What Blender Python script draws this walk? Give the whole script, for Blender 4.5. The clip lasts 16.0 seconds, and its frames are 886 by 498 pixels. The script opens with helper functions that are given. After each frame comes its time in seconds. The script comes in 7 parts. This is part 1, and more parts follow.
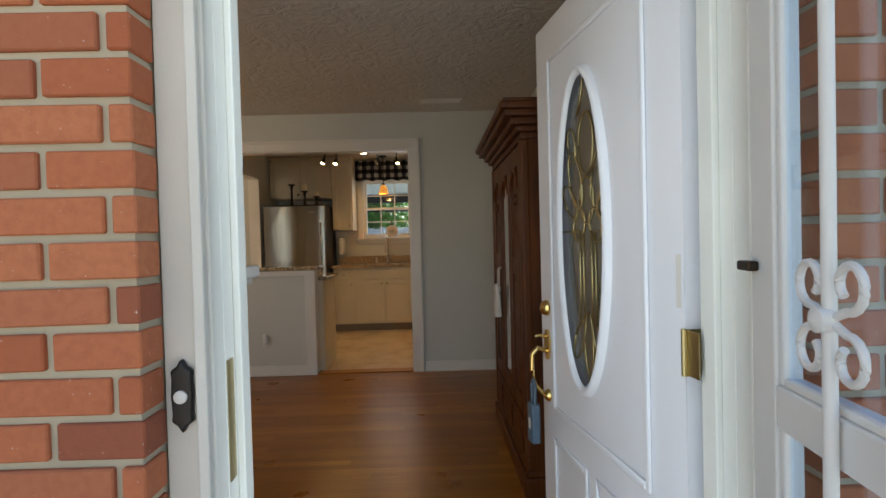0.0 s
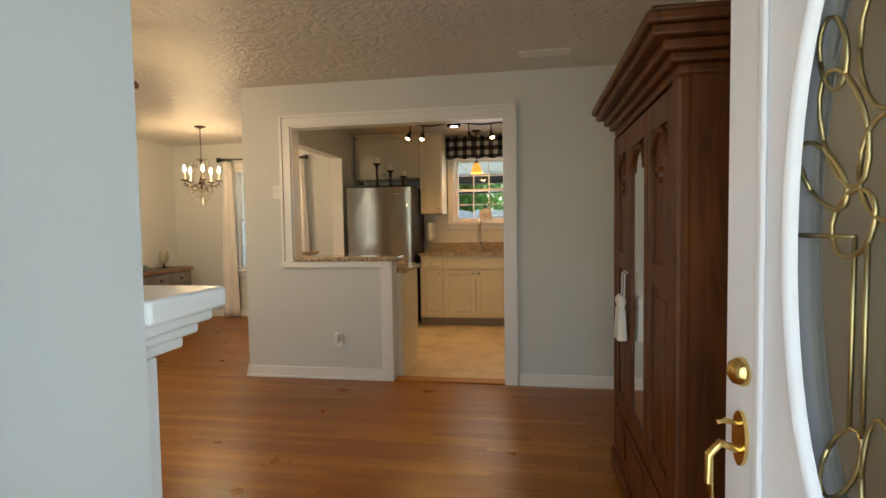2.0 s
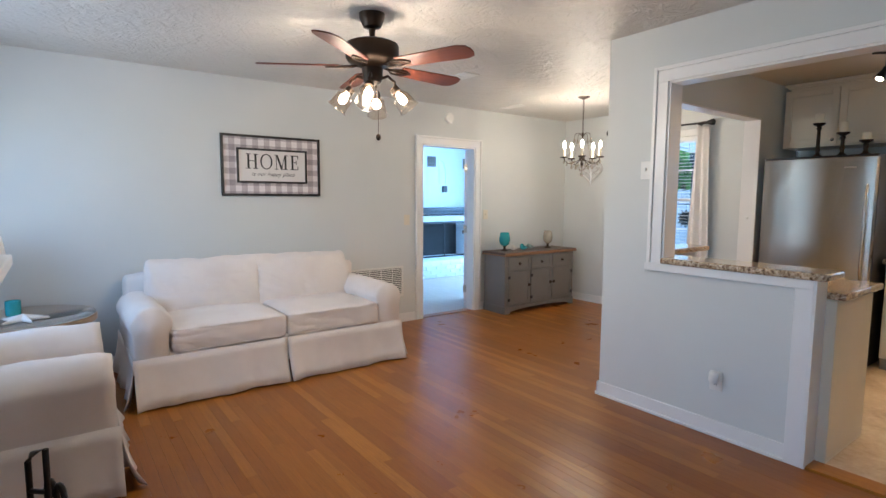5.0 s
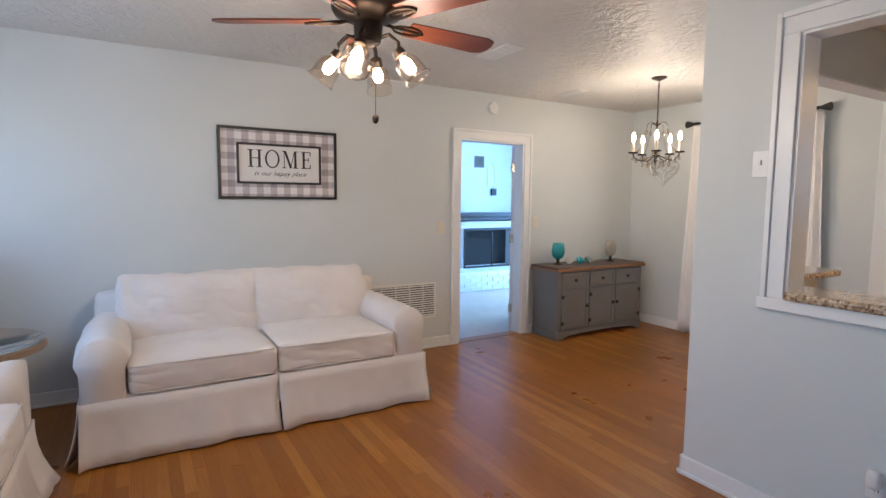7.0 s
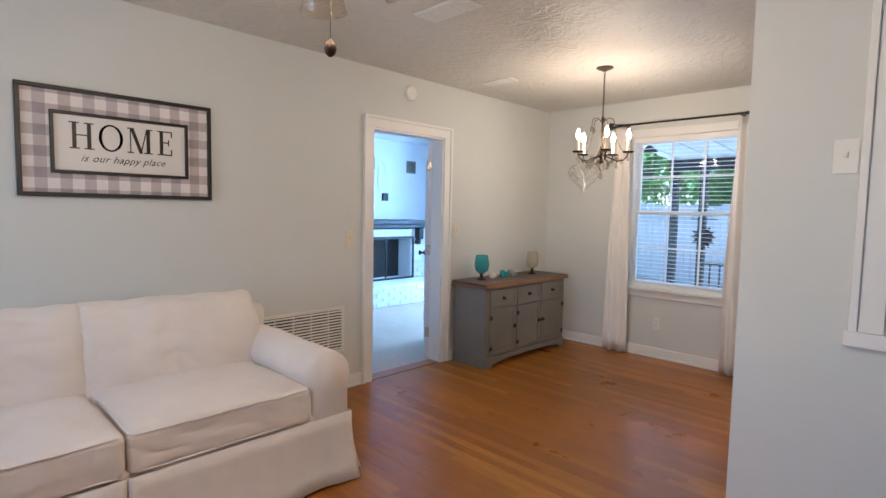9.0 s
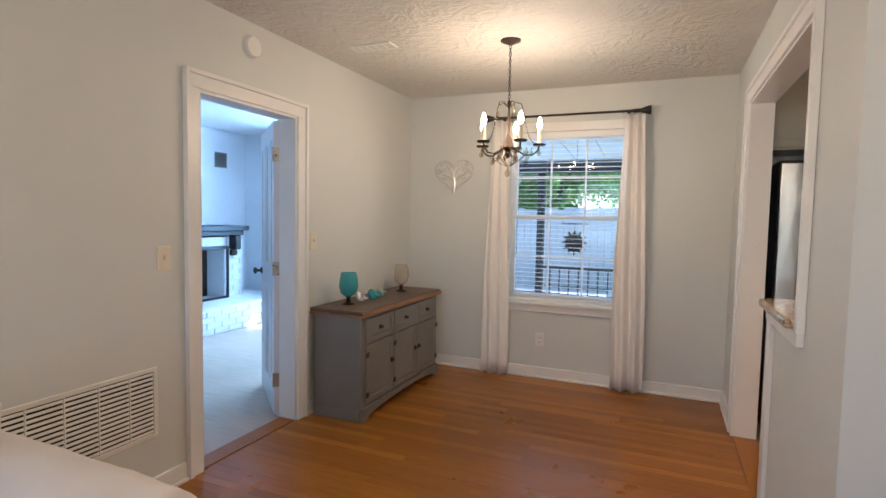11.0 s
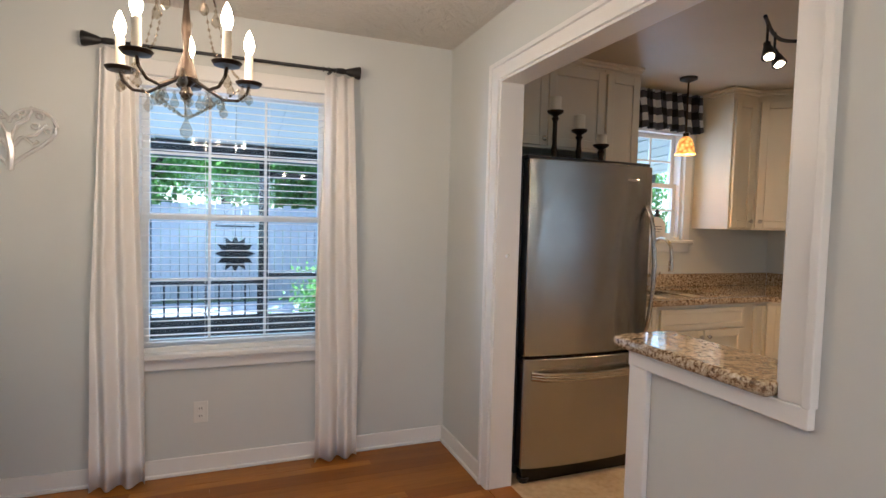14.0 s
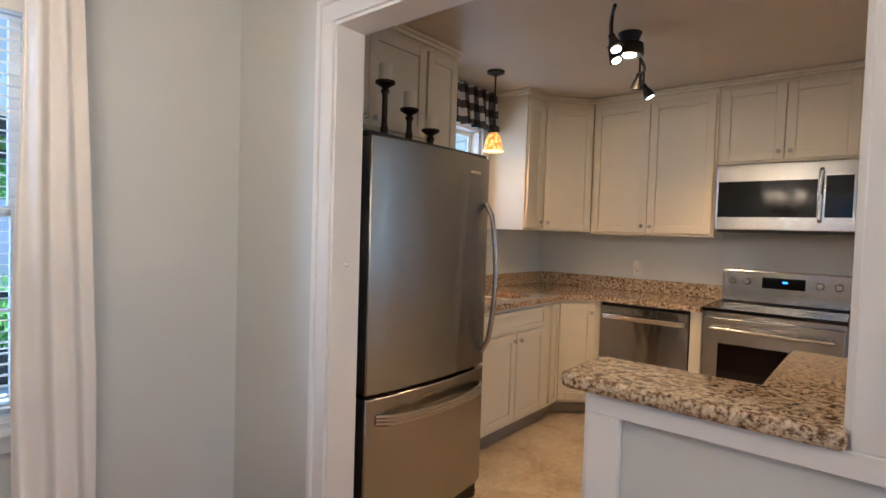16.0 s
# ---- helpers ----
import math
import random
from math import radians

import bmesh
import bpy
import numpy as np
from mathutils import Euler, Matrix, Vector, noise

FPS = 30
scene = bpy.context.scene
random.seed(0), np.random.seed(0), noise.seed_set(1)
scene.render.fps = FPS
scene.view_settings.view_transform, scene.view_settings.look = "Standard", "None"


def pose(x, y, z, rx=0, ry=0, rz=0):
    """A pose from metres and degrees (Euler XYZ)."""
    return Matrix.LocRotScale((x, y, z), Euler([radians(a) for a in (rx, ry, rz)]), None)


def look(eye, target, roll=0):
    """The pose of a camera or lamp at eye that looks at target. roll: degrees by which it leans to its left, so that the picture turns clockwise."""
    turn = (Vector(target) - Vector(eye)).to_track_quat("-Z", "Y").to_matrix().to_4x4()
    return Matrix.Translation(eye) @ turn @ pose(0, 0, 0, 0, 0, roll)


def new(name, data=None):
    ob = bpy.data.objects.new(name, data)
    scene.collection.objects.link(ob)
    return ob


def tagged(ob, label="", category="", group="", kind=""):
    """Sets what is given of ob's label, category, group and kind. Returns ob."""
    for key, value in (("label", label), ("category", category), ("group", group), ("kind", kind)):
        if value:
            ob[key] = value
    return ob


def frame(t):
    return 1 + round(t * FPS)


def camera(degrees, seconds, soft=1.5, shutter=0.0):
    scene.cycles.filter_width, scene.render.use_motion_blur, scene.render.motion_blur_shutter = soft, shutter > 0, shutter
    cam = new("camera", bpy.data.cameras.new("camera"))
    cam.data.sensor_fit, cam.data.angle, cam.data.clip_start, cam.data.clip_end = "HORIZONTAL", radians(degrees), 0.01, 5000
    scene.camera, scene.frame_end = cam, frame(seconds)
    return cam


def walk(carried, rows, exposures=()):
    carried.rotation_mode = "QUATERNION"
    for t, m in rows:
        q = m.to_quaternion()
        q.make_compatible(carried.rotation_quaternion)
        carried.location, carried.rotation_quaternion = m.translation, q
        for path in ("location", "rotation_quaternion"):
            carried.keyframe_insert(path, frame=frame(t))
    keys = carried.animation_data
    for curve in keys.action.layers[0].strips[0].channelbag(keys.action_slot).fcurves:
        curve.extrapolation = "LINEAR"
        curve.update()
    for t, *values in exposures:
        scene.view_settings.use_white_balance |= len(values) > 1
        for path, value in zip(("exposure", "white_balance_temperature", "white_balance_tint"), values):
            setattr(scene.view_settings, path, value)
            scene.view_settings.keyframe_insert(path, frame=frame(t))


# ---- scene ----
cam = camera(80.6, 16.0)
PATH = [
    (0, (-0.127, 0.175, 1.249), (-0.087, 2.174, 1.209), -1.5),
    (0.5, (-0.147, 0.374, 1.29), (-0.142, 2.374, 1.247), -1.3),
    (1, (-0.144, 0.584, 1.274), (-0.188, 2.583, 1.22), -1.1),
    (1.5, (-0.124, 0.786, 1.287), (-0.309, 2.775, 1.21), -1.0),
    (2, (-0.123, 1.001, 1.292), (-0.457, 2.97, 1.19), -0.9),
    (2.5, (-0.144, 1.238, 1.326), (-0.643, 3.171, 1.202), -0.7),
    (3, (-0.15, 1.457, 1.33), (-0.848, 3.325, 1.183), -0.5),
    (3.5, (-0.155, 1.649, 1.344), (-1.103, 3.402, 1.178), -0.1),
    (4, (-0.18, 1.771, 1.358), (-1.382, 3.359, 1.178), 0.2),
    (4.5, (-0.231, 1.9, 1.384), (-1.653, 3.293, 1.191), 0.3),
    (5, (-0.286, 2.044, 1.388), (-1.883, 3.232, 1.192), 0.3),
    (5.2, (-0.324, 2.119, 1.383), (-1.969, 3.239, 1.185), 0.2),
    (7.3, (-1.07, 2.735, 1.403), (-2.788, 3.743, 1.218), 0.5),
    (7.5, (-1.181, 2.745, 1.413), (-2.866, 3.807, 1.233), 0.6),
    (8, (-1.418, 2.803, 1.404), (-3.027, 3.98, 1.242), 0.8),
    (8.5, (-1.684, 2.82, 1.388), (-3.199, 4.116, 1.235), 0.9),
    (9, (-1.931, 2.891, 1.363), (-3.334, 4.31, 1.214), 1.1),
    (9.2, (-2.033, 2.951, 1.351), (-3.396, 4.407, 1.208), 1.2),
    (11.3, (-3.121, 3.471, 1.376), (-3.772, 5.357, 1.249), 1.2),
    (11.5, (-3.207, 3.522, 1.386), (-3.775, 5.436, 1.258), 1.3),
    (12, (-3.39, 3.737, 1.365), (-3.735, 5.703, 1.243), 1.3),
    (12.5, (-3.523, 3.985, 1.388), (-3.597, 5.98, 1.268), 1.3),
    (13, (-3.614, 4.285, 1.393), (-3.403, 6.271, 1.275), 1.3),
    (13.5, (-3.676, 4.519, 1.4), (-3.195, 6.457, 1.289), 1.4),
    (14, (-3.73, 4.76, 1.382), (-3.006, 6.622, 1.28), 1.5),
    (14.5, (-3.76, 4.974, 1.38), (-2.807, 6.729, 1.28), 1.7),
    (15, (-3.766, 5.18, 1.366), (-2.612, 6.811, 1.277), 1.8),
    (15.2, (-3.774, 5.279, 1.369), (-2.533, 6.844, 1.272), 2.3),
    (15.5, (-3.764, 5.385, 1.369), (-2.42, 6.863, 1.289), 2.0),
    (16, (-3.728, 5.586, 1.357), (-2.195, 6.868, 1.288), 1.8),
]
EXPOSURES = [(0, 1.1, 7900, 13), (1.0, 1.0, 7900, 12), (1.5, 1.02, 8300, 16), (2.0, 1.85, 8300, 10), (2.5, 2.15, 7700, 12), (3.0, 2.4, 6500, 14), (4.5, 2.28, 5350, 10), (7.5, 2.08, 5500, 14), (9.0, 2.05, 5650, 14), (12.2, 1.9, 6100, 15), (13.5, 1.92, 5750, 14), (15.2, 2.03, 5950, 14), (16, 2.1, 5550, 14)]
walk(cam, [(t, look(eye, target, roll)) for t, eye, target, roll in PATH], EXPOSURES)

# ---- light ----
world = bpy.data.worlds.new("world")
scene.world = world
world.use_nodes = True
_nt = world.node_tree
_sky = _nt.nodes.new("ShaderNodeTexSky")
_sky.sky_type, _sky.sun_disc = "NISHITA", False
_sky.sun_elevation, _sky.sun_rotation = radians(52), radians(25)
_bg = _nt.nodes["Background"]
_bg.inputs[1].default_value = 0.15
_nt.links.new(_sky.outputs[0], _bg.inputs[0])


def lamp(name, kind, m, energy, color=(1, 1, 1), **kw):
    d = bpy.data.lights.new(name, kind)
    d.energy, d.color = energy, color
    if "size" in kw:
        if kind == "AREA":
            d.shape, d.size, d.size_y = "RECTANGLE", kw["size"][0], kw["size"][1]
        else:
            d.shadow_soft_size = kw["size"]
    if "spot" in kw:
        d.spot_size, d.spot_blend = radians(kw["spot"]), 0.5
    if "angle" in kw:
        d.angle = radians(kw["angle"])
    o = new(name, d)
    o.matrix_world = m
    return o


WARM = (1.0, 0.78, 0.53)
KITCHEN_WARM = (1.0, 0.62, 0.27)
lamp("sun", "SUN", look((0, 0, 0), (-0.26, -0.556, -0.788)), 5.0, (1, 0.95, 0.87), angle=0.6)
# daylight standing in the window openings and the front doorway
# Unseen front window, assumed here to light the left wall.
lamp("unseen_front_window_light", "AREA", look((-3.9, 1.22, 1.5), (-3.7, 3.0, 1.2)), 3.0, (0.64, 0.82, 1.0), size=(1.5, 1.2))
lamp("front_door_light", "AREA", look((-0.06, 1.10, 1.05), (-0.06, 4.0, 1.0)), 2.7, (0.54, 0.77, 1.0), size=(0.86, 1.9))
lamp("den_window_light", "AREA", look((-6.5, 9.28, 1.47), (-6.2, 6, 0.9)), 62, (0.40, 0.68, 1.0), size=(1.8, 1.4))
lamp("dining_window_light", "AREA", look((-3.755, 7.99, 1.4), (-3.755, 5, 1.2)), 1.3, (0.75, 0.88, 1.0), size=(0.93, 1.36))
lamp("kitchen_window_light", "AREA", look((-0.8, 8.14, 1.7), (-0.8, 5, 1.3)), 1.5, (0.8, 0.9, 1.0), size=(0.7, 0.8))


# ---- materials ----
class Mat:
    """A node material with a few shortcuts."""

    def __init__(self, name, base=(0.8, 0.8, 0.8), rough=0.5, metal=0.0, coat=0.0, spec=0.5):
        self.m = bpy.data.materials.new(name)
        self.m.use_nodes = True
        self.n, self.l = self.m.node_tree.nodes, self.m.node_tree.links
        self.p = self.n["Principled BSDF"]
        self.set("Base Color", (*base, 1))
        self.set("Roughness", rough)
        self.set("Metallic", metal)
        self.set("Coat Weight", coat)
        self.set("Specular IOR Level", spec)
        self.co = self.n.new("ShaderNodeTexCoord").outputs["Object"]

    def set(self, key, value):
        self.p.inputs[key].default_value = value

    def to(self, out, key):
        self.l.new(out, self.p.inputs[key])

    def mapped(self, scale=(1, 1, 1), rot=(0, 0, 0)):
        k = self.n.new("ShaderNodeMapping")
        k.inputs["Scale"].default_value = scale
        k.inputs["Rotation"].default_value = rot
        self.l.new(self.co, k.inputs[0])
        return k.outputs[0]

    def noise(self, scale, detail=4, rough=0.55, vec=None, dist=0.0):
        k = self.n.new("ShaderNodeTexNoise")
        k.inputs["Scale"].default_value, k.inputs["Detail"].default_value = scale, detail
        k.inputs["Roughness"].default_value, k.inputs["Distortion"].default_value = rough, dist
        self.l.new(vec or self.co, k.inputs["Vector"])
        return k.outputs[0]

    def voro(self, scale, vec=None, feature="F1"):
        k = self.n.new("ShaderNodeTexVoronoi")
        k.feature = feature
        k.inputs["Scale"].default_value = scale
        self.l.new(vec or self.co, k.inputs["Vector"])
        return k.outputs

    def ramp(self, fac, stops):
        k = self.n.new("ShaderNodeValToRGB")
        e = k.color_ramp.elements
        while len(e) < len(stops):
            e.new(0.5)
        for a, (pos, c) in zip(e, stops):
            a.position = pos
            a.color = (*c, 1) if len(c) == 3 else c
        self.l.new(fac, k.inputs[0])
        return k.outputs[0]

    def mix(self, fac, a, b, mode="MIX"):
        k = self.n.new("ShaderNodeMix")
        k.data_type, k.blend_type = "RGBA", mode
        for i, v in ((0, fac), (6, a), (7, b)):
            if isinstance(v, (int, float)):
                k.inputs[i].default_value = v
            elif isinstance(v, tuple):
                k.inputs[i].default_value = (*v, 1)
            else:
                self.l.new(v, k.inputs[i])
        return k.outputs[2]

    def math(self, op, a, b=0.0):
        k = self.n.new("ShaderNodeMath")
        k.operation = op
        for i, v in enumerate((a, b)):
            if isinstance(v, (int, float)):
                k.inputs[i].default_value = v
            else:
                self.l.new(v, k.inputs[i])
        return k.outputs[0]

    def scalar(self, fac, lo, hi, key):
        k = self.n.new("ShaderNodeMapRange")
        k.inputs[3].default_value, k.inputs[4].default_value = lo, hi
        self.l.new(fac, k.inputs[0])
        self.to(k.outputs[0], key)

    def bump(self, h, strength=0.3, dist=0.002):
        k = self.n.new("ShaderNodeBump")
        k.inputs["Strength"].default_value, k.inputs["Distance"].default_value = strength, dist
        self.l.new(h, k.inputs["Height"])
        self.to(k.outputs[0], "Normal")

    def rnd(self):
        o = self.n.new("ShaderNodeObjectInfo").outputs["Random"]
        g = self.n.new("ShaderNodeNewGeometry").outputs["Random Per Island"]
        return self.math("FRACT", self.math("ADD", o, g))

    def xyz(self, vec=None):
        k = self.n.new("ShaderNodeSeparateXYZ")
        self.l.new(vec or self.co, k.inputs[0])
        return k.outputs


def paint(name, c, rough=0.5, grain=250, strength=0.12, var=0.06, **kw):
    m = Mat(name, c, rough, **kw)
    d = tuple(max(0, v * (1 - var)) for v in c)
    m.to(m.ramp(m.noise(1.6, 5), [(0.35, d), (0.65, c)]), "Base Color")
    m.bump(m.noise(grain, 3), strength, 0.001)
    m.scalar(m.noise(5, 3), rough - 0.06, rough + 0.08, "Roughness")
    return m.m


def stained(name, dark, light, rough=0.35, stretch=(1, 14, 14), scale=3.0, coat=0.0, spec=0.4):
    m = Mat(name, dark, rough, coat=coat, spec=spec)
    v = m.mapped(stretch)
    g = m.noise(scale, 8, 0.62, v, 0.6)
    c = m.ramp(g, [(0.3, dark), (0.7, light)])
    big = m.noise(1.3, 3)
    c = m.mix(m.ramp(big, [(0.3, (0, 0, 0)), (0.8, (0.45, 0.45, 0.45))]), c, tuple(v2 * 0.6 for v2 in dark))
    m.to(c, "Base Color")
    m.bump(g, 0.12, 0.001)
    m.scalar(m.noise(9, 3), rough - 0.08, rough + 0.12, "Roughness")
    return m.m


def metal(name, c, rough=0.3, brushed=None):
    m = Mat(name, c, rough, 1.0)
    if brushed:
        g = m.noise(60, 3, 0.6, m.mapped(brushed))
        g = m.math("ADD", g, m.math("MULTIPLY", m.noise(1.7, 2, 0.4, m.mapped((1.6, 1.6, 0.55)), 1.4), 34.0))
        m.scalar(m.noise(60, 3, 0.6, m.mapped(brushed)), rough - 0.06, rough + 0.08, "Roughness")
        m.bump(g, 0.35, 0.0009)
    else:
        m.scalar(m.noise(14, 4), rough - 0.05, rough + 0.12, "Roughness")
    return m.m


def glass(name, c=(1, 1, 1), rough=0.0, ior=1.45):
    m = Mat(name, c, rough)
    m.set("Transmission Weight", 1.0)
    m.set("IOR", ior)
    return m.m


def pane_glass(name, tint=(0.96, 0.98, 1.0)):
    """Thin window glass: straight through, with a Fresnel gloss."""
    m = bpy.data.materials.new(name)
    m.use_nodes = True
    n, l = m.node_tree.nodes, m.node_tree.links
    out = n["Material Output"]
    n.remove(n["Principled BSDF"])
    t, g, f, pw, x = (n.new(k) for k in ("ShaderNodeBsdfTransparent", "ShaderNodeBsdfGlossy", "ShaderNodeLayerWeight", "ShaderNodeMath", "ShaderNodeMixShader"))
    t.inputs[0].default_value = (*tint, 1)
    g.inputs["Roughness"].default_value = 0.02
    pw.operation, pw.inputs[1].default_value = "POWER", 3.2
    ad = n.new("ShaderNodeMath")
    ad.inputs[1].default_value, ad.use_clamp = 0.035, True
    l.new(f.outputs["Facing"], pw.inputs[0]), l.new(pw.outputs[0], ad.inputs[0])
    l.new(ad.outputs[0], x.inputs[0]), l.new(t.outputs[0], x.inputs[1]), l.new(g.outputs[0], x.inputs[2])
    l.new(x.outputs[0], out.inputs[0])
    return m


def glow(name, c, strength):
    m = Mat(name, c, 0.4)
    m.set("Emission Color", (*c, 1))
    m.set("Emission Strength", strength)
    return m.m


def checks(name, axes, cell, dark, mid, light):
    """Woven gingham: two crossed bands of threads."""
    m = Mat(name, light, 0.85)
    s = m.xyz()
    bands = []
    for a in axes:
        fr = m.math("FRACT", m.math("ADD", m.math("DIVIDE", s[a], cell * 2), 40.25))
        bands.append(m.math("GREATER_THAN", fr, 0.5))
    total = m.math("MULTIPLY", m.math("ADD", bands[0], bands[1]), 0.5)
    c = m.ramp(total, [(0.2, light), (0.5, mid), (0.8, dark)])
    c = m.mix(0.25, c, m.ramp(m.noise(30, 4), [(0.3, dark), (0.7, light)]), "SOFT_LIGHT")
    m.to(c, "Base Color")
    m.bump(m.noise(500, 2), 0.3, 0.001)
    return m.m


WALL = paint("wall_paint", (0.645, 0.66, 0.64), 0.62, 180, 0.1, 0.03)
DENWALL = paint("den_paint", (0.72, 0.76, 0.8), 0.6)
TRIM = paint("white_trim", (0.82, 0.81, 0.79), 0.34, 90, 0.08, 0.04)
OLDTRIM = paint("weathered_white_paint", (0.80, 0.79, 0.73), 0.5, 60, 0.35, 0.16)
DOORW = paint("door_white", (0.80, 0.79, 0.82), 0.38, 120, 0.06, 0.03)
CAB = paint("cream_cabinet_paint", (0.80, 0.72, 0.56), 0.38, 120, 0.08, 0.06)
GREY = paint("grey_chalk_paint", (0.215, 0.197, 0.172), 0.55, 70, 0.25, 0.16)
BLACK = paint("black_iron", (0.012, 0.011, 0.011), 0.42, 200, 0.2, 0.2)
BRONZE = metal("dark_bronze", (0.055, 0.04, 0.03), 0.38)
BRASS = metal("brass", (0.78, 0.53, 0.2), 0.16)
OLDBRASS = metal("tarnished_brass", (0.45, 0.36, 0.18), 0.34)
STEEL = metal("stainless_steel", (0.38, 0.36, 0.335), 0.19, (1, 1, 60))
_p2 = STEEL.node_tree.nodes["Principled BSDF"]
_p2.inputs["Anisotropic"].default_value, _p2.inputs["Anisotropic Rotation"].default_value = 0.85, 0.25
STEELH = metal("stainless_steel_bright", (0.54, 0.52, 0.49), 0.2, (60, 1, 1))
NICKEL = metal("nickel", (0.55, 0.5, 0.43), 0.25)
BLACKG = paint("black_gloss", (0.004, 0.004, 0.005), 0.06, 40, 0.01, 0.1, spec=0.4)
PLASTIC = paint("white_plastic", (0.78, 0.77, 0.73), 0.35, 100, 0.03, 0.03)
ALMOND = paint("almond_plastic", (0.72, 0.66, 0.53), 0.35, 100, 0.03, 0.03)
GLASS = glass("clear_glass")
TEALG = glass("teal_glass", (0.12, 0.62, 0.66), 0.12)
SMOKEG = glass("pearl_glass", (0.78, 0.72, 0.62), 0.15)
for _m2, _c2, _t2 in ((TEALG, (0.08, 0.50, 0.53), 0.45), (SMOKEG, (0.72, 0.64, 0.5), 0.4)):
    _p2 = _m2.node_tree.nodes["Principled BSDF"]
    _p2.inputs["Base Color"].default_value, _p2.inputs["Transmission Weight"].default_value = (*_c2, 1), _t2
# Blue tint puts the cool, dimmer look of the daylight into the glass.
PANE = pane_glass("window_pane_daylight_tint", (0.80, 0.91, 1.0))
CRYSTAL = pane_glass("crystal", (0.86, 0.82, 0.76))
BULB = glow("lit_bulb", (1.0, 0.76, 0.48), 12)
WAX = paint("candle_wax", (0.82, 0.74, 0.58), 0.5, 30, 0.05, 0.05)
LINEN = paint("white_curtain_cloth", (0.88, 0.85, 0.82), 0.9, 600, 0.3, 0.05)
MIRROR = metal("mirror", (0.85, 0.85, 0.84), 0.02)
TEAL = paint("teal_glaze", (0.06, 0.42, 0.48), 0.2, 20, 0.05, 0.3)
SILVERWHITE = paint("silver_white_metal", (0.82, 0.80, 0.77), 0.22, 120, 0.03, 0.03, metal=0.35)
SHELL = paint("shell_white", (0.74, 0.70, 0.64), 0.5, 60, 0.4, 0.15)
SLOTDARK = paint("dark_gap", (0.02, 0.02, 0.02), 0.8)

_m = Mat("slipcover_canvas", (0.84, 0.77, 0.71), 0.92)
_m.to(_m.ramp(_m.noise(3, 5), [(0.3, (0.79, 0.715, 0.655)), (0.7, (0.86, 0.80, 0.745))]), "Base Color")
_m.bump(_m.math("ADD", _m.noise(600, 2), _m.math("MULTIPLY", _m.noise(9, 4, 0.55, _m.mapped((1, 1, 1.6)), 0.7), 1.6)), 0.45, 0.010)
_m.set("Sheen Weight", 0.2)
CANVAS = _m.m

_m = Mat("textured_ceiling", (0.66, 0.62, 0.56), 0.3, spec=0.5)
_a = _m.noise(7.0, 4, 0.55, None, 2.4)
_b = _m.noise(20, 3, 0.5, None, 1.4)
_h = _m.math("ADD", _m.math("MULTIPLY", _a, 3.2), _m.math("MULTIPLY", _b, 0.9))
_m.bump(_h, 0.6, 0.014)
_m.scalar(_m.noise(4, 4), 0.28, 0.42, "Roughness")
_m.to(_m.ramp(_m.noise(0.9, 4), [(0.3, (0.60, 0.57, 0.52)), (0.7, (0.68, 0.645, 0.59))]), "Base Color")
CEIL = _m.m
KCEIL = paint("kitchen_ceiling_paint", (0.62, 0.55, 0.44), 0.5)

_m = Mat("oak_floor", (0.3, 0.14, 0.05), 0.24, spec=0.3)
_m.co = _m.n.new("ShaderNodeNewGeometry").outputs["Position"]
_r = _m.rnd()
_g = _m.noise(5, 8, 0.65, _m.mapped((1.2, 22, 22)), 0.8)
_c = _m.ramp(_r, [(0.0, (0.275, 0.092, 0.010)), (0.4, (0.325, 0.116, 0.013)), (0.8, (0.36, 0.134, 0.016)), (1.0, (0.46, 0.195, 0.028))])
_c = _m.mix(_m.ramp(_g, [(0.35, (0.4, 0.4, 0.4)), (0.65, (0, 0, 0))]), _c, (0.15, 0.05, 0.01))
_w = _m.ramp(_m.noise(0.8, 4, 0.6), [(0.54, (0, 0, 0)), (0.8, (0.6, 0.6, 0.6))])
_m.to(_m.mix(_w, _c, (0.10, 0.037, 0.012)), "Base Color")
_m.scalar(_m.noise(3, 5), 0.22, 0.38, "Roughness")
_m.bump(_m.math("ADD", _g, _m.math("MULTIPLY", _m.noise(1.5, 3), 2.0)), 0.06, 0.003)
OAK = _m.m

_m = Mat("stone_vinyl", (0.5, 0.4, 0.28), 0.34)
_c = _m.ramp(_m.noise(3.4, 6, 0.6, None, 0.6), [(0.3, (0.34, 0.225, 0.12)), (0.5, (0.56, 0.435, 0.285)), (0.72, (0.70, 0.60, 0.445))])
_m.to(_m.mix(0.3, _c, _m.ramp(_m.noise(26, 5), [(0.35, (0.4, 0.28, 0.16)), (0.65, (0.7, 0.6, 0.46))])), "Base Color")
_m.bump(_m.noise(40, 4), 0.08, 0.002)
VINYL = _m.m

_m = Mat("granite", (0.4, 0.3, 0.2), 0.09, coat=0.3)
_c = _m.ramp(_m.noise(70, 6, 0.7), [(0.32, (0.025, 0.017, 0.012)), (0.43, (0.20, 0.115, 0.06)), (0.52, (0.52, 0.40, 0.26)), (0.7, (0.74, 0.65, 0.5))])
_s = _m.ramp(_m.voro(120)[0], [(0.12, (1, 1, 1)), (0.25, (0, 0, 0))])
_m.to(_m.mix(_m.math("MULTIPLY", _s, _m.noise(20, 3)), _c, (0.04, 0.025, 0.018)), "Base Color")
GRANITE = _m.m

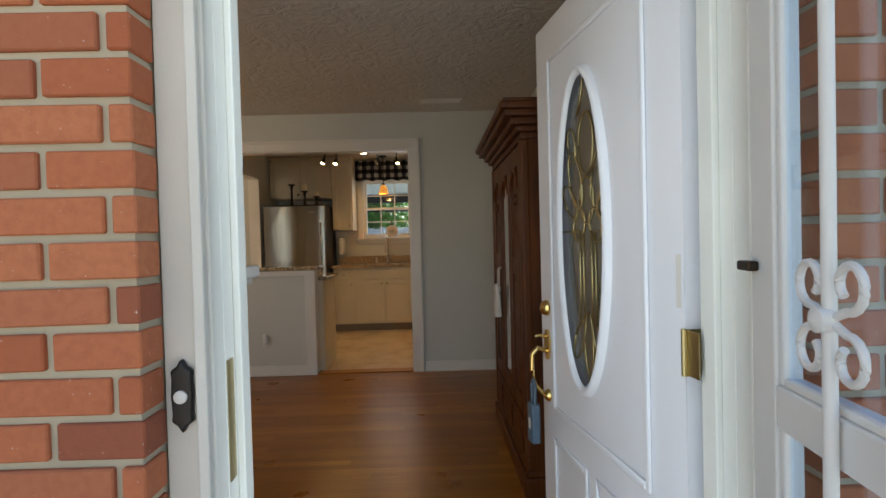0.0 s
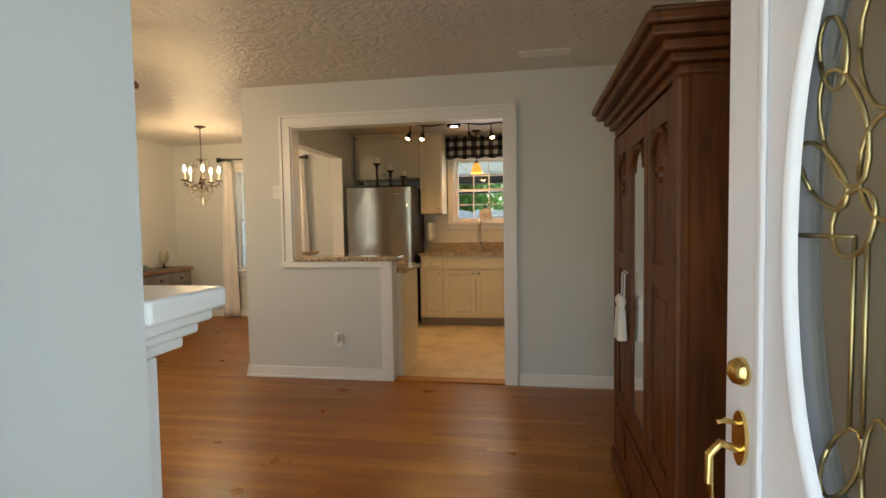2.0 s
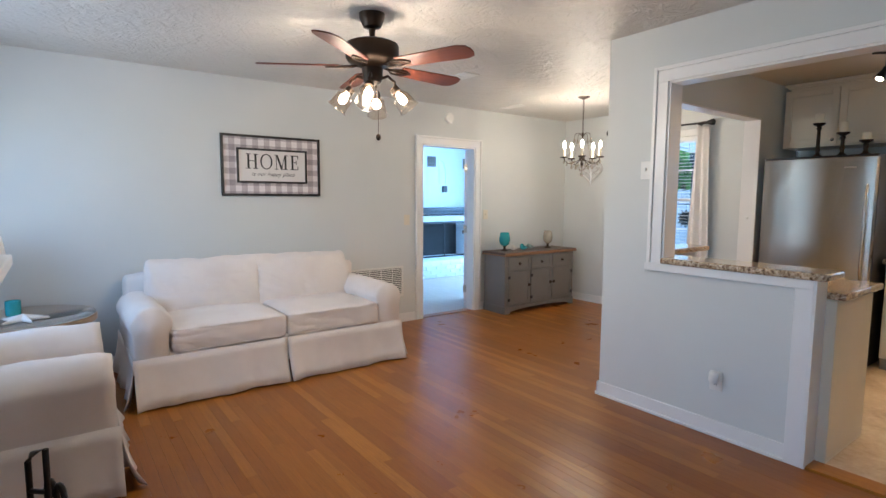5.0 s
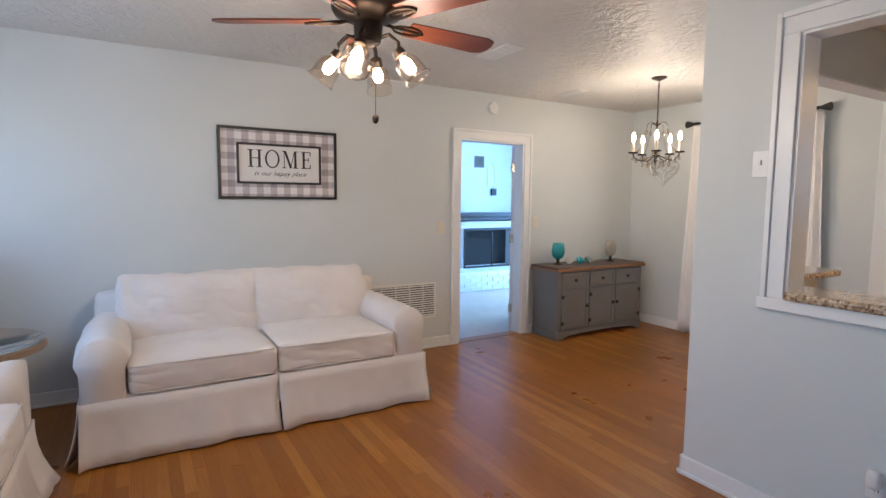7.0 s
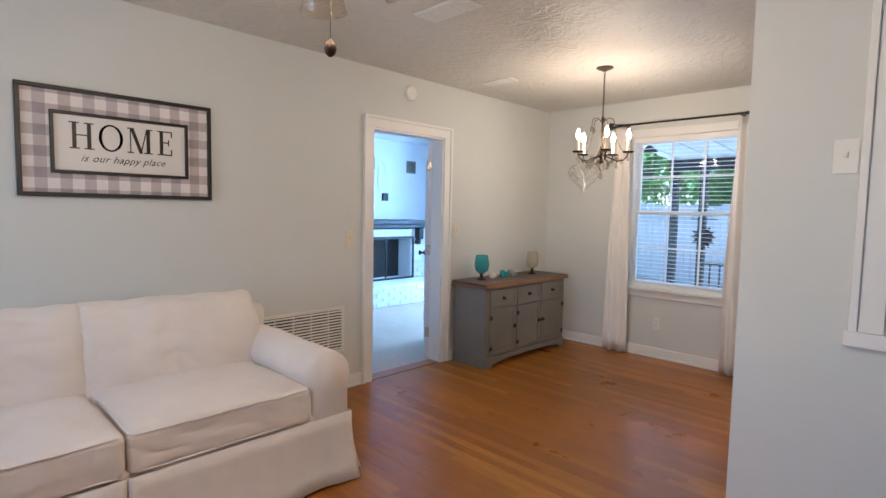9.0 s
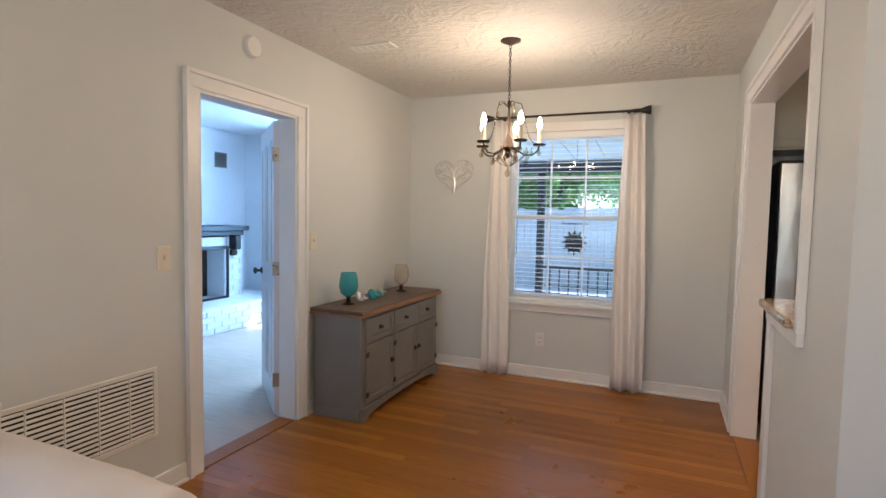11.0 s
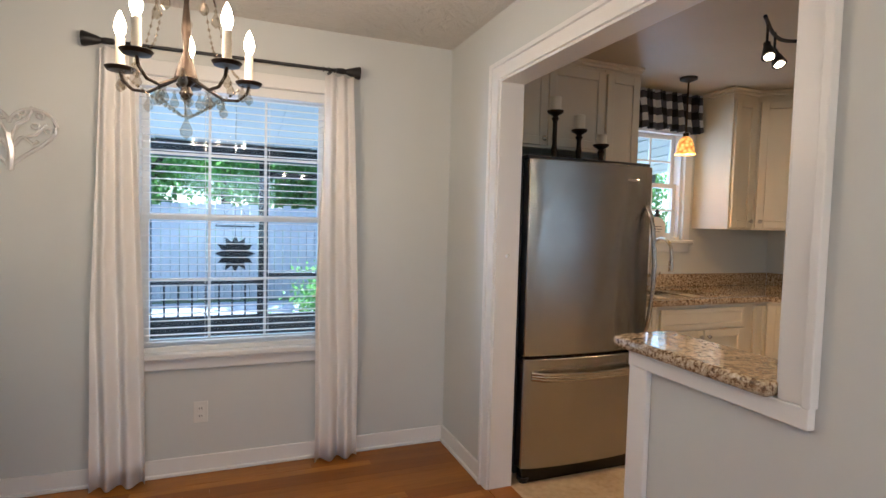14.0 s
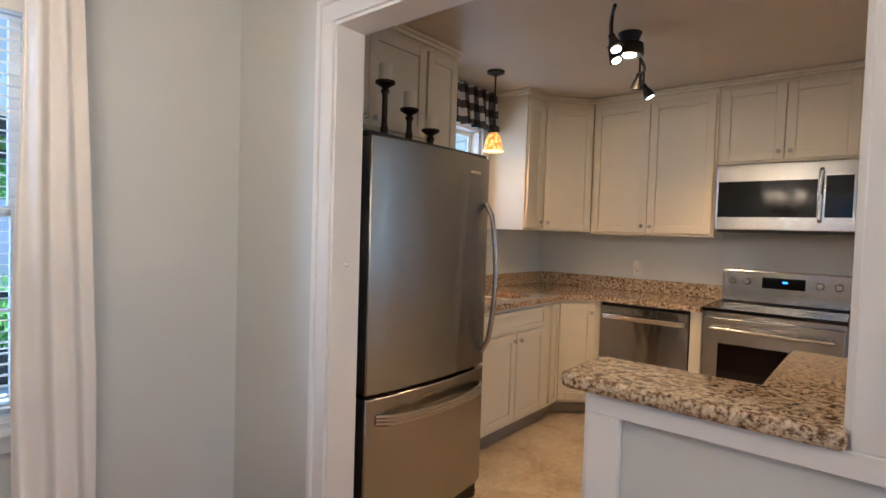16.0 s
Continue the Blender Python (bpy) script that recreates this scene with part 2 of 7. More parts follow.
_m = Mat("red_brick", (0.42, 0.14, 0.09), 0.85)
_m.co = _m.n.new("ShaderNodeNewGeometry").outputs["Position"]
_c = _m.ramp(_m.rnd(), [(0.0, (0.42, 0.115, 0.048)), (0.4, (0.50, 0.15, 0.066)), (0.85, (0.55, 0.185, 0.085)), (1.0, (0.30, 0.085, 0.045))])
_c = _m.mix(_m.ramp(_m.noise(60, 5), [(0.35, (0.4, 0.4, 0.4)), (0.6, (0, 0, 0))]), _c, (0.38, 0.105, 0.05))
_c = _m.mix(_m.ramp(_m.noise(130, 3), [(0.70, (0, 0, 0)), (0.74, (1, 1, 1))]), _c, (0.6, 0.5, 0.45))
_m.to(_c, "Base Color")
_m.bump(_m.noise(150, 5), 0.5, 0.003)
BRICK = _m.m
MORTAR = paint("mortar", (0.56, 0.50, 0.38), 0.95, 160, 0.7, 0.25)
WBRICK = paint("white_painted_brick", (0.75, 0.78, 0.8), 0.6, 60, 0.5, 0.06)

ARMWOOD = stained("armoire_mahogany", (0.055, 0.0125, 0.002), (0.175, 0.046, 0.008), 0.42, (11, 11, 1), 2.2, 0.0, 0.3)
TOPWOOD = stained("sideboard_top_wood", (0.10, 0.062, 0.045), (0.17, 0.11, 0.075), 0.42, (14, 1, 14), 3)
EDGEWOOD = stained("sideboard_edge_wood", (0.26, 0.12, 0.045), (0.40, 0.20, 0.085), 0.42, (14, 1, 14), 3)
BLADE = stained("fan_blade_cherry", (0.085, 0.02, 0.009), (0.16, 0.043, 0.018), 0.4, (1, 14, 14), 3)
TABLEWOOD = stained("light_table_wood", (0.28, 0.17, 0.08), (0.42, 0.28, 0.15), 0.4, (6, 6, 6), 3)
DENOAK = stained("pale_oak_boards", (0.44, 0.36, 0.285), (0.60, 0.50, 0.40), 0.35, (1, 14, 14), 3)
PORCHDARK = paint("dark_porch_frame", (0.02, 0.018, 0.018), 0.5, 60, 0.3, 0.2)
# White cover; the sky's blue reflection is put into its colour.
PORCHCEIL = paint("porch_ceiling_sky_tint", (0.78, 0.82, 0.86), 0.6)
CONCRETE = paint("concrete", (0.50, 0.48, 0.445), 0.9, 90, 0.5, 0.2)
FENCE = stained("weathered_fence", (0.55, 0.52, 0.50), (0.74, 0.71, 0.68), 0.85, (10, 10, 1), 3)
BARK = stained("bark", (0.07, 0.05, 0.035), (0.15, 0.11, 0.08), 0.9, (8, 8, 1), 5)
_m = Mat("leaf", (0.08, 0.16, 0.03), 0.55)
_m.to(_m.ramp(_m.rnd(), [(0, (0.05, 0.115, 0.03)), (0.6, (0.085, 0.19, 0.05)), (1, (0.12, 0.25, 0.08))]), "Base Color")
_m.set("Subsurface Weight", 0.0)
_t = _m.n.new("ShaderNodeBsdfTranslucent")
_t.inputs[0].default_value = (0.28, 0.56, 0.16, 1)
_x = _m.n.new("ShaderNodeMixShader")
_x.inputs[0].default_value = 0.5
_m.l.new(_m.p.outputs[0], _x.inputs[1]), _m.l.new(_t.outputs[0], _x.inputs[2])
_m.l.new(_x.outputs[0], _m.n["Material Output"].inputs[0])
LEAF = _m.m
_m = Mat("grass", (0.07, 0.12, 0.03), 0.9)
_m.to(_m.ramp(_m.noise(2.5, 6), [(0.3, (0.05, 0.09, 0.02)), (0.7, (0.14, 0.16, 0.06))]), "Base Color")
_m.bump(_m.noise(80, 4), 0.8, 0.02)
GRASS = _m.m
BUFFALO = checks("buffalo_check", (0, 2), 0.058, (0.008, 0.008, 0.01), (0.09, 0.09, 0.1), (0.72, 0.71, 0.7))
GINGHAM = checks("grey_gingham", (1, 2), 0.052, (0.34, 0.30, 0.31), (0.52, 0.47, 0.47), (0.78, 0.74, 0.73))
_m = Mat("amber_glass_shade", (0.9, 0.45, 0.12), 0.35)
_c = _m.ramp(_m.voro(42)[0], [(0.15, (1.0, 0.62, 0.2)), (0.5, (0.95, 0.4, 0.07)), (0.8, (0.5, 0.16, 0.02))])
_m.to(_c, "Base Color")
_m.to(_c, "Emission Color")
_m.set("Emission Strength", 0.35)
AMBER = _m.m


# ---- mesh helpers ----
def box(bm, x0, x1, y0, y1, z0, z1):
    v = [bm.verts.new((x, y, z)) for x in (x0, x1) for y in (y0, y1) for z in (z0, z1)]
    return [bm.faces.new([v[i] for i in f]) for f in ((0, 1, 3, 2), (4, 6, 7, 5), (0, 4, 5, 1), (2, 3, 7, 6), (0, 2, 6, 4), (1, 5, 7, 3))]


def lathe(bm, profile, seg=20, at=(0, 0, 0), axis="z", wob=0.0):
    """Turn a profile of (radius, height) about an axis through at."""
    rings = []
    for r, h in profile:
        ring = []
        for i in range(seg):
            a = 2 * math.pi * i / seg
            rr = r * (1 + wob * math.cos(a * seg / 2))
            c = (rr * math.cos(a), rr * math.sin(a), h)
            c = {"z": c, "x": (c[2], c[0], c[1]), "y": (c[1], c[2], c[0])}[axis]
            ring.append(bm.verts.new(Vector(c) + Vector(at)))
        rings.append(ring)
    for a, b in zip(rings, rings[1:]):
        for i in range(seg):
            bm.faces.new((a[i], a[(i + 1) % seg], b[(i + 1) % seg], b[i]))
    bm.faces.new(rings[0][::-1]), bm.faces.new(rings[-1])


def tube(bm, pts, r, seg=8, taper=None):
    """A round bar along points."""
    pts = [Vector(p) for p in pts]
    rings, up = [], Vector((0.13, 0.21, 0.97))
    for i, p in enumerate(pts):
        d = (pts[min(i + 1, len(pts) - 1)] - pts[max(i - 1, 0)]).normalized()
        s = d.cross(up)
        s = s.normalized() if s.length > 1e-4 else d.orthogonal().normalized()
        u = s.cross(d)
        rad = r if taper is None else r + (taper - r) * i / (len(pts) - 1)
        rings.append([bm.verts.new(p + rad * (math.cos(k) * s + math.sin(k) * u)) for k in (2 * math.pi * j / seg for j in range(seg))])
    for a, b in zip(rings, rings[1:]):
        for i in range(seg):
            bm.faces.new((a[i], a[(i + 1) % seg], b[(i + 1) % seg], b[i]))
    bm.faces.new(rings[0][::-1]), bm.faces.new(rings[-1])


def prism(bm, poly, axis, a, b):
    """Extrude a 2D outline from a to b along an axis; the outline's pair is the other two axes in order."""
    def at(p, h):
        return {"x": (h, p[0], p[1]), "y": (p[0], h, p[1]), "z": (p[0], p[1], h)}[axis]
    lo, hi = [bm.verts.new(at(p, a)) for p in poly], [bm.verts.new(at(p, b)) for p in poly]
    n = len(poly)
    bm.faces.new(lo[::-1]), bm.faces.new(hi)
    for i in range(n):
        bm.faces.new((lo[i], lo[(i + 1) % n], hi[(i + 1) % n], hi[i]))


def pillow(bm, c, size, r=0.05, bulge=0.0, axis=2, cuts=10, rumple=0.006, seed=0, crease=0.0):
    """A stuffed cushion: rounded box, bulged along one axis, with soft folds."""
    g = bmesh.new()
    bmesh.ops.create_cube(g, size=2)
    bmesh.ops.subdivide_edges(g, edges=g.edges[:], cuts=cuts, use_grid_fill=True)
    h = Vector(size) / 2
    for v in g.verts:
        u = v.co.copy()
        p = Vector(u[i] * h[i] for i in range(3))
        inner = Vector(max(-h[i] + r, min(h[i] - r, p[i])) for i in range(3))
        d = p - inner
        p = inner + d.normalized() * r if d.length > 1e-6 else p
        o = [i for i in range(3) if i != axis]
        p[axis] += bulge * u[axis] * (1 - u[o[0]] ** 2) * (1 - u[o[1]] ** 2)
        q = p * 5 + Vector((seed, seed * 2, 0))
        p += noise.noise_vector(q) * rumple + noise.noise_vector(q * 3) * rumple * 0.4
        if crease:
            wv = Vector((q.x * 1.1, q.y * 0.7 + q.z * 0.9, q.z * 1.5)) + noise.noise_vector(q * 0.6) * 1.3
            edge = max(abs(u[0]), abs(u[1]), abs(u[2]))
            p -= d.normalized() * crease * (1 - abs(noise.noise(wv))) ** 7 * (0.45 + 0.55 * edge ** 6) if d.length > 1e-6 else Vector((0, 0, 0))
            p[axis] -= math.copysign(crease * (1 - abs(noise.noise(wv * 1.4 + Vector((9, 2, 5))))) ** 6, u[axis]) * (0.5 if abs(u[axis]) > 0.6 else 0)
        v.co = p + Vector(c)
    me = bpy.data.meshes.new("t")
    g.to_mesh(me)
    bm.from_mesh(me)
    bpy.data.meshes.remove(me)
    g.free()


def finish(name, bm, mat, parent=None, bevel=0.0, smooth=False, seg=2, loc=None):
    bmesh.ops.recalc_face_normals(bm, faces=bm.faces[:])
    me = bpy.data.meshes.new(name)
    bm.to_mesh(me)
    bm.free()
    me.materials.append(mat)
    ob = new(name, me)
    if parent:
        ob.parent = parent
    if loc:
        ob.location = loc
    if bevel:
        b = ob.modifiers.new("bevel", "BEVEL")
        b.width, b.segments, b.limit_method = bevel, seg, "ANGLE"
    if smooth:
        me.polygons.foreach_set("use_smooth", [True] * len(me.polygons))
        if smooth != "all":
            me.set_sharp_from_angle(angle=radians(40))
    return ob


def make(name, mat, shapes, parent=None, bevel=0.0, smooth=False):
    """A mesh from boxes (six numbers each)."""
    bm = bmesh.new()
    for s in shapes:
        box(bm, *s)
    return finish(name, bm, mat, parent, bevel, smooth)


def base(name, label, category, loc=(0, 0, 0), rz=0, group="", kind=""):
    e = new(name)
    e.empty_display_size = 0.1
    e.matrix_world = pose(*loc, 0, 0, rz)
    return tagged(e, label, category, group, kind)


def setting(ob, label="", category=""):
    return tagged(ob, label, category, "", "structure")


def wall(name, mat, axis, u0, u1, v0, v1, z0, z1, holes=(), label="", parent=None):
    """A thick wall along x or y with openings (u0, u1, z0, z1) through it."""
    us = sorted({u0, u1, *(h for o in holes for h in o[:2])})
    zs = sorted({z0, z1, *(h for o in holes for h in o[2:])})
    bm = bmesh.new()
    for a, b in zip(us, us[1:]):
        solid = []
        for c, d in zip(zs, zs[1:]):
            m = ((a + b) / 2, (c + d) / 2)
            if not any(o[0] < m[0] < o[1] and o[2] < m[1] < o[3] for o in holes):
                if solid and solid[-1][1] == c:
                    solid[-1][1] = d
                else:
                    solid.append([c, d])
        for c, d in solid:
            box(bm, *((a, b, v0, v1) if axis == "x" else (v0, v1, a, b)), c, d)
    ob = finish(name, bm, mat, parent)
    return setting(ob, label, "wall")


def casing(name, axis, face, out, u0, u1, z0, z1, w=0.09, sides="ltr", mat=None, label="white painted door casing"):
    """Trim round an opening on a wall face at v=face, standing out by 'out' (signed)."""
    bm = bmesh.new()
    def put(a, b, c, d, o):
        lo, hi = sorted((face, face + o))
        box(bm, *((a, b, lo, hi) if axis == "x" else (lo, hi, a, b)), c, d)
    band = w * 0.25
    if "l" in sides:
        put(u0 - w + band, u0, z0, z1, out)
        put(u0 - w, u0 - w + band, z0, z1 + w if "t" in sides else z1, out * 1.6)
    if "r" in sides:
        put(u1, u1 + w - band, z0, z1, out)
        put(u1 + w - band, u1 + w, z0, z1 + w, out * 1.6)
    if "t" in sides:
        put(u0 - w + band, u1 + w - band, z1, z1 + w - band, out)
        put(u0 - w + band, u1 + w - band, z1 + w - band, z1 + w, out * 1.6)
    if "b" in sides:
        put(u0 - w, u1 + w, z0 - w * 0.8, z0, out)
    return setting(finish(name, bm, mat or TRIM, bevel=0.003), label, "trim")


def baseboard(axis, face, out, u0, u1, h=0.095):
    lo, hi = sorted((face, face + out))
    lo2, hi2 = sorted((face, face + out * 1.9))
    bm = bmesh.new()
    if axis == "x":
        box(bm, u0, u1, lo, hi, 0, h), box(bm, u0, u1, lo2, hi2, 0, 0.018)
    else:
        box(bm, lo, hi, u0, u1, 0, h), box(bm, lo2, hi2, u0, u1, 0, 0.018)
    return setting(finish("baseboard", bm, TRIM, bevel=0.004), "white painted wooden baseboard with shoe moulding", "baseboard")


# ---- structure ----
H = 2.44
setting(make("ground", GRASS, [(-400, 400, -400, 400, -0.5, -0.16)]), "green lawn of short grass round the house", "ground")
setting(make("subfloor", CONCRETE, [(-5.3, 0.9, 1.08, 8.15, -0.16, -0.02)]), "house slab under the floors", "floor")
# Unseen pale slab, widened so sunlight bounces onto the brick front.
setting(make("front_bounce_slab", CONCRETE, [(-6.5, 6.5, -9.0, 1.08, -0.16, -0.03)]), "unseen pale concrete slab added to bounce light onto the front", "pavement")
setting(make("threshold_front", OLDBRASS, [(-0.515, 0.445, 1.09, 1.3, -0.02, 0.012)], bevel=0.004), "worn metal door threshold", "threshold")
setting(make("kitchen_floor", VINYL, [(-2.40, 0.58, 5.22, 8.0, -0.02, 0.002)]), "beige stone-look vinyl kitchen floor", "floor")
setting(make("kitchen_threshold_1", OAK, [(-1.25, -0.31, 5.10, 5.225, -0.02, 0.008)], bevel=0.003), "honey oak threshold strip", "threshold")
setting(make("kitchen_threshold_2", OAK, [(-2.525, -2.395, 6.11, 7.13, -0.02, 0.008)], bevel=0.003), "honey oak threshold strip", "threshold")
setting(make("ceiling", CEIL, [(-5.18, 0.74, 1.25, 5.10, H, H + 0.15), (-5.18, -2.52, 5.10, 7.8, H, H + 0.15)]), "white stomp-textured plaster ceiling", "ceiling")
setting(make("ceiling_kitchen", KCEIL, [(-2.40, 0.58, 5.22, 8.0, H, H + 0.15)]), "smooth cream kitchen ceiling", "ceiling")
# Unseen deck above the ceilings, added to block sun and sky.
setting(make("roof", PORCHDARK, [(-9, 1.5, 1.0, 10, H + 0.2, H + 0.3)]), "unseen dark flat deck added to keep the sun out", "roof")

wall("wall_left", WALL, "y", 0.95, 7.8, -5.30, -5.18, 0, H + 0.15, [(5.385, 6.158, 0, 1.985)], "pale grey painted wall")
wall("wall_dining", WALL, "x", -5.18, -2.40, 7.8, 7.96, 0, H + 0.15, [(-4.23, -3.255, 0.665, 2.085)], "pale grey painted wall with a window")
wall("wall_kitchen_pass", WALL, "x", -2.52, 0.86, 5.10, 5.22, 0, H + 0.15, [(-2.085, -1.25, 0.985, 2.10), (-1.25, -0.325, 0, 2.10)], "pale grey wall with a wide cased opening")
wall("wall_dining_pass", WALL, "y", 5.22, 7.8, -2.52, -2.40, 0, H + 0.15, [(5.61, 6.11, 0.985, 2.10), (6.11, 7.13, 0, 2.10)], "pale grey wall with a cased opening")
wall("wall_kitchen_back", WALL, "x", -2.40, 0.70, 8.0, 8.14, 0, H + 0.15, [(-1.15, -0.42, 1.29, 2.15)], "pale grey kitchen wall with a window")
wall("wall_kitchen_right", WALL, "y", 5.22, 8.0, 0.58, 0.70, 0, H + 0.15, (), "pale grey kitchen wall")
wall("wall_right", WALL, "y", 1.25, 5.10, 0.74, 0.86, 0, H + 0.15, (), "pale grey painted wall")
# The left opening is an unseen window, added to let daylight in.
wall("wall_front", WALL, "x", -5.18, 0.86, 1.12, 1.25, 0, H + 0.15, [(-0.58, 0.51, 0, 2.07), (-4.65, -3.15, 0.9, 2.1)], "pale grey front wall")
setting(make("chimney_breast", WALL, [(-2.75, -0.71, 1.25, 1.71, 0, H)]), "pale grey painted chimney breast", "wall")

# cased openings into the kitchen
casing("trim", "x", 5.10, -0.018, -2.085, -0.325, 0.985, 2.10, 0.092, "lt")
casing("trim", "x", 5.10, -0.018, -2.085, -0.325, 0.0, 2.10, 0.092, "r")
setting(make("trim", TRIM, [(-2.19, -1.25, 5.072, 5.10, 0.935, 0.985), (-1.335, -1.25, 5.078, 5.10, 0, 0.935)], bevel=0.003), "white trim under the bar top", "trim")
setting(make("trim", TRIM, [(-2.545, -2.52, 5.53, 6.11, 0.935, 0.985), (-2.54, -2.52, 6.03, 6.11, 0, 0.935)], bevel=0.003), "white trim under the bar top", "trim")
casing("trim", "y", -2.52, -0.018, 5.61, 7.13, 0.985, 2.10, 0.085, "lt")
casing("trim", "y", -2.52, -0.018, 5.61, 7.13, 0.0, 2.10, 0.085, "r")
# jamb liners
setting(make("trim", TRIM, [(-2.085, -2.073, 5.095, 5.225, 0.985, 2.088), (-2.085, -0.325, 5.095, 5.225, 2.088, 2.10), (-0.337, -0.325, 5.095, 5.225, 0, 2.088)]), "white jamb lining", "trim")
setting(make("trim", TRIM, [(-2.525, -2.395, 5.61, 5.622, 0.985, 2.088), (-2.525, -2.395, 5.61, 7.13, 2.088, 2.10), (-2.525, -2.395, 7.118, 7.13, 0, 2.088)]), "white jamb lining", "trim")
setting(make("trim", TRIM, [(-1.25, -1.238, 5.078, 5.225, 0, 0.985), (-2.525, -2.395, 6.11, 6.122, 0, 0.985)]), "white end panel of the half wall", "trim")

# bar tops
def bar_top():
    b = base("bar_top", "speckled brown polished granite bar top on the half walls", "countertop")
    bm = bmesh.new()
    poly = [(-2.57, 5.615), (-2.57, 6.155), (-2.55, 6.18), (-2.33, 6.18), (-2.31, 6.155), (-2.31, 5.36), (-2.25, 5.32), (-1.21, 5.32), (-1.185, 5.29), (-1.185, 5.07), (-1.21, 5.05), (-2.072, 5.05), (-2.072, 5.225), (-2.395, 5.225), (-2.395, 5.615)]
    prism(bm, poly, "z", 0.985, 1.022)
    finish("slab", bm, GRANITE, b, 0.012, True, 3)

bar_top()
for a in (("x", 5.10, -0.014, -2.534, -1.335), ("x", 5.10, -0.014, -0.22, 0.74), ("y", -2.52, -0.014, 5.086, 6.03), ("y", -2.52, -0.014, 7.215, 7.8),
          ("x", 7.8, -0.014, -5.18, -2.534), ("y", -5.18, 0.014, 6.25, 7.786), ("y", -5.18, 0.014, 1.25, 5.29), ("x", 1.25, 0.014, -5.16, -2.75), ("y", 0.74, -0.014, 1.25, 5.08)):
    baseboard(*a)

# doorway to the den
casing("trim", "y", -5.18, 0.02, 5.385, 6.158, 0.0, 1.985, 0.09)
setting(make("trim", TRIM, [(-5.305, -5.175, 5.385, 5.40, 0, 1.97), (-5.305, -5.175, 6.143, 6.158, 0, 1.97), (-5.305, -5.175, 5.385, 6.158, 1.97, 1.985)]), "white door jamb", "trim")
setting(make("trim", OAK, [(-5.30, -5.18, 5.40, 6.143, -0.02, 0.006)], bevel=0.003), "oak door threshold", "threshold")

# den
setting(make("den_floor", DENOAK, [(-8.6, -5.3, 2.6, 9.1, -0.16, 0.0)]), "pale worn oak boards in the den", "floor")
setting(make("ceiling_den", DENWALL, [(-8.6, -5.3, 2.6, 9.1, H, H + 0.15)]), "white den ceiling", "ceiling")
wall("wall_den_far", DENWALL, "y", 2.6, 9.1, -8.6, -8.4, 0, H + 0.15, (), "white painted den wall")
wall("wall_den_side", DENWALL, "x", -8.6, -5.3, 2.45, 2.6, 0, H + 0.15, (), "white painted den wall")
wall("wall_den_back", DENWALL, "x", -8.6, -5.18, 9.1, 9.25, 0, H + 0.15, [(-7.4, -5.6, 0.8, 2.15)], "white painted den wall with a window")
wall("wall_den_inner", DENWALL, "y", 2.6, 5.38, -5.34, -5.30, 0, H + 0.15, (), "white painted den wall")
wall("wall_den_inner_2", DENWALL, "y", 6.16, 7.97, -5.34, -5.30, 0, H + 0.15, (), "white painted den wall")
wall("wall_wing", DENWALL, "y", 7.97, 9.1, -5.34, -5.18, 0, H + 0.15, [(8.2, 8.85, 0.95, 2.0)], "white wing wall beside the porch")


def brick_run(parent, x0, x1, z0, z1, y_face, mat, bl=0.194, bh=0.056, j=0.011, depth=0.09, axis="x", sign=1, name="brick"):
    """Running-bond bricks as single pieces that share a few meshes."""
    rng = random.Random(7)
    cache = {}
    rows = int((z1 - z0) / (bh + j))
    for r in range(rows):
        z = z0 + j + r * (bh + j)
        u = x0 - (0.5 * (bl + j) if r % 2 else 0)
        while u < x1 - 0.005:
            a, b = max(u, x0), min(u + bl, x1)
            u += bl + j
            if b - a < 0.02:
                continue
            key = round(b - a, 3)
            if key not in cache:
                bm = bmesh.new()
                hw = (b - a) / 2
                lo, hi = sorted((0, sign * depth))
                if axis == "x":
                    box(bm, -hw, hw, lo, hi, 0, bh)
                else:
                    box(bm, lo, hi, -hw, hw, 0, bh)
                bmesh.ops.bevel(bm, geom=bm.edges[:], offset=0.003, segments=1, affect="EDGES")
                me = bpy.data.meshes.new(name)
                bm.to_mesh(me)
                bm.free()
                me.materials.append(mat)
                cache[key] = me
            o = new(name, cache[key])
            o.parent = parent
            off = rng.uniform(-0.002, 0.002)
            o.location = ((a + b) / 2, y_face + off, z) if axis == "x" else (y_face + off, (a + b) / 2, z)
            o.rotation_euler = (rng.uniform(-0.006, 0.006), rng.uniform(-0.008, 0.008), 0)


# front entrance: frame, brick piers
setting(make("door_frame", OLDTRIM, [
    (-0.607, -0.52, 1.105, 1.155, -0.02, 2.14), (-0.52, 0.445, 1.105, 1.155, 2.05, 2.14), (0.445, 0.53, 1.105, 1.155, -0.02, 2.14),
    (-0.565, -0.52, 1.155, 1.285, 0, 2.065), (0.445, 0.50, 1.155, 1.285, 0, 2.065), (-0.52, 0.445, 1.155, 1.285, 2.05, 2.065),
    (-0.52, -0.505, 1.20, 1.24, 0.012, 2.05), (-0.545, -0.525, 1.085, 1.105, 0, 2.1), (0.43, 0.445, 1.20, 1.24, 0.012, 2.05)], bevel=0.003), "weathered white wooden front door frame", "door frame")
casing("trim", "x", 1.25, 0.02, -0.565, 0.50, 0.0, 2.065, 0.065)
PIER_L = setting(make("wall_brick_left", MORTAR, [(-2.2, -0.613, 1.040, 1.12, -0.03, 2.5)]), "red brick front wall with pale mortar", "wall")
PIER_R = setting(make("wall_brick_right", MORTAR, [(0.538, 2.2, 1.040, 1.12, -0.03, 2.5)]), "red brick front wall with pale mortar", "wall")
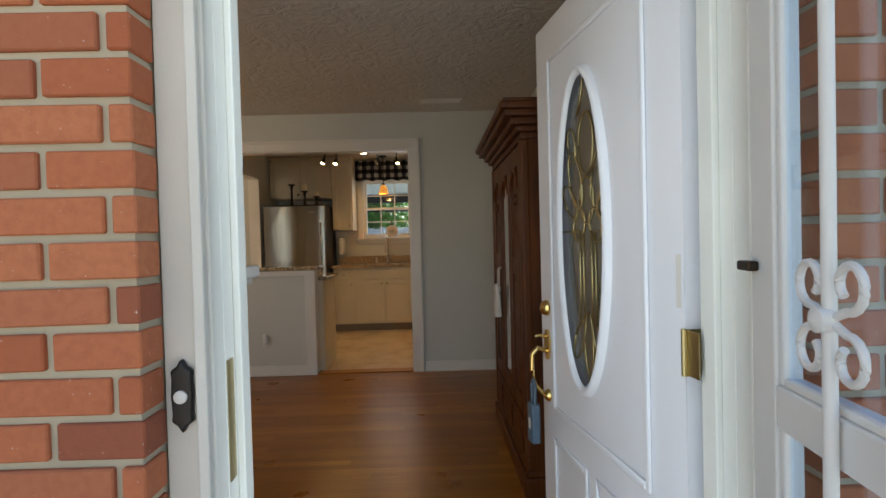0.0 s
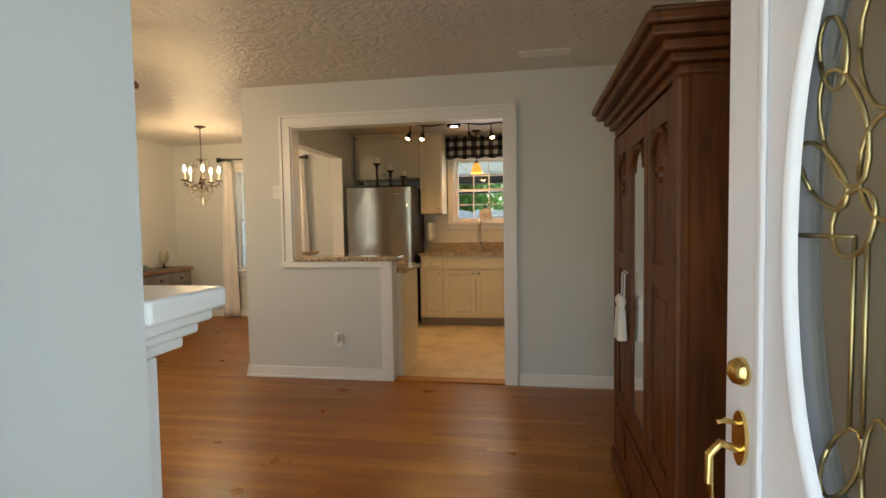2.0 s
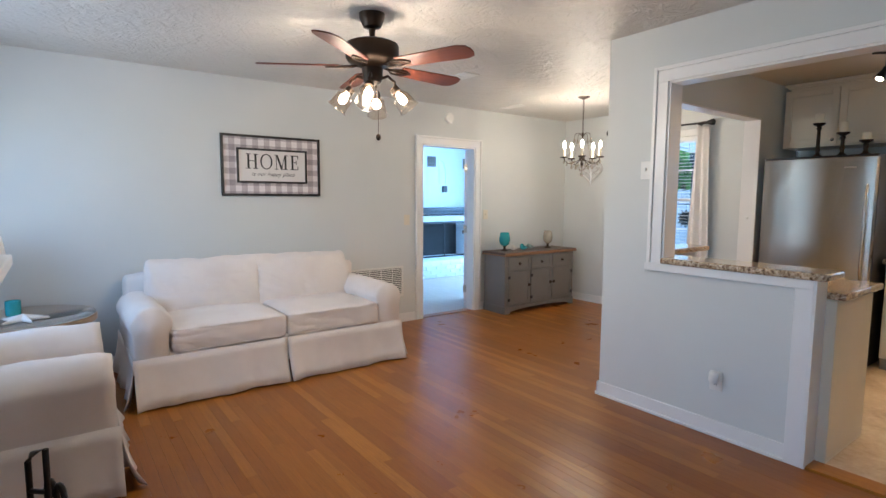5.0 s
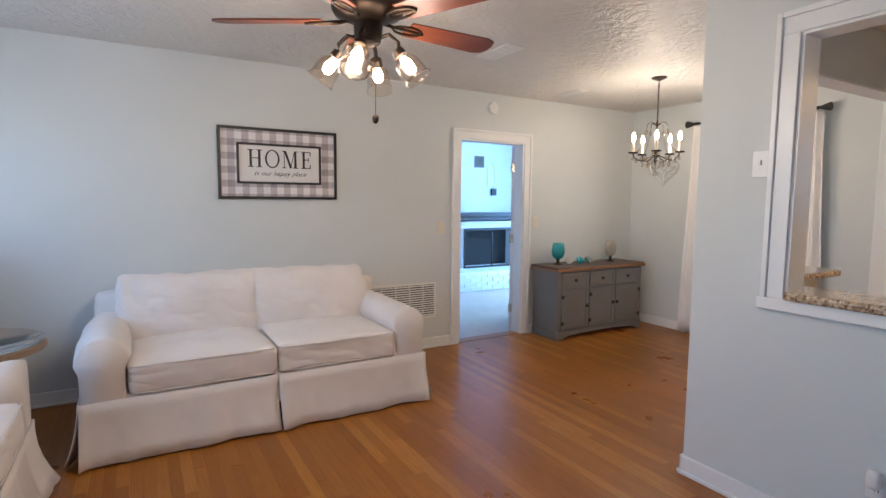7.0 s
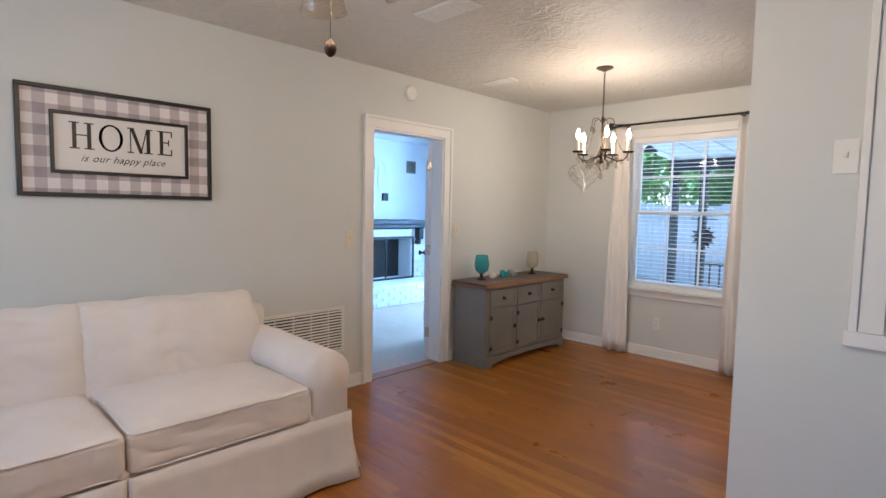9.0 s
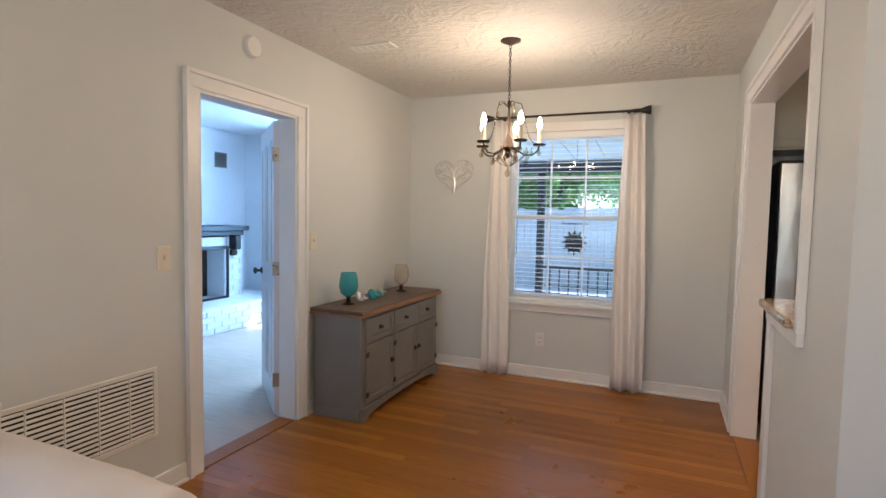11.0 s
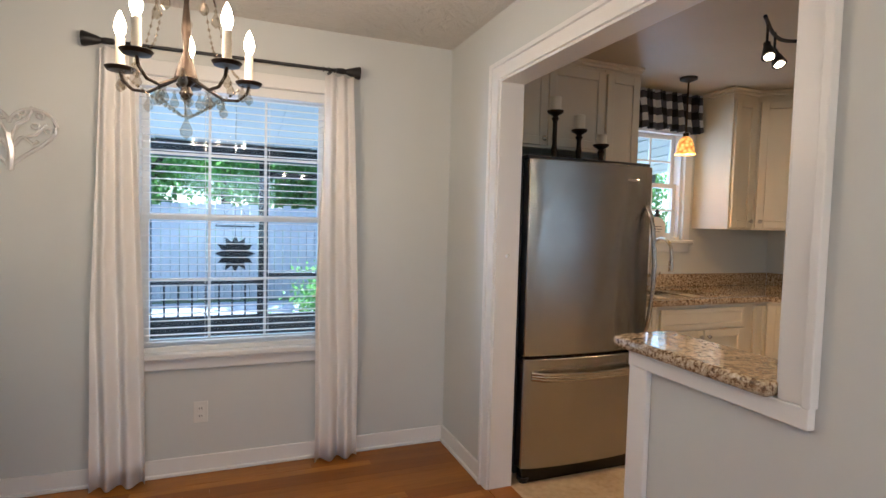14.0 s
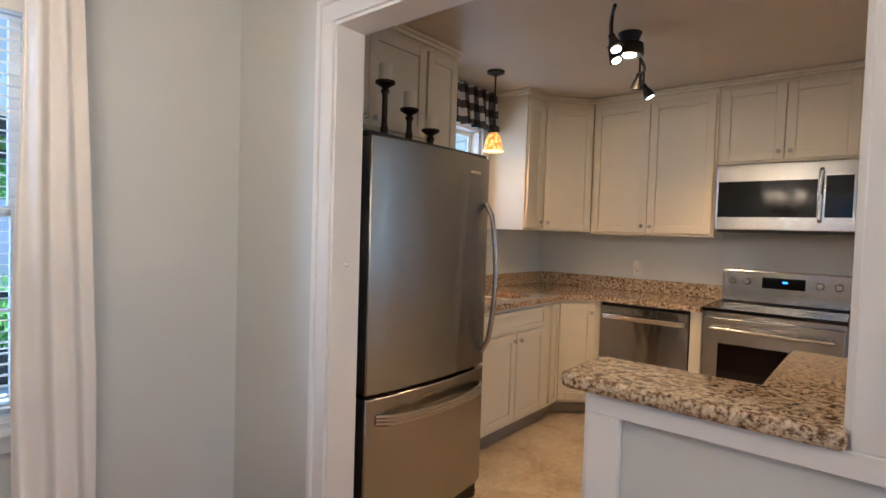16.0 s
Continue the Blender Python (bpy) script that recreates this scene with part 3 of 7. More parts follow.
setting(make("wall_brick_over_door", MORTAR, [(-0.613, 0.538, 1.040, 1.12, 2.14, 2.5)]), "mortared wall over the front door", "wall")


# ---- entrance ----
def front_door():
    # local: x along the leaf from the hinge, y=0 the face towards the room's middle, leaf body at y<0
    d = base("front_door", "open white panelled front door with an oval leaded glass", "door", (0.425, 1.31, 0.0), 98.1)
    W, T, Z0, Z1 = 0.915, 0.045, 0.015, 2.03
    cx, cz, a, b = 0.52, 1.26, 0.168, 0.505
    bm = bmesh.new()
    n = 40
    for y in (0.0, -T):
        outer, inner = [], []
        for i in range(n):
            t = 2 * math.pi * (i + 0.5) / n
            inner.append(bm.verts.new((cx + a * math.cos(t), y, cz + b * math.sin(t))))
            c, s = math.cos(t), math.sin(t)
            ex = (W - cx if c > 0 else cx) / max(abs(c), 1e-6)
            ez = ((Z1 - cz) if s > 0 else (cz - Z0)) / max(abs(s), 1e-6)
            k = min(ex, ez)
            outer.append(bm.verts.new((cx + k * c, y, cz + k * s)))
        corners = {}
        for i in range(n):
            j = (i + 1) % n
            p, q = outer[i].co, outer[j].co
            if abs(p.x - q.x) > 1e-5 and abs(p.z - q.z) > 1e-5:
                xx = W if max(p.x, q.x) > W - 1e-4 else 0.0
                zz = Z1 if max(p.z, q.z) > Z1 - 1e-4 else Z0
                v = bm.verts.new((xx, y, zz))
                bm.faces.new((inner[i], outer[i], v, outer[j], inner[j]))
            else:
                bm.faces.new((inner[i], outer[i], outer[j], inner[j]))
    for e in ((0.0, 0.0015), (W - 0.0015, W)):
        box(bm, e[0], e[1], -T, 0, Z0, Z1)
    box(bm, 0.002, W - 0.002, -T, 0, Z1 - 0.002, Z1)
    finish("leaf", bm, DOORW, d)
    # raised moulding frames on both faces
    bm = bmesh.new()
    for y0, y1 in ((0.0, 0.011), (-T - 0.011, -T)):
        for x0, x1, z0, z1 in ((0.14, W - 0.12, 0.60, 1.90), (0.14, 0.46, 0.16, 0.50), (0.51, W - 0.12, 0.16, 0.50)):
            for q in ((x0, x0 + 0.022, z0, z1), (x1 - 0.022, x1, z0, z1), (x0 + 0.022, x1 - 0.022, z0, z0 + 0.022), (x0 + 0.022, x1 - 0.022, z1 - 0.022, z1)):
                box(bm, q[0], q[1], y0, y1, q[2], q[3])
    finish("moulding", bm, DOORW, d, 0.006, True)
    # oval rim
    bm = bmesh.new()
    for y, s in ((0.004, 1), (-T - 0.004, -1)):
        rings = []
        for k, (dr, dy) in enumerate(((-0.010, 0.0), (-0.006, 0.012), (0.006, 0.018), (0.018, 0.012), (0.024, -0.004))):
            rings.append([bm.verts.new((cx + (a + dr) * math.cos(2 * math.pi * i / 48), y + s * dy, cz + (b + dr) * math.sin(2 * math.pi * i / 48))) for i in range(48)])
        for r0, r1 in zip(rings, rings[1:]):
            for i in range(48):
                bm.faces.new((r0[i], r0[(i + 1) % 48], r1[(i + 1) % 48], r1[i]))
    finish("oval_rim", bm, DOORW, d, smooth="all")
    bm = bmesh.new()
    for y in (-T / 2 - 0.004, -T / 2 + 0.004):
        bm.faces.new([bm.verts.new((cx + a * math.cos(2 * math.pi * i / 48), y, cz + b * math.sin(2 * math.pi * i / 48))) for i in range(48)])
    g = finish("oval_pane", bm, DOORGLASS, d)
    g.visible_shadow = False
    # leaded came: petals and stems
    bm = bmesh.new()
    y = -T / 2 + 0.008
    def line(pts):
        tube(bm, [(cx + u, y, cz + v) for u, v in pts], 0.0042, 6)
    def ell(u, v, ra, rb, tilt=0.0, n2=16, lo=0, hi=360):
        pts = []
        for i in range(n2 + 1):
            t = radians(lo + (hi - lo) * i / n2)
            p, q = ra * math.cos(t), rb * math.sin(t)
            pts.append((u + p * math.cos(tilt) - q * math.sin(tilt), v + p * math.sin(tilt) + q * math.cos(tilt)))
        line(pts)
    for u in (-0.055, -0.03, 0.03, 0.055):
        line([(u, 0.0), (u * 1.05, -0.30)])
    ell(0, 0.10, 0.05, 0.075)
    ell(0, 0.28, 0.055, 0.10)
    for s in (-1, 1):
        ell(s * 0.085, 0.17, 0.045, 0.10, -s * 0.35)
        ell(s * 0.13, 0.10, 0.035, 0.075, -s * 0.8)
        ell(s * 0.06, 0.02, 0.04, 0.055, s * 0.5)
        ell(s * 0.075, -0.36, 0.03, 0.075, s * 0.5)
        ell(s * 0.11, 0.29, 0.03, 0.06, -s * 0.2)
        line([(s * 0.06, 0.38), (s * 0.03, 0.44), (0, 0.53)])
        line([(s * 0.203, 0.0), (s * 0.055, 0.0)])
    ell(0, -0.36, 0.03, 0.10)
    line([(0, -0.46), (0, -0.55)])
    finish("leaded_came", bm, OLDBRASS, d, smooth="all")
    # lock, handle
    bm = bmesh.new()
    for s, y0 in ((1, 0.0), (-1, -T)):
        lathe(bm, [(0.030, y0), (0.030, y0 + s * 0.006), (0.024, y0 + s * 0.02), (0.012, y0 + s * 0.028)], 20, (W - 0.065, 0, 0.975), "y")
        lathe(bm, [(0.024, y0), (0.024, y0 + s * 0.005), (0.014, y0 + s * 0.018)], 16, (W - 0.065, 0, 0.64), "y")
        pts = [(W - 0.065 + 0.026 * math.cos(t), 0, 0.835 + 0.058 * math.sin(t)) for t in (2 * math.pi * i / 20 for i in range(20))]
        prism(bm, [(p[0], p[2]) for p in pts], "y", *sorted((y0, y0 + s * 0.008)))
    tube(bm, [(W - 0.065, 0.006, 0.81), (W - 0.065, 0.045, 0.825), (W - 0.062, 0.066, 0.80), (W - 0.062, 0.066, 0.74), (W - 0.064, 0.055, 0.68), (W - 0.065, 0.02, 0.642)], 0.009, 10)
    tube(bm, [(W - 0.065, 0.008, 0.865), (W - 0.062, 0.035, 0.872), (W - 0.06, 0.05, 0.868)], 0.006, 8)
    finish("brass_handleset", bm, BRASS, d, smooth=True)
    bm = bmesh.new()
    for z in (0.25, 0.985, 1.88):
        box(bm, -0.004, 0.0015, -T, 0.0, z - 0.05, z + 0.05), box(bm, -0.05, -0.003, 0.0, 0.003, z - 0.05, z + 0.05)
        lathe(bm, [(0.007, z - 0.052), (0.007, z + 0.052)], 10, (-0.003, 0.006, 0))
    finish("hinge", bm, OLDBRASS, d, 0.001)
    tagged(make("maker_label", PAPER, [(0.012, 0.030, 0.0004, 0.0012, 1.08, 1.20)], d), "small paper maker's label")


def lock_box():
    l = base("lock_box", "blue-grey padlock key box hanging on the door handle", "lock box", (0.306, 2.14, 0.60), 98.8)
    bm = bmesh.new()
    box(bm, -0.028, 0.028, 0.05, 0.085, -0.13, 0.02)
    finish("body", bm, LOCKBLUE, l, 0.008, True)
    make("label", PAPER, [(-0.012, 0.010, 0.085, 0.0858, -0.075, -0.035)], l)
    bm = bmesh.new()
    tube(bm, [(-0.018, 0.067, 0.02), (-0.018, 0.067, 0.09), (0.0, 0.067, 0.108), (0.018, 0.067, 0.09), (0.018, 0.067, 0.02)], 0.006, 8)
    finish("shackle", bm, LOCKBLUE, l, smooth=True)


def storm_door():
    # local: x along the leaf from the hinge, face at y=0 towards the walkway
    s = base("storm_door", "open white aluminium storm door with scrolled iron grille", "door", (0.428, 1.075, 0.0), -97)
    bm = bmesh.new()
    for q in ((0, 0.075, 0.02, 2.03), (0.80, 0.87, 0.02, 2.03), (0.075, 0.80, 0.02, 0.22), (0.075, 0.80, 1.93, 2.03), (0.075, 0.80, 0.93, 1.0)):
        box(bm, q[0], q[1], 0, 0.03, q[2], q[3])
    for q in ((0.075, 0.09, 0.22, 0.93), (0.075, 0.09, 1.0, 1.93), (0.09, 0.78, 1.0, 1.014)):
        box(bm, q[0], q[1], 0.005, 0.036, q[2], q[3])
    finish("frame", bm, TRIM, s, 0.004)
    g = make("pane", PANE, [(0.075, 0.80, 0.013, 0.016, 0.22, 0.93), (0.075, 0.80, 0.013, 0.016, 1.0, 1.93)], s)
    g.visible_shadow = False
    bm = bmesh.new()
    for x in (0.235, 0.46, 0.685):
        tube(bm, [(x, -0.012, 0.25), (x, -0.012, 1.92)], 0.0095, 10)
        for z in (1.13, 0.60):
            for sx in (-1, 1):
                for sz in (-1, 1):
                    pts = []
                    for i in range(17):
                        t = i / 16
                        an = radians(-100 + 330 * t)
                        r = 0.034 * (1 - 0.45 * t)
                        pts.append((x + sx * (0.04 + r * math.cos(an) * 0.9), -0.012, z + sz * (0.048 + r * math.sin(an))))
                    tube(bm, [(x, -0.012, z)] + pts, 0.006, 8)
            lathe(bm, [(0.002, -0.036), (0.017, -0.03), (0.017, -0.012)], 12, (x, 0, z), "y")
    finish("scroll_grille", bm, TRIM, s, smooth=True)
    bm = bmesh.new()
    box(bm, -0.012, 0.03, -0.02, 0.0, 1.18, 1.197)
    finish("catch", bm, BRONZE, s, 0.004)


def door_bell():
    b = base("door_bell", "black ornate door bell with a round white button", "door bell", (-0.572, 1.105, 0.985))
    bm = bmesh.new()
    out = [(0.0, 0.066), (0.008, 0.052), (0.019, 0.045), (0.017, 0.03), (0.019, 0.0), (0.017, -0.03), (0.019, -0.045), (0.008, -0.052), (0.0, -0.066)]
    prism(bm, out + [(-x, z) for x, z in out[::-1][1:-1]], "y", -0.016, 0.0)
    finish("plate", bm, BLACK, b, 0.004, True)
    bm = bmesh.new()
    lathe(bm, [(0.0115, -0.014), (0.0115, -0.02), (0.006, -0.023)], 18, (0, 0, 0), "y")
    finish("button", bm, PLASTIC, b, smooth=True)


PAPER = paint("paper", (0.7, 0.66, 0.6), 0.8)
LOCKBLUE = paint("blue_grey_plastic", (0.075, 0.125, 0.175), 0.45, 60, 0.05, 0.1)
_m = Mat("textured_door_glass", (0.8, 0.8, 0.74), 0.1)
_m.set("Transmission Weight", 1.0)
_m.set("IOR", 1.2)
_m.bump(_m.noise(70, 3), 0.35, 0.003)
DOORGLASS = _m.m
front_door()
lock_box()
storm_door()
door_bell()
tagged(make("strike_plate", OLDBRASS, [(-0.52, -0.518, 1.16, 1.19, 0.80, 1.03)]), "worn brass strike plate on the door jamb", "strike plate")


# ---- living room ----
def mantel():
    m = base("mantel", "white painted wooden fireplace mantel with stepped moulding", "fireplace mantel", (-1.70, 1.71, 0))
    bm = bmesh.new()
    for k, (o, z0, z1) in enumerate(((0.0, 1.138, 1.178), (0.018, 1.116, 1.138), (0.036, 1.094, 1.116), (0.055, 1.07, 1.094))):
        box(bm, -1.0 + o, 1.0 - o, 0.0, 0.205 - o, z0, z1)
    finish("shelf", bm, TRIM, m, 0.006, True)
    make("leg", TRIM, [(0.74, 0.945, 0, 0.08, 0.0, 1.07), (0.77, 0.915, 0.08, 0.092, 0.2, 0.96), (0.73, 0.955, 0, 0.10, 0.0, 0.16)], m, 0.004)
    make("leg", TRIM, [(-0.945, -0.74, 0, 0.08, 0.0, 1.07), (-0.915, -0.77, 0.08, 0.092, 0.2, 0.96), (-0.955, -0.73, 0, 0.10, 0.0, 0.16)], m, 0.004)
    make("frieze", TRIM, [(-0.74, 0.74, 0, 0.07, 0.78, 1.07)], m, 0.004)
    make("firebox_back", SLOTDARK, [(-0.74, 0.74, 0, 0.01, 0.0, 0.78)], m)


def fire_tools():
    f = base("fire_screen_stand", "black wrought iron fire tool rack with curled handles", "fire tools", (-2.02, 1.97, 0), 25)
    bm = bmesh.new()
    tube(bm, [(-0.05, 0, 0.0), (-0.05, 0, 0.66), (-0.02, 0, 0.69), (0.05, 0, 0.72), (0.05, 0, 0.0)], 0.008, 8)
    for x in (-0.05, 0.05):
        tube(bm, [(x, -0.12, 0.01), (x, 0, 0.05), (x, 0.12, 0.01)], 0.008, 8)
    tube(bm, [(-0.05, 0, 0.575), (0.05, 0, 0.60)], 0.007, 8)
    finish("frame", bm, BLACK, f, smooth=True)
    bm = bmesh.new()
    for x in (-0.025, 0.025):
        pts = [(x, 0.03, 0.1), (x, 0.03, 0.56)] + [(x + 0.02 + 0.02 * math.cos(a), 0.03, 0.575 + 0.028 * math.sin(a)) for a in (math.pi - i * 0.45 for i in range(9))]
        tube(bm, pts, 0.008, 8)
    finish("tool", bm, BLACK, f, smooth=True)


def rolled_arm(bm, x0, x1, yc, w, ztop, seed):
    """A slipcovered arm along x with a rounded top."""
    n, prof = 14, []
    for i in range(n + 1):
        a = math.pi * i / n
        prof.append((yc + (w / 2 + 0.012) * math.cos(a), ztop - w / 2 + w / 2 * math.sin(a)))
    prof = [(yc + w / 2 - 0.01, 0.20)] + [(yc + w / 2 - 0.012, ztop - w * 0.75)] + prof + [(yc - w / 2 + 0.012, ztop - w * 0.75), (yc - w / 2 + 0.01, 0.20)]
    xs = [x0 + (x1 - x0) * k / 16 for k in range(17)]
    rings = []
    for k, x in enumerate(xs):
        ends = 1 - (0.10 if k in (0, 16) else 0.03 if k in (1, 15) else 0)
        ring = []
        for p in prof:
            c = Vector((x, yc + (p[0] - yc) * ends, 0.35 + (p[1] - 0.35) * (1 - (1 - ends) * 0.35)))
            c += noise.noise_vector(c * 6 + Vector((seed, 0, 0))) * 0.016 + noise.noise_vector(c * 15 + Vector((seed, 3, 0))) * 0.006
            ring.append(bm.verts.new(c))
        rings.append(ring)
    for a, b in zip(rings, rings[1:]):
        for i in range(len(prof) - 1):
            bm.faces.new((a[i], a[i + 1], b[i + 1], b[i]))
    bm.faces.new(rings[0][::-1]), bm.faces.new(rings[-1])


def skirt(bm, pts, z0, z1, seed, flare=0.03):
    """A hanging cloth skirt along a plan line, flared and rippled, with thickness."""
    line = []
    for (a, b) in zip(pts, pts[1:]):
        k = max(2, int((Vector(b) - Vector(a)).length / 0.03))
        line += [Vector(a).lerp(Vector(b), i / k) for i in range(k)]
    line.append(Vector(pts[-1]))
    cen = sum((Vector(p) for p in pts), Vector((0, 0))) / len(pts)
    rows = []
    for j in range(6):
        t = j / 5
        row = []
        for i, p in enumerate(line):
            d = (line[min(i + 1, len(line) - 1)] - line[max(i - 1, 0)]).normalized()
            nrm = Vector((d.y, -d.x))
            if nrm.dot(p - cen) < 0:
                nrm = -nrm
            ripple = noise.noise(Vector((i * 0.13, seed, 0))) * 0.045 + noise.noise(Vector((i * 0.36, seed + 5, t))) * 0.018 + 0.03 * t * (abs(2 * i / (len(line) - 1) - 1)) ** 6
            q = p + nrm * (flare * t * t + ripple * t)
            row.append((q.x, q.y, z1 + (z0 - z1) * t + (noise.noise(Vector((i * 0.1, seed, 9))) * 0.008 if j == 5 else 0)))
        rows.append(row)
    front = [[bm.verts.new(c) for c in row] for row in rows]
    for a, b in zip(front, front[1:]):
        for i in range(len(line) - 1):
            bm.faces.new((a[i], a[i + 1], b[i + 1], b[i]))


def slip_sofa(name, label, cat, loc, rz, width, depth, seats):
    """Local: x from the back (0) to the front (depth), y across."""
    s = base(name, label, cat, loc, rz)
    hw, aw = width / 2, 0.24
    bm = bmesh.new()
    pillow(bm, (depth / 2, 0, 0.25), (depth - 0.08, width - 0.1, 0.22), 0.03, 0, 2, 8, 0.004)
    pillow(bm, (0.13, 0, 0.50), (0.20, width - 0.12, 0.58), 0.07, 0.0, 0, 10, 0.008)
    finish("body", bm, CANVAS, s, smooth="all")
    for sgn, sd in ((-1, 1.3), (1, 7.7)):
        bm = bmesh.new()
        rolled_arm(bm, 0.07, depth - 0.03, sgn * (hw - aw / 2 - 0.01), aw, 0.655, sd)
        finish("arm", bm, CANVAS, s, smooth="all")
    sw = (width - 2 * aw) / seats
    for i in range(seats):
        y = -hw + aw + sw * (i + 0.5)
        bm = bmesh.new()
        pillow(bm, (depth * 0.60, y, 0.415), (depth * 0.76, sw - 0.006, 0.175), 0.032, 0.03, 2, 34, 0.011, i * 3.1, 0.006)
        x1, ya, yb = depth * 0.98, y - sw / 2 + 0.012, y + sw / 2 - 0.012
        for z in (0.345, 0.492):
            tube(bm, [(depth * 0.5, ya, z), (x1 - 0.03, ya, z), (x1 - 0.008, ya + 0.02, z)] + [(x1 - 0.004 + noise.noise(Vector((k * 0.7, z * 9, i))) * 0.006, ya + 0.02 + (yb - ya - 0.04) * k / 12, z + noise.noise(Vector((k * 0.5, 3, z * 7))) * 0.006) for k in range(13)] + [(x1 - 0.03, yb, z), (depth * 0.5, yb, z)], 0.0045, 6)
        finish("seat_cushion", bm, CANVAS, s, smooth="all")
        bm = bmesh.new()
        pillow(bm, (0, 0, 0), (0.19, sw + 0.11, 0.48), 0.07, 0.055, 0, 36, 0.018, i * 5.3 + 2, 0.012)
        c = finish("back_cushion", bm, CANVAS, s, smooth="all")
        c.location, c.rotation_euler = (0.30, y + (0.01 if i else -0.01), 0.655), (0, radians(-11), 0)
    bm = bmesh.new()
    d2 = depth - 0.02
    skirt(bm, [(0.05, -hw + 0.015), (d2, -hw + 0.015)], 0.012, 0.33, 2)
    skirt(bm, [(d2, hw - 0.015), (0.05, hw - 0.015)], 0.012, 0.33, 4)
    step = (width - 0.03) / seats
    for i in range(seats):
        a = -hw + 0.015 + i * step
        skirt(bm, [(d2, a + 0.003), (d2, a + step - 0.003)], 0.012, 0.33, 6 + i * 3, 0.065)
    ob = finish("skirt", bm, CANVAS, s, smooth="all")
    sol = ob.modifiers.new("thick", "SOLIDIFY")
    sol.thickness = 0.005
    return s


def end_table():
    t = base("end_table", "round glass-topped light wooden end table", "side table", (-4.50, 1.86, 0))
    bm = bmesh.new()
    lathe(bm, [(0.36, 0.565), (0.385, 0.57), (0.385, 0.60), (0.375, 0.608)], 40)
    finish("top", bm, TABLEWOOD, t, smooth=True)
    bm = bmesh.new()
    lathe(bm, [(0.375, 0.609), (0.38, 0.612), (0.38, 0.618), (0.376, 0.62)], 40)
    finish("glass_top", bm, GLASS, t, smooth=True)
    bm = bmesh.new()
    lathe(bm, [(0.20, 0), (0.20, 0.03), (0.05, 0.06), (0.045, 0.3), (0.07, 0.45), (0.05, 0.54), (0.2, 0.565)], 24)
    finish("pedestal", bm, TABLEWOOD, t, smooth=True)


def table_decor():
    c = base("candle_holder", "teal glass candle holder on the end table", "candle holder", (-4.58, 1.80, 0.62))
    bm = bmesh.new()
    lathe(bm, [(0.038, 0), (0.042, 0.01), (0.042, 0.095), (0.039, 0.095), (0.039, 0.012)], 20)
    finish("glass", bm, TEALG, c, smooth=True)
    s = base("starfish", "white starfish ornament on the glass table top", "ornament", (-4.36, 1.86, 0.62), 20)
    bm = bmesh.new()
    top = bm.verts.new((0, 0, 0.045))
    ring = [bm.verts.new(((0.13 if i % 2 == 0 else 0.035) * math.cos(i * math.pi / 5), (0.13 if i % 2 == 0 else 0.035) * math.sin(i * math.pi / 5), 0.012 if i % 2 == 0 else 0.016)) for i in range(10)]
    low = [bm.verts.new((v.co.x, v.co.y, 0)) for v in ring]
    for i in range(10):
        j = (i + 1) % 10
        bm.faces.new((top, ring[i], ring[j])), bm.faces.new((ring[i], low[i], low[j], ring[j]))
    bm.faces.new(low[::-1])
    finish("star", bm, SHELL, s, 0.004)


def table_lamp():
    l = base("table_lamp", "table lamp with a plain white drum shade", "table lamp", (-4.72, 1.62, 0.62))
    bm = bmesh.new()
    lathe(bm, [(0.07, 0), (0.075, 0.012), (0.03, 0.03), (0.055, 0.10), (0.06, 0.16), (0.02, 0.24), (0.012, 0.30)], 20)
    finish("stem", bm, TEAL, l, smooth=True)
    bm = bmesh.new()
    lathe(bm, [(0.17, 0.28), (0.14, 0.50), (0.137, 0.50), (0.167, 0.28)], 28)
    finish("shade", bm, LINEN, l, smooth=True)


def text_mesh(name, body, size, parent, m, mat, depth=0.001, shear=0.0, spacing=1.0):
    c = bpy.data.curves.new(name, "FONT")
    c.body, c.size, c.extrude, c.align_x, c.align_y, c.shear, c.space_character = body, size, depth, "CENTER", "CENTER", shear, spacing
    t = new(name, c)
    me = bpy.data.meshes.new_from_object(t.evaluated_get(bpy.context.evaluated_depsgraph_get()))
    bpy.data.objects.remove(t)
    me.materials.append(mat)
    o = new(name, me)
    o.parent, o.matrix_local = parent, m
    return o


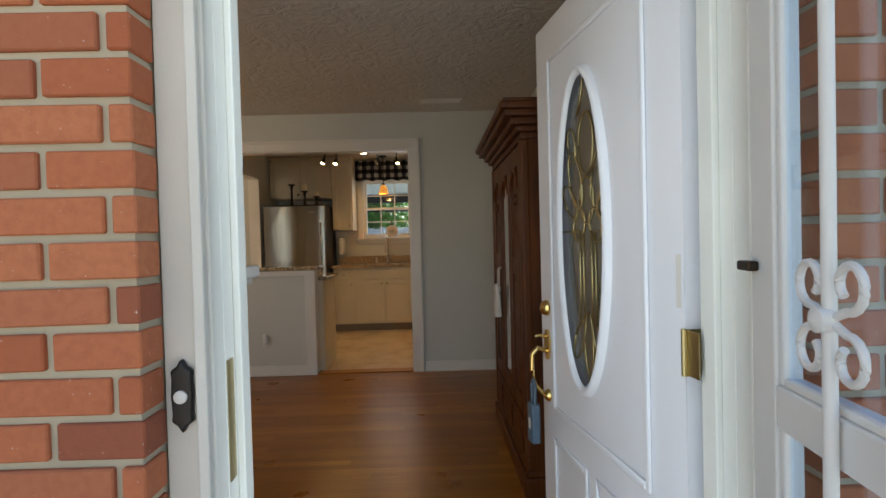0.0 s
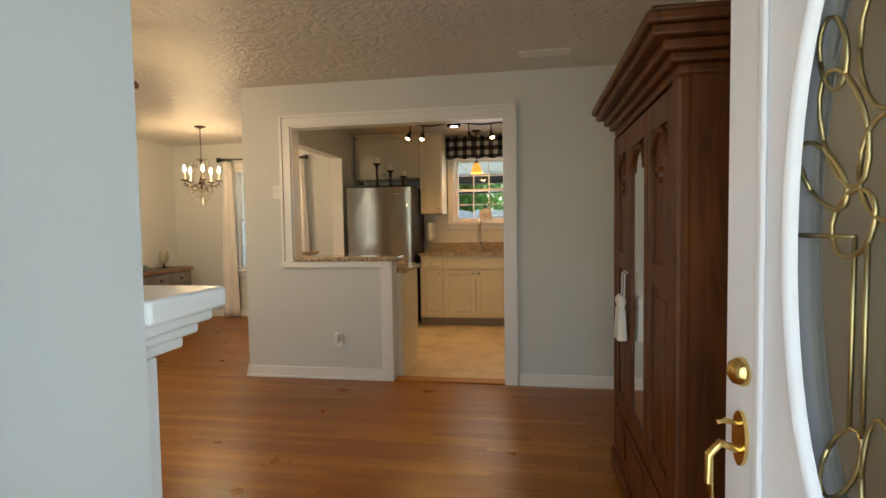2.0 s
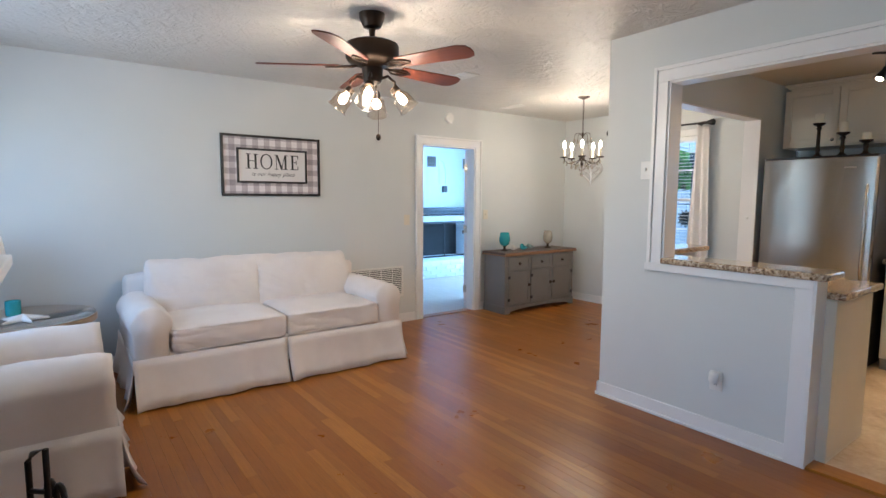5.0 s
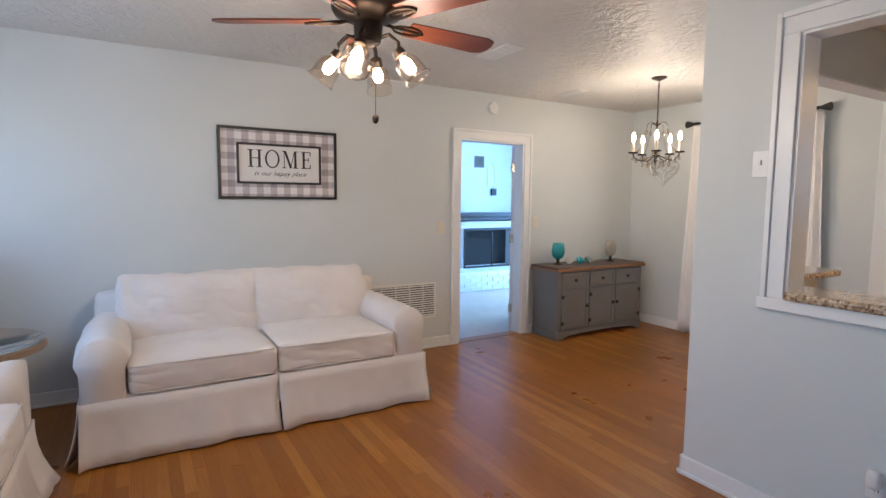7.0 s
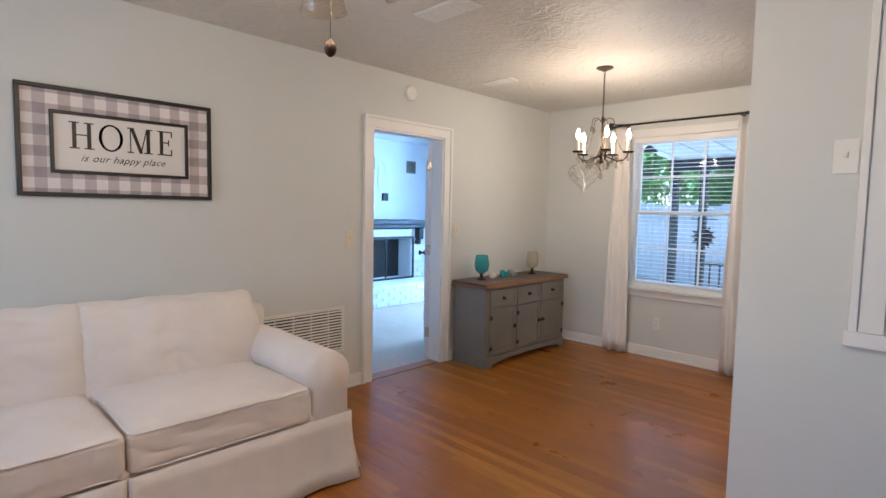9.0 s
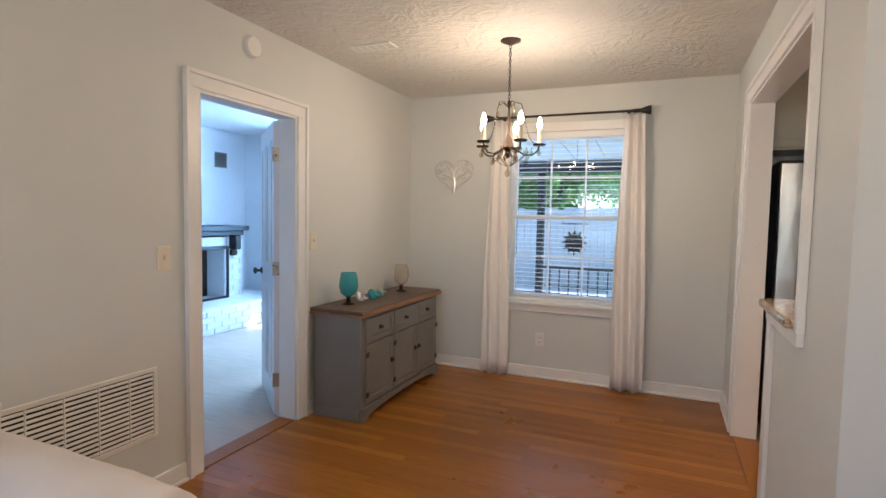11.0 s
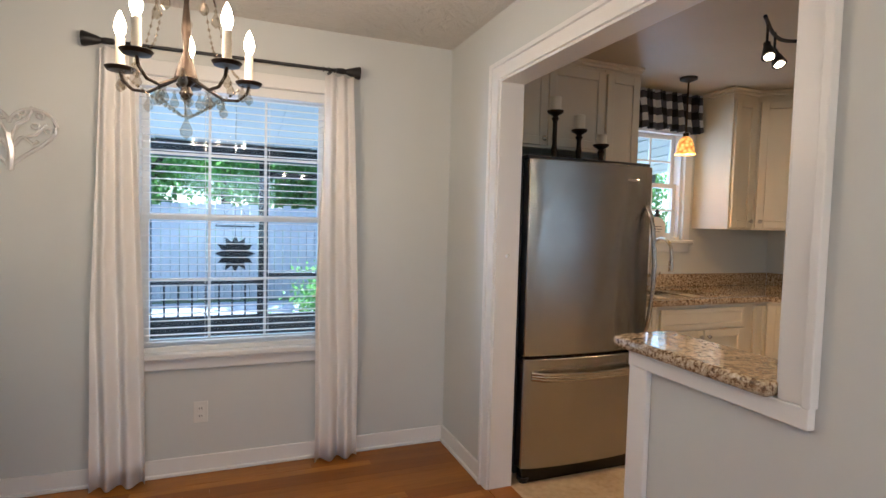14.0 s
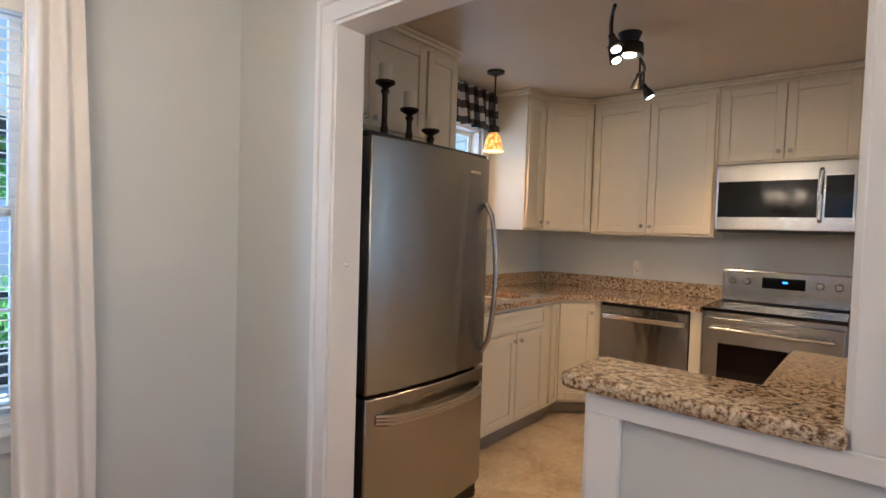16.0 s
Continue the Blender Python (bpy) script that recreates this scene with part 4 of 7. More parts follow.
def home_sign():
    s = base("wall_sign", "framed gingham sign reading HOME is our happy place", "wall sign", (-5.18, 3.70, 1.668))
    def ring(name, hw, hh, w, x0, x1, mat):
        make(name, mat, [(x0, x1, -hw, hw, hh - w, hh), (x0, x1, -hw, hw, -hh, -hh + w), (x0, x1, -hw, -hw + w, -hh + w, hh - w), (x0, x1, hw - w, hw, -hh + w, hh - w)], s, 0.002)
    make("gingham_board", GINGHAM, [(0.001, 0.012, -0.445, 0.445, -0.26, 0.26)], s)
    ring("outer_frame", 0.458, 0.273, 0.020, 0.001, 0.03, BLACK)
    make("inner_board", SIGNW, [(0.012, 0.018, -0.315, 0.315, -0.145, 0.145)], s)
    ring("inner_frame", 0.325, 0.155, 0.016, 0.012, 0.032, BLACK)
    # serif capitals cut from thick and thin strokes
    def letter(c, y0, w, h=0.135, z0=-0.028):
        bm = bmesh.new()
        st, th, sf = 0.018, 0.006, 0.013
        def bar(a0, a1, c0, c1):
            box(bm, 0.0185, 0.0195, y0 + a0, y0 + a1, z0 + c0, z0 + c1)
        def slant(p, q, wd):
            prism(bm, [(y0 + p[0], z0 + p[1]), (y0 + p[0] + wd, z0 + p[1]), (y0 + q[0] + wd, z0 + q[1]), (y0 + q[0], z0 + q[1])], "x", 0.0186, 0.0194)
        if c == "H":
            for a0 in (sf, w - sf - st):
                bar(a0, a0 + st, 0.0, h)
                for z in (0.0, h - 0.006):
                    bar(a0 - sf, a0, z, z + 0.006), bar(a0 + st, a0 + st + sf, z, z + 0.006)
            bar(sf + st, w - sf - st, h * 0.5, h * 0.5 + th)
        elif c == "O":
            n = 28
            out = [bm.verts.new((0.0195, y0 + w / 2 + w / 2 * math.cos(k), z0 + h / 2 + (h / 2 + 0.003) * math.sin(k))) for k in (2 * math.pi * i / n for i in range(n))]
            inn = [bm.verts.new((0.0195, y0 + w / 2 + (w / 2 - 0.014) * math.cos(k), z0 + h / 2 + (h / 2 - 0.005) * math.sin(k))) for k in (2 * math.pi * i / n for i in range(n))]
            fs = [bm.faces.new((out[i], out[(i + 1) % n], inn[(i + 1) % n], inn[i])) for i in range(n)]
            bmesh.ops.solidify(bm, geom=fs, thickness=0.001)
        elif c == "M":
            bar(sf, sf + th, 0.0, h), bar(w - sf - st, w - sf, 0.0, h)
            slant((w * 0.47, 0.0), (sf, h), st)
            slant((w * 0.50, 0.0), (w - sf - st, h), th)
            for a0, a1 in ((0, sf), (sf + th, 2 * sf + th), (w - 2 * sf - st, w - sf - st), (w - sf, w)):
                bar(a0, a1, 0.0, 0.006)
            bar(0, sf, h - 0.006, h), bar(w - sf, w, h - 0.006, h)
        else:
            bar(sf, sf + st, 0.0, h), bar(0, sf, 0.0, 0.006), bar(0, sf, h - 0.006, h)
            bar(sf + st, w, 0.0, 0.007), bar(sf + st, w, h - 0.007, h), bar(sf + st, w * 0.8, h * 0.5, h * 0.5 + 0.007)
            bar(w - 0.007, w, 0.007, 0.034), bar(w - 0.007, w, h - 0.034, h - 0.007), bar(w * 0.8 - 0.006, w * 0.8, h * 0.5 - 0.014, h * 0.5), bar(w * 0.8 - 0.006, w * 0.8, h * 0.5 + 0.007, h * 0.5 + 0.021)
        finish("lettering", bm, BLACK, s)

    for c, y0, w in (("H", -0.245, 0.108), ("O", -0.117, 0.112), ("M", 0.015, 0.125), ("E", 0.163, 0.078)):
        letter(c, y0, w)
    m2 = Matrix(((0, 0, 1, 0.0185), (1, 0, 0, 0.0), (0, 1, 0, -0.075), (0, 0, 0, 1)))
    text_mesh("lettering", "is our happy place", 0.05, s, m2, BLACK, shear=0.45, spacing=1.08)


SIGNW = paint("sign_board_white", (0.76, 0.73, 0.70), 0.7)


def ceiling_fan():
    f = base("ceiling_fan", "bronze ceiling fan with cherry blades and lit glass shades", "ceiling fan", (-3.05, 3.58, 2.44))
    bm = bmesh.new()
    lathe(bm, [(0.075, 0), (0.072, -0.03), (0.05, -0.075), (0.02, -0.085), (0.014, -0.14), (0.04, -0.148), (0.12, -0.158), (0.15, -0.172), (0.154, -0.182), (0.154, -0.248), (0.142, -0.27), (0.09, -0.292), (0.062, -0.305), (0.058, -0.36), (0.05, -0.385), (0.02, -0.40)], 32)
    finish("motor", bm, BRONZE, f, smooth=True)
    for k in range(5):
        a = radians(22 + 72 * k)
        R = Matrix.Rotation(a, 4, "Z") @ Matrix.Rotation(radians(-12), 4, "X")
        bm = bmesh.new()
        pts = [(0.19, 0.055), (0.60, 0.072), (0.645, 0.055), (0.66, 0.02), (0.66, -0.02), (0.645, -0.055), (0.60, -0.072), (0.19, -0.055)]
        prism(bm, pts, "z", -0.004, 0.004)
        o = finish("blade", bm, BLADE, f, 0.002)
        o.matrix_local = Matrix.Translation((0, 0, -0.292)) @ R
        bm = bmesh.new()
        for s in (-1, 1):
            tube(bm, [(0.09, 0, 0.0)] + [(0.19 + 0.07 * math.cos(t), s * 0.032 * math.sin(t), -0.008) for t in (math.pi - i * math.pi / 8 for i in range(9))], 0.006, 6)
        tube(bm, [(0.08, 0, 0.0), (0.27, 0, -0.009)], 0.007, 6)
        o = finish("blade_iron", bm, BRONZE, f, smooth=True)
        o.matrix_local = Matrix.Translation((0, 0, -0.292)) @ R
    for k in range(4):
        a = radians(53 + 90 * k)
        c, s = math.cos(a), math.sin(a)
        M = Matrix.Translation((0.13 * c, 0.13 * s, -0.425)) @ Matrix.Rotation(a, 4, "Z") @ Matrix.Rotation(radians(-38), 4, "Y")
        bm = bmesh.new()
        tube(bm, [(0.04 * c, 0.04 * s, -0.365), (0.09 * c, 0.09 * s, -0.35), (0.13 * c, 0.13 * s, -0.385), (0.13 * c, 0.13 * s, -0.42)], 0.009, 8)
        finish("lamp_arm", bm, BRONZE, f, smooth=True)
        bm = bmesh.new()
        lathe(bm, [(0.026, 0.01), (0.03, -0.02), (0.02, -0.025)], 16)
        o = finish("lamp_cup", bm, BRONZE, f, smooth=True)
        o.matrix_local = M
        bm = bmesh.new()
        lathe(bm, [(0.024, -0.02), (0.05, -0.05), (0.055, -0.09), (0.056, -0.12), (0.066, -0.14), (0.063, -0.14), (0.052, -0.118), (0.051, -0.09), (0.046, -0.054), (0.02, -0.024)], 24, wob=0.02)
        o = finish("glass_shade", bm, SHADEGLASS, f, smooth="all")
        o.matrix_local = M
        o.visible_shadow = False
        bm = bmesh.new()
        lathe(bm, [(0.008, -0.02), (0.014, -0.035), (0.024, -0.065), (0.02, -0.09), (0.006, -0.1)], 14)
        o = finish("bulb", bm, BULB, f, smooth="all")
        o.matrix_local = M
        o.visible_shadow = False
        p = M @ Vector((0, 0, -0.075))
        lamp("fan_bulb_light", "POINT", Matrix.Translation(p + Vector((-3.05, 3.58, 2.44))), 1.8, WARM, size=0.025)
    bm = bmesh.new()
    tube(bm, [(0.03, 0.02, -0.38), (0.03, 0.02, -0.69)], 0.0015, 5)
    lathe(bm, [(0.003, -0.68), (0.013, -0.69), (0.015, -0.702), (0.011, -0.714), (0.004, -0.72)], 12, (0.03, 0.02, 0))
    finish("pull_chain", bm, BRONZE, f, smooth=True)


SHADEGLASS = pane_glass("fan_shade_glass", (0.97, 0.93, 0.88))


def armoire():
    # local: front face looks to -x; origin at the floor, front near corner
    a = base("armoire", "dark mahogany mirrored armoire with a stepped cornice", "armoire", (0.30, 2.63, 0))
    L, D = 1.17, 0.43
    make("body", ARMWOOD, [(0.02, D, 0.0, 0.03, 0.10, 1.71), (0.02, D, L - 0.03, L, 0.10, 1.71), (D - 0.02, D, 0.03, L - 0.03, 0.10, 1.71), (0.02, D - 0.02, 0.03, L - 0.03, 0.10, 0.14), (0.02, D - 0.02, 0.03, L - 0.03, 1.67, 1.71)], a, 0.004)
    bm = bmesh.new()
    for k, (o, z0, z1) in enumerate(((0.0, 1.71, 1.742), (0.025, 1.742, 1.77), (0.05, 1.77, 1.803), (0.085, 1.803, 1.835), (0.105, 1.835, 1.868), (0.09, 1.868, 1.885))):
        box(bm, -o, D, -o * 0.8, L + o * 0.8, z0, z1)
    finish("cornice", bm, ARMWOOD, a, 0.008, True, 3)
    make("plinth", ARMWOOD, [(-0.015, D, -0.015, L + 0.015, 0.0, 0.10), (0.0, D, -0.004, L + 0.004, 0.10, 0.13)], a, 0.006)
    make("corner_post", ARMWOOD, [(-0.005, 0.04, -0.004, 0.06, 0.13, 1.71)], a, 0.012)
    make("corner_post", ARMWOOD, [(-0.005, 0.04, L - 0.06, L + 0.004, 0.13, 1.71)], a, 0.012)
    for y0, y1, mirrored in ((0.063, 0.405, False), (0.41, 0.80, True), (0.805, L - 0.063, False)):
        st = 0.06
        d = make("door", ARMWOOD, [(0.0, 0.022, y0, y0 + st, 0.36, 1.695), (0.0, 0.022, y1 - st, y1, 0.36, 1.695), (0.0, 0.022, y0 + st, y1 - st, 0.36, 0.45), (0.0, 0.022, y0 + st, y1 - st, 1.60, 1.695)], a, 0.005)
        if mirrored:
            make("mirror", MIRROR, [(0.010, 0.016, y0 + st, y1 - st, 0.45, 1.60)], d)
        else:
            make("panel", ARMWOOD, [(0.010, 0.018, y0 + st, y1 - st, 0.45, 1.60), (0.004, 0.010, y0 + st + 0.03, y1 - st - 0.03, 0.50, 1.02)], d, 0.004)
            make("middle_rail", ARMWOOD, [(0.001, 0.012, y0 + st, y1 - st, 1.06, 1.14)], d, 0.004)
        bm = bmesh.new()
        ym, r = (y0 + y1) / 2, (y1 - y0) / 2 - st
        for k in range(12):
            t0, t1 = math.pi * k / 12, math.pi * (k + 1) / 12
            tube(bm, [(0.004, ym + r * math.cos(t0), 1.49 + 0.10 * math.sin(t0)), (0.004, ym + r * math.cos(t1), 1.49 + 0.10 * math.sin(t1))], 0.011, 8)
        finish("carving", bm, ARMWOOD, d, smooth=True)
        if not mirrored:
            bm = bmesh.new()
            lathe(bm, [(0.03, 0.010), (0.026, -0.004), (0.012, -0.01), (0.014, -0.014)], 12, (0, ym, 1.44), "x")
            finish("rosette", bm, ARMWOOD, d, smooth=True)
        make("drawer", ARMWOOD, [(-0.002, 0.022, y0, y1, 0.15, 0.345), (-0.008, -0.002, y0 + 0.03, y1 - 0.03, 0.18, 0.315)], a, 0.004)
    for y in (0.77, 0.835):
        bm = bmesh.new()
        tube(bm, [(-0.004, y, 1.06), (-0.018, y, 1.05), (-0.02, y, 0.95)], 0.004, 6)
        lathe(bm, [(0.006, 0.955), (0.017, 0.94), (0.02, 0.925), (0.012, 0.905), (0.017, 0.89), (0.024, 0.76), (0.022, 0.755)], 14, (-0.03, y, 0), wob=0.05)
        tagged(finish("tassel", bm, SHELL, a, smooth=True), "cream cord key tassel")


mantel()
fire_tools()
slip_sofa("sofa", "white slipcovered two-seat sofa with rolled arms", "sofa", (-5.13, 3.415, 0), 0, 2.06, 1.06, 2)
slip_sofa("armchair", "white slipcovered armchair with rolled arms", "armchair", (-3.52, 1.28, 0), 90, 1.0, 0.98, 1)
end_table()
table_decor()
table_lamp()
home_sign()
ceiling_fan()
armoire()


def grille(name, label, m, w, h, n, mat, cat="vent"):
    """A louvred vent in its local xz plane, facing -y."""
    g = base(name, label, cat)
    g.matrix_world = m
    t = 0.022
    make("frame", mat, [(-w / 2, w / 2, -0.01, 0, -h / 2, -h / 2 + t), (-w / 2, w / 2, -0.01, 0, h / 2 - t, h / 2), (-w / 2, -w / 2 + t, -0.01, 0, -h / 2 + t, h / 2 - t), (w / 2 - t, w / 2, -0.01, 0, -h / 2 + t, h / 2 - t)], g, 0.003)
    make("recess", SLOTDARK, [(-w / 2 + t, w / 2 - t, -0.002, -0.001, -h / 2 + t, h / 2 - t)], g)
    bm = bmesh.new()
    for i in range(n):
        z = -h / 2 + t + (h - 2 * t) * (i + 0.5) / n
        dz = (h - 2 * t) / n * 0.25
        prism(bm, [(-0.009, z - dz), (-0.007, z - dz), (-0.003, z + dz), (-0.005, z + dz)], "x", -w / 2 + t, w / 2 - t)
    for k in range(1, 5):
        x = -w / 2 + w * k / 5
        box(bm, x - 0.003, x + 0.003, -0.0095, -0.002, -h / 2 + t, h / 2 - t)
    finish("louvre", bm, mat, g)


grille("return_air_grille", "cream louvred return air grille low on the wall", pose(-5.18, 4.78, 0.46, 0, 0, 90), 0.70, 0.34, 14, PLASTIC)
grille("ceiling_vent", "white louvred metal ceiling register", pose(-3.97, 4.95, 2.44, 90, 0, 0), 0.36, 0.16, 5, PLASTIC)
grille("ceiling_vent", "white louvred metal ceiling register", pose(-4.74, 6.36, 2.44, 90, 0, 0), 0.30, 0.12, 5, PLASTIC)
grille("ceiling_vent", "white louvred metal ceiling register", pose(-0.02, 4.70, 2.44, 90, 0, 0), 0.36, 0.13, 5, PLASTIC)


def plate(name, label, m, toggles=1, outlet=False, mat=None):
    """A wall plate in its local xz plane, facing -y."""
    p = base(name, label, "switch" if not outlet else "outlet")
    p.matrix_world = m
    make("cover", mat or ALMOND, [(-0.036, 0.036, -0.006, 0, -0.058, 0.058)], p, 0.004)
    if outlet:
        make("socket", PLASTIC, [(-0.016, 0.016, -0.008, -0.006, 0.006, 0.036), (-0.016, 0.016, -0.008, -0.006, -0.036, -0.006)], p, 0.004)
        for sx in (-0.006, 0.006):
            for z in (0.021, -0.021):
                make("slot", SLOTDARK, [(sx - 0.0015, sx + 0.0015, -0.0088, -0.008, z - 0.005, z + 0.005)], p)
    else:
        make("toggle", mat or ALMOND, [(-0.006, 0.006, -0.016, -0.006, -0.004, 0.016)], p, 0.002)


plate("light_switch", "almond toggle light switch beside the doorway", pose(-5.18, 5.18, 1.14, 0, 0, 90))
plate("light_switch", "almond toggle light switch beside the doorway", pose(-5.18, 6.335, 1.18, 0, 0, 90))
plate("light_switch", "white dimmer switch on the wall", pose(-2.22, 5.10, 1.568, 0, 0, 0), mat=PLASTIC)
plate("wall_outlet", "white outlet with a plug-in night light", pose(-1.71, 5.10, 0.33, 0, 0, 0), outlet=True, mat=PLASTIC)
plate("wall_outlet", "white wall outlet under the window", pose(-3.923, 7.80, 0.33, 0, 0, 0), outlet=True, mat=PLASTIC)


def night_light(name, m):
    n = base(name, "white oval plug-in air freshener", "night light")
    n.matrix_world = m
    bm = bmesh.new()
    pillow(bm, (0, -0.035, 0.02), (0.05, 0.05, 0.075), 0.022, 0.0, 2, 6, 0.0)
    finish("shell", bm, PLASTIC, n, smooth="all")


night_light("night_light", pose(-1.71, 5.10, 0.34))
_b = base("smoke_alarm", "round white smoke alarm high on the wall", "smoke alarm", (-5.18, 5.755, 2.30))
_g = bmesh.new()
lathe(_g, [(0.062, 0.0), (0.062, 0.015), (0.052, 0.032), (0.02, 0.036)], 28, (0, 0, 0), "x")
finish("case", _g, PLASTIC, _b, smooth=True)


# ---- kitchen ----
def shaker(parent, name, m, w, h, knob=None, mat=None):
    """A framed cabinet front in its local xz plane (origin at the lower left), facing -y."""
    t = 0.055 if min(w, h) > 0.2 else 0.03
    bm = bmesh.new()
    for q in ((0, t, 0, h), (w - t, w, 0, h), (t, w - t, 0, t), (t, w - t, h - t, h)):
        box(bm, q[0], q[1], -0.02, 0, q[2], q[3])
    box(bm, t, w - t, -0.011, 0, t, h - t)
    d = finish(name, bm, mat or CAB, parent, 0.004)
    d.matrix_local = m
    if knob:
        bm = bmesh.new()
        lathe(bm, [(0.006, -0.02), (0.006, -0.032), (0.015, -0.036), (0.015, -0.042), (0.008, -0.047)], 12, (knob[0], 0, knob[1]), "y")
        k = finish("knob", bm, NICKEL, d, smooth=True)
    return d


R90 = -90  # fronts that look to -x


def base_cabinets():
    s = base("sink_base_cabinet", "cream painted sink base cabinet with two doors", "cabinet", (-1.20, 7.40, 0))
    make("body", CAB, [(0, 0.86, 0, 0.59, 0.10, 0.874)], s, 0.002)
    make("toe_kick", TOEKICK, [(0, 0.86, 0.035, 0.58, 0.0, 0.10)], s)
    shaker(s, "drawer_front", pose(0.02, 0, 0.715), 0.76, 0.135)
    shaker(s, "door", pose(0.02, 0, 0.125), 0.375, 0.575, (0.345, 0.53))
    shaker(s, "door", pose(0.405, 0, 0.125), 0.375, 0.575, (0.03, 0.53))
    c = base("drawer_base_cabinet", "narrow cream base cabinet with one drawer", "cabinet", (-1.503, 7.40, 0))
    make("body", CAB, [(0, 0.30, 0, 0.59, 0.10, 0.874)], c, 0.002)
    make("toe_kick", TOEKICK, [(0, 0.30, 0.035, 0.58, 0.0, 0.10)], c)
    shaker(c, "drawer_front", pose(0.02, 0, 0.715), 0.26, 0.135, (0.13, 0.067))
    shaker(c, "door", pose(0.02, 0, 0.125), 0.26, 0.575, (0.23, 0.53))
    k = base("corner_base_cabinet", "cream painted angled corner base cabinet", "cabinet", (0, 0, 0))
    bm = bmesh.new()
    prism(bm, [(-0.338, 7.40), (-0.20, 7.40), (0.0, 7.20), (0.0, 7.165), (0.57, 7.165), (0.57, 7.99), (-0.338, 7.99)], "z", 0.10, 0.874)
    finish("body", bm, CAB, k, 0.002)
    bm = bmesh.new()
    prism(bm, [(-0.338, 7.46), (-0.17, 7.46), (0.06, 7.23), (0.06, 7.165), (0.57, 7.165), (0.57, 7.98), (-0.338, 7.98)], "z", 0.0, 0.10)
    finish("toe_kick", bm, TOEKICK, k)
    shaker(k, "door", pose(-0.195, 7.393, 0.125, 0, 0, -45), 0.265, 0.725, (0.235, 0.66))
    shaker(k, "door", pose(-0.325, 7.40, 0.125, 0, 0, 0), 0.11, 0.725)
    e = base("range_side_cabinet", "cream painted base cabinet beside the range", "cabinet", (0.0, 5.70, 0))
    make("body", CAB, [(0.0, 0.57, -0.47, -0.002, 0.10, 0.874)], e, 0.002)
    make("toe_kick", TOEKICK, [(0.06, 0.57, -0.47, -0.002, 0.0, 0.10)], e)
    shaker(e, "drawer_front", pose(0, -0.02, 0.715, 0, 0, R90), 0.42, 0.135, (0.21, 0.067))
    shaker(e, "door", pose(0, -0.02, 0.125, 0, 0, R90), 0.42, 0.575, (0.03, 0.53))
    f = base("filler_cabinet", "narrow cream filler panel beside the dishwasher", "cabinet", (0.0, 6.46, 0))
    make("body", CAB, [(0.0, 0.57, 0.002, 0.075, 0.0, 0.874)], f, 0.002)
    p = base("peninsula_cabinet", "cream base cabinet behind the half wall", "cabinet", (-2.39, 5.23, 0))
    make("body", CAB, [(0, 1.20, 0, 0.58, 0.0, 0.874)], p, 0.003)
    bm = bmesh.new()
    box(bm, -0.002, 1.235, -0.003, 0.62, 0.876, 0.912)
    finish("worktop", bm, GRANITE, p, 0.008, True, 3)


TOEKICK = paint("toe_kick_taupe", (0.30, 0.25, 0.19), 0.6)


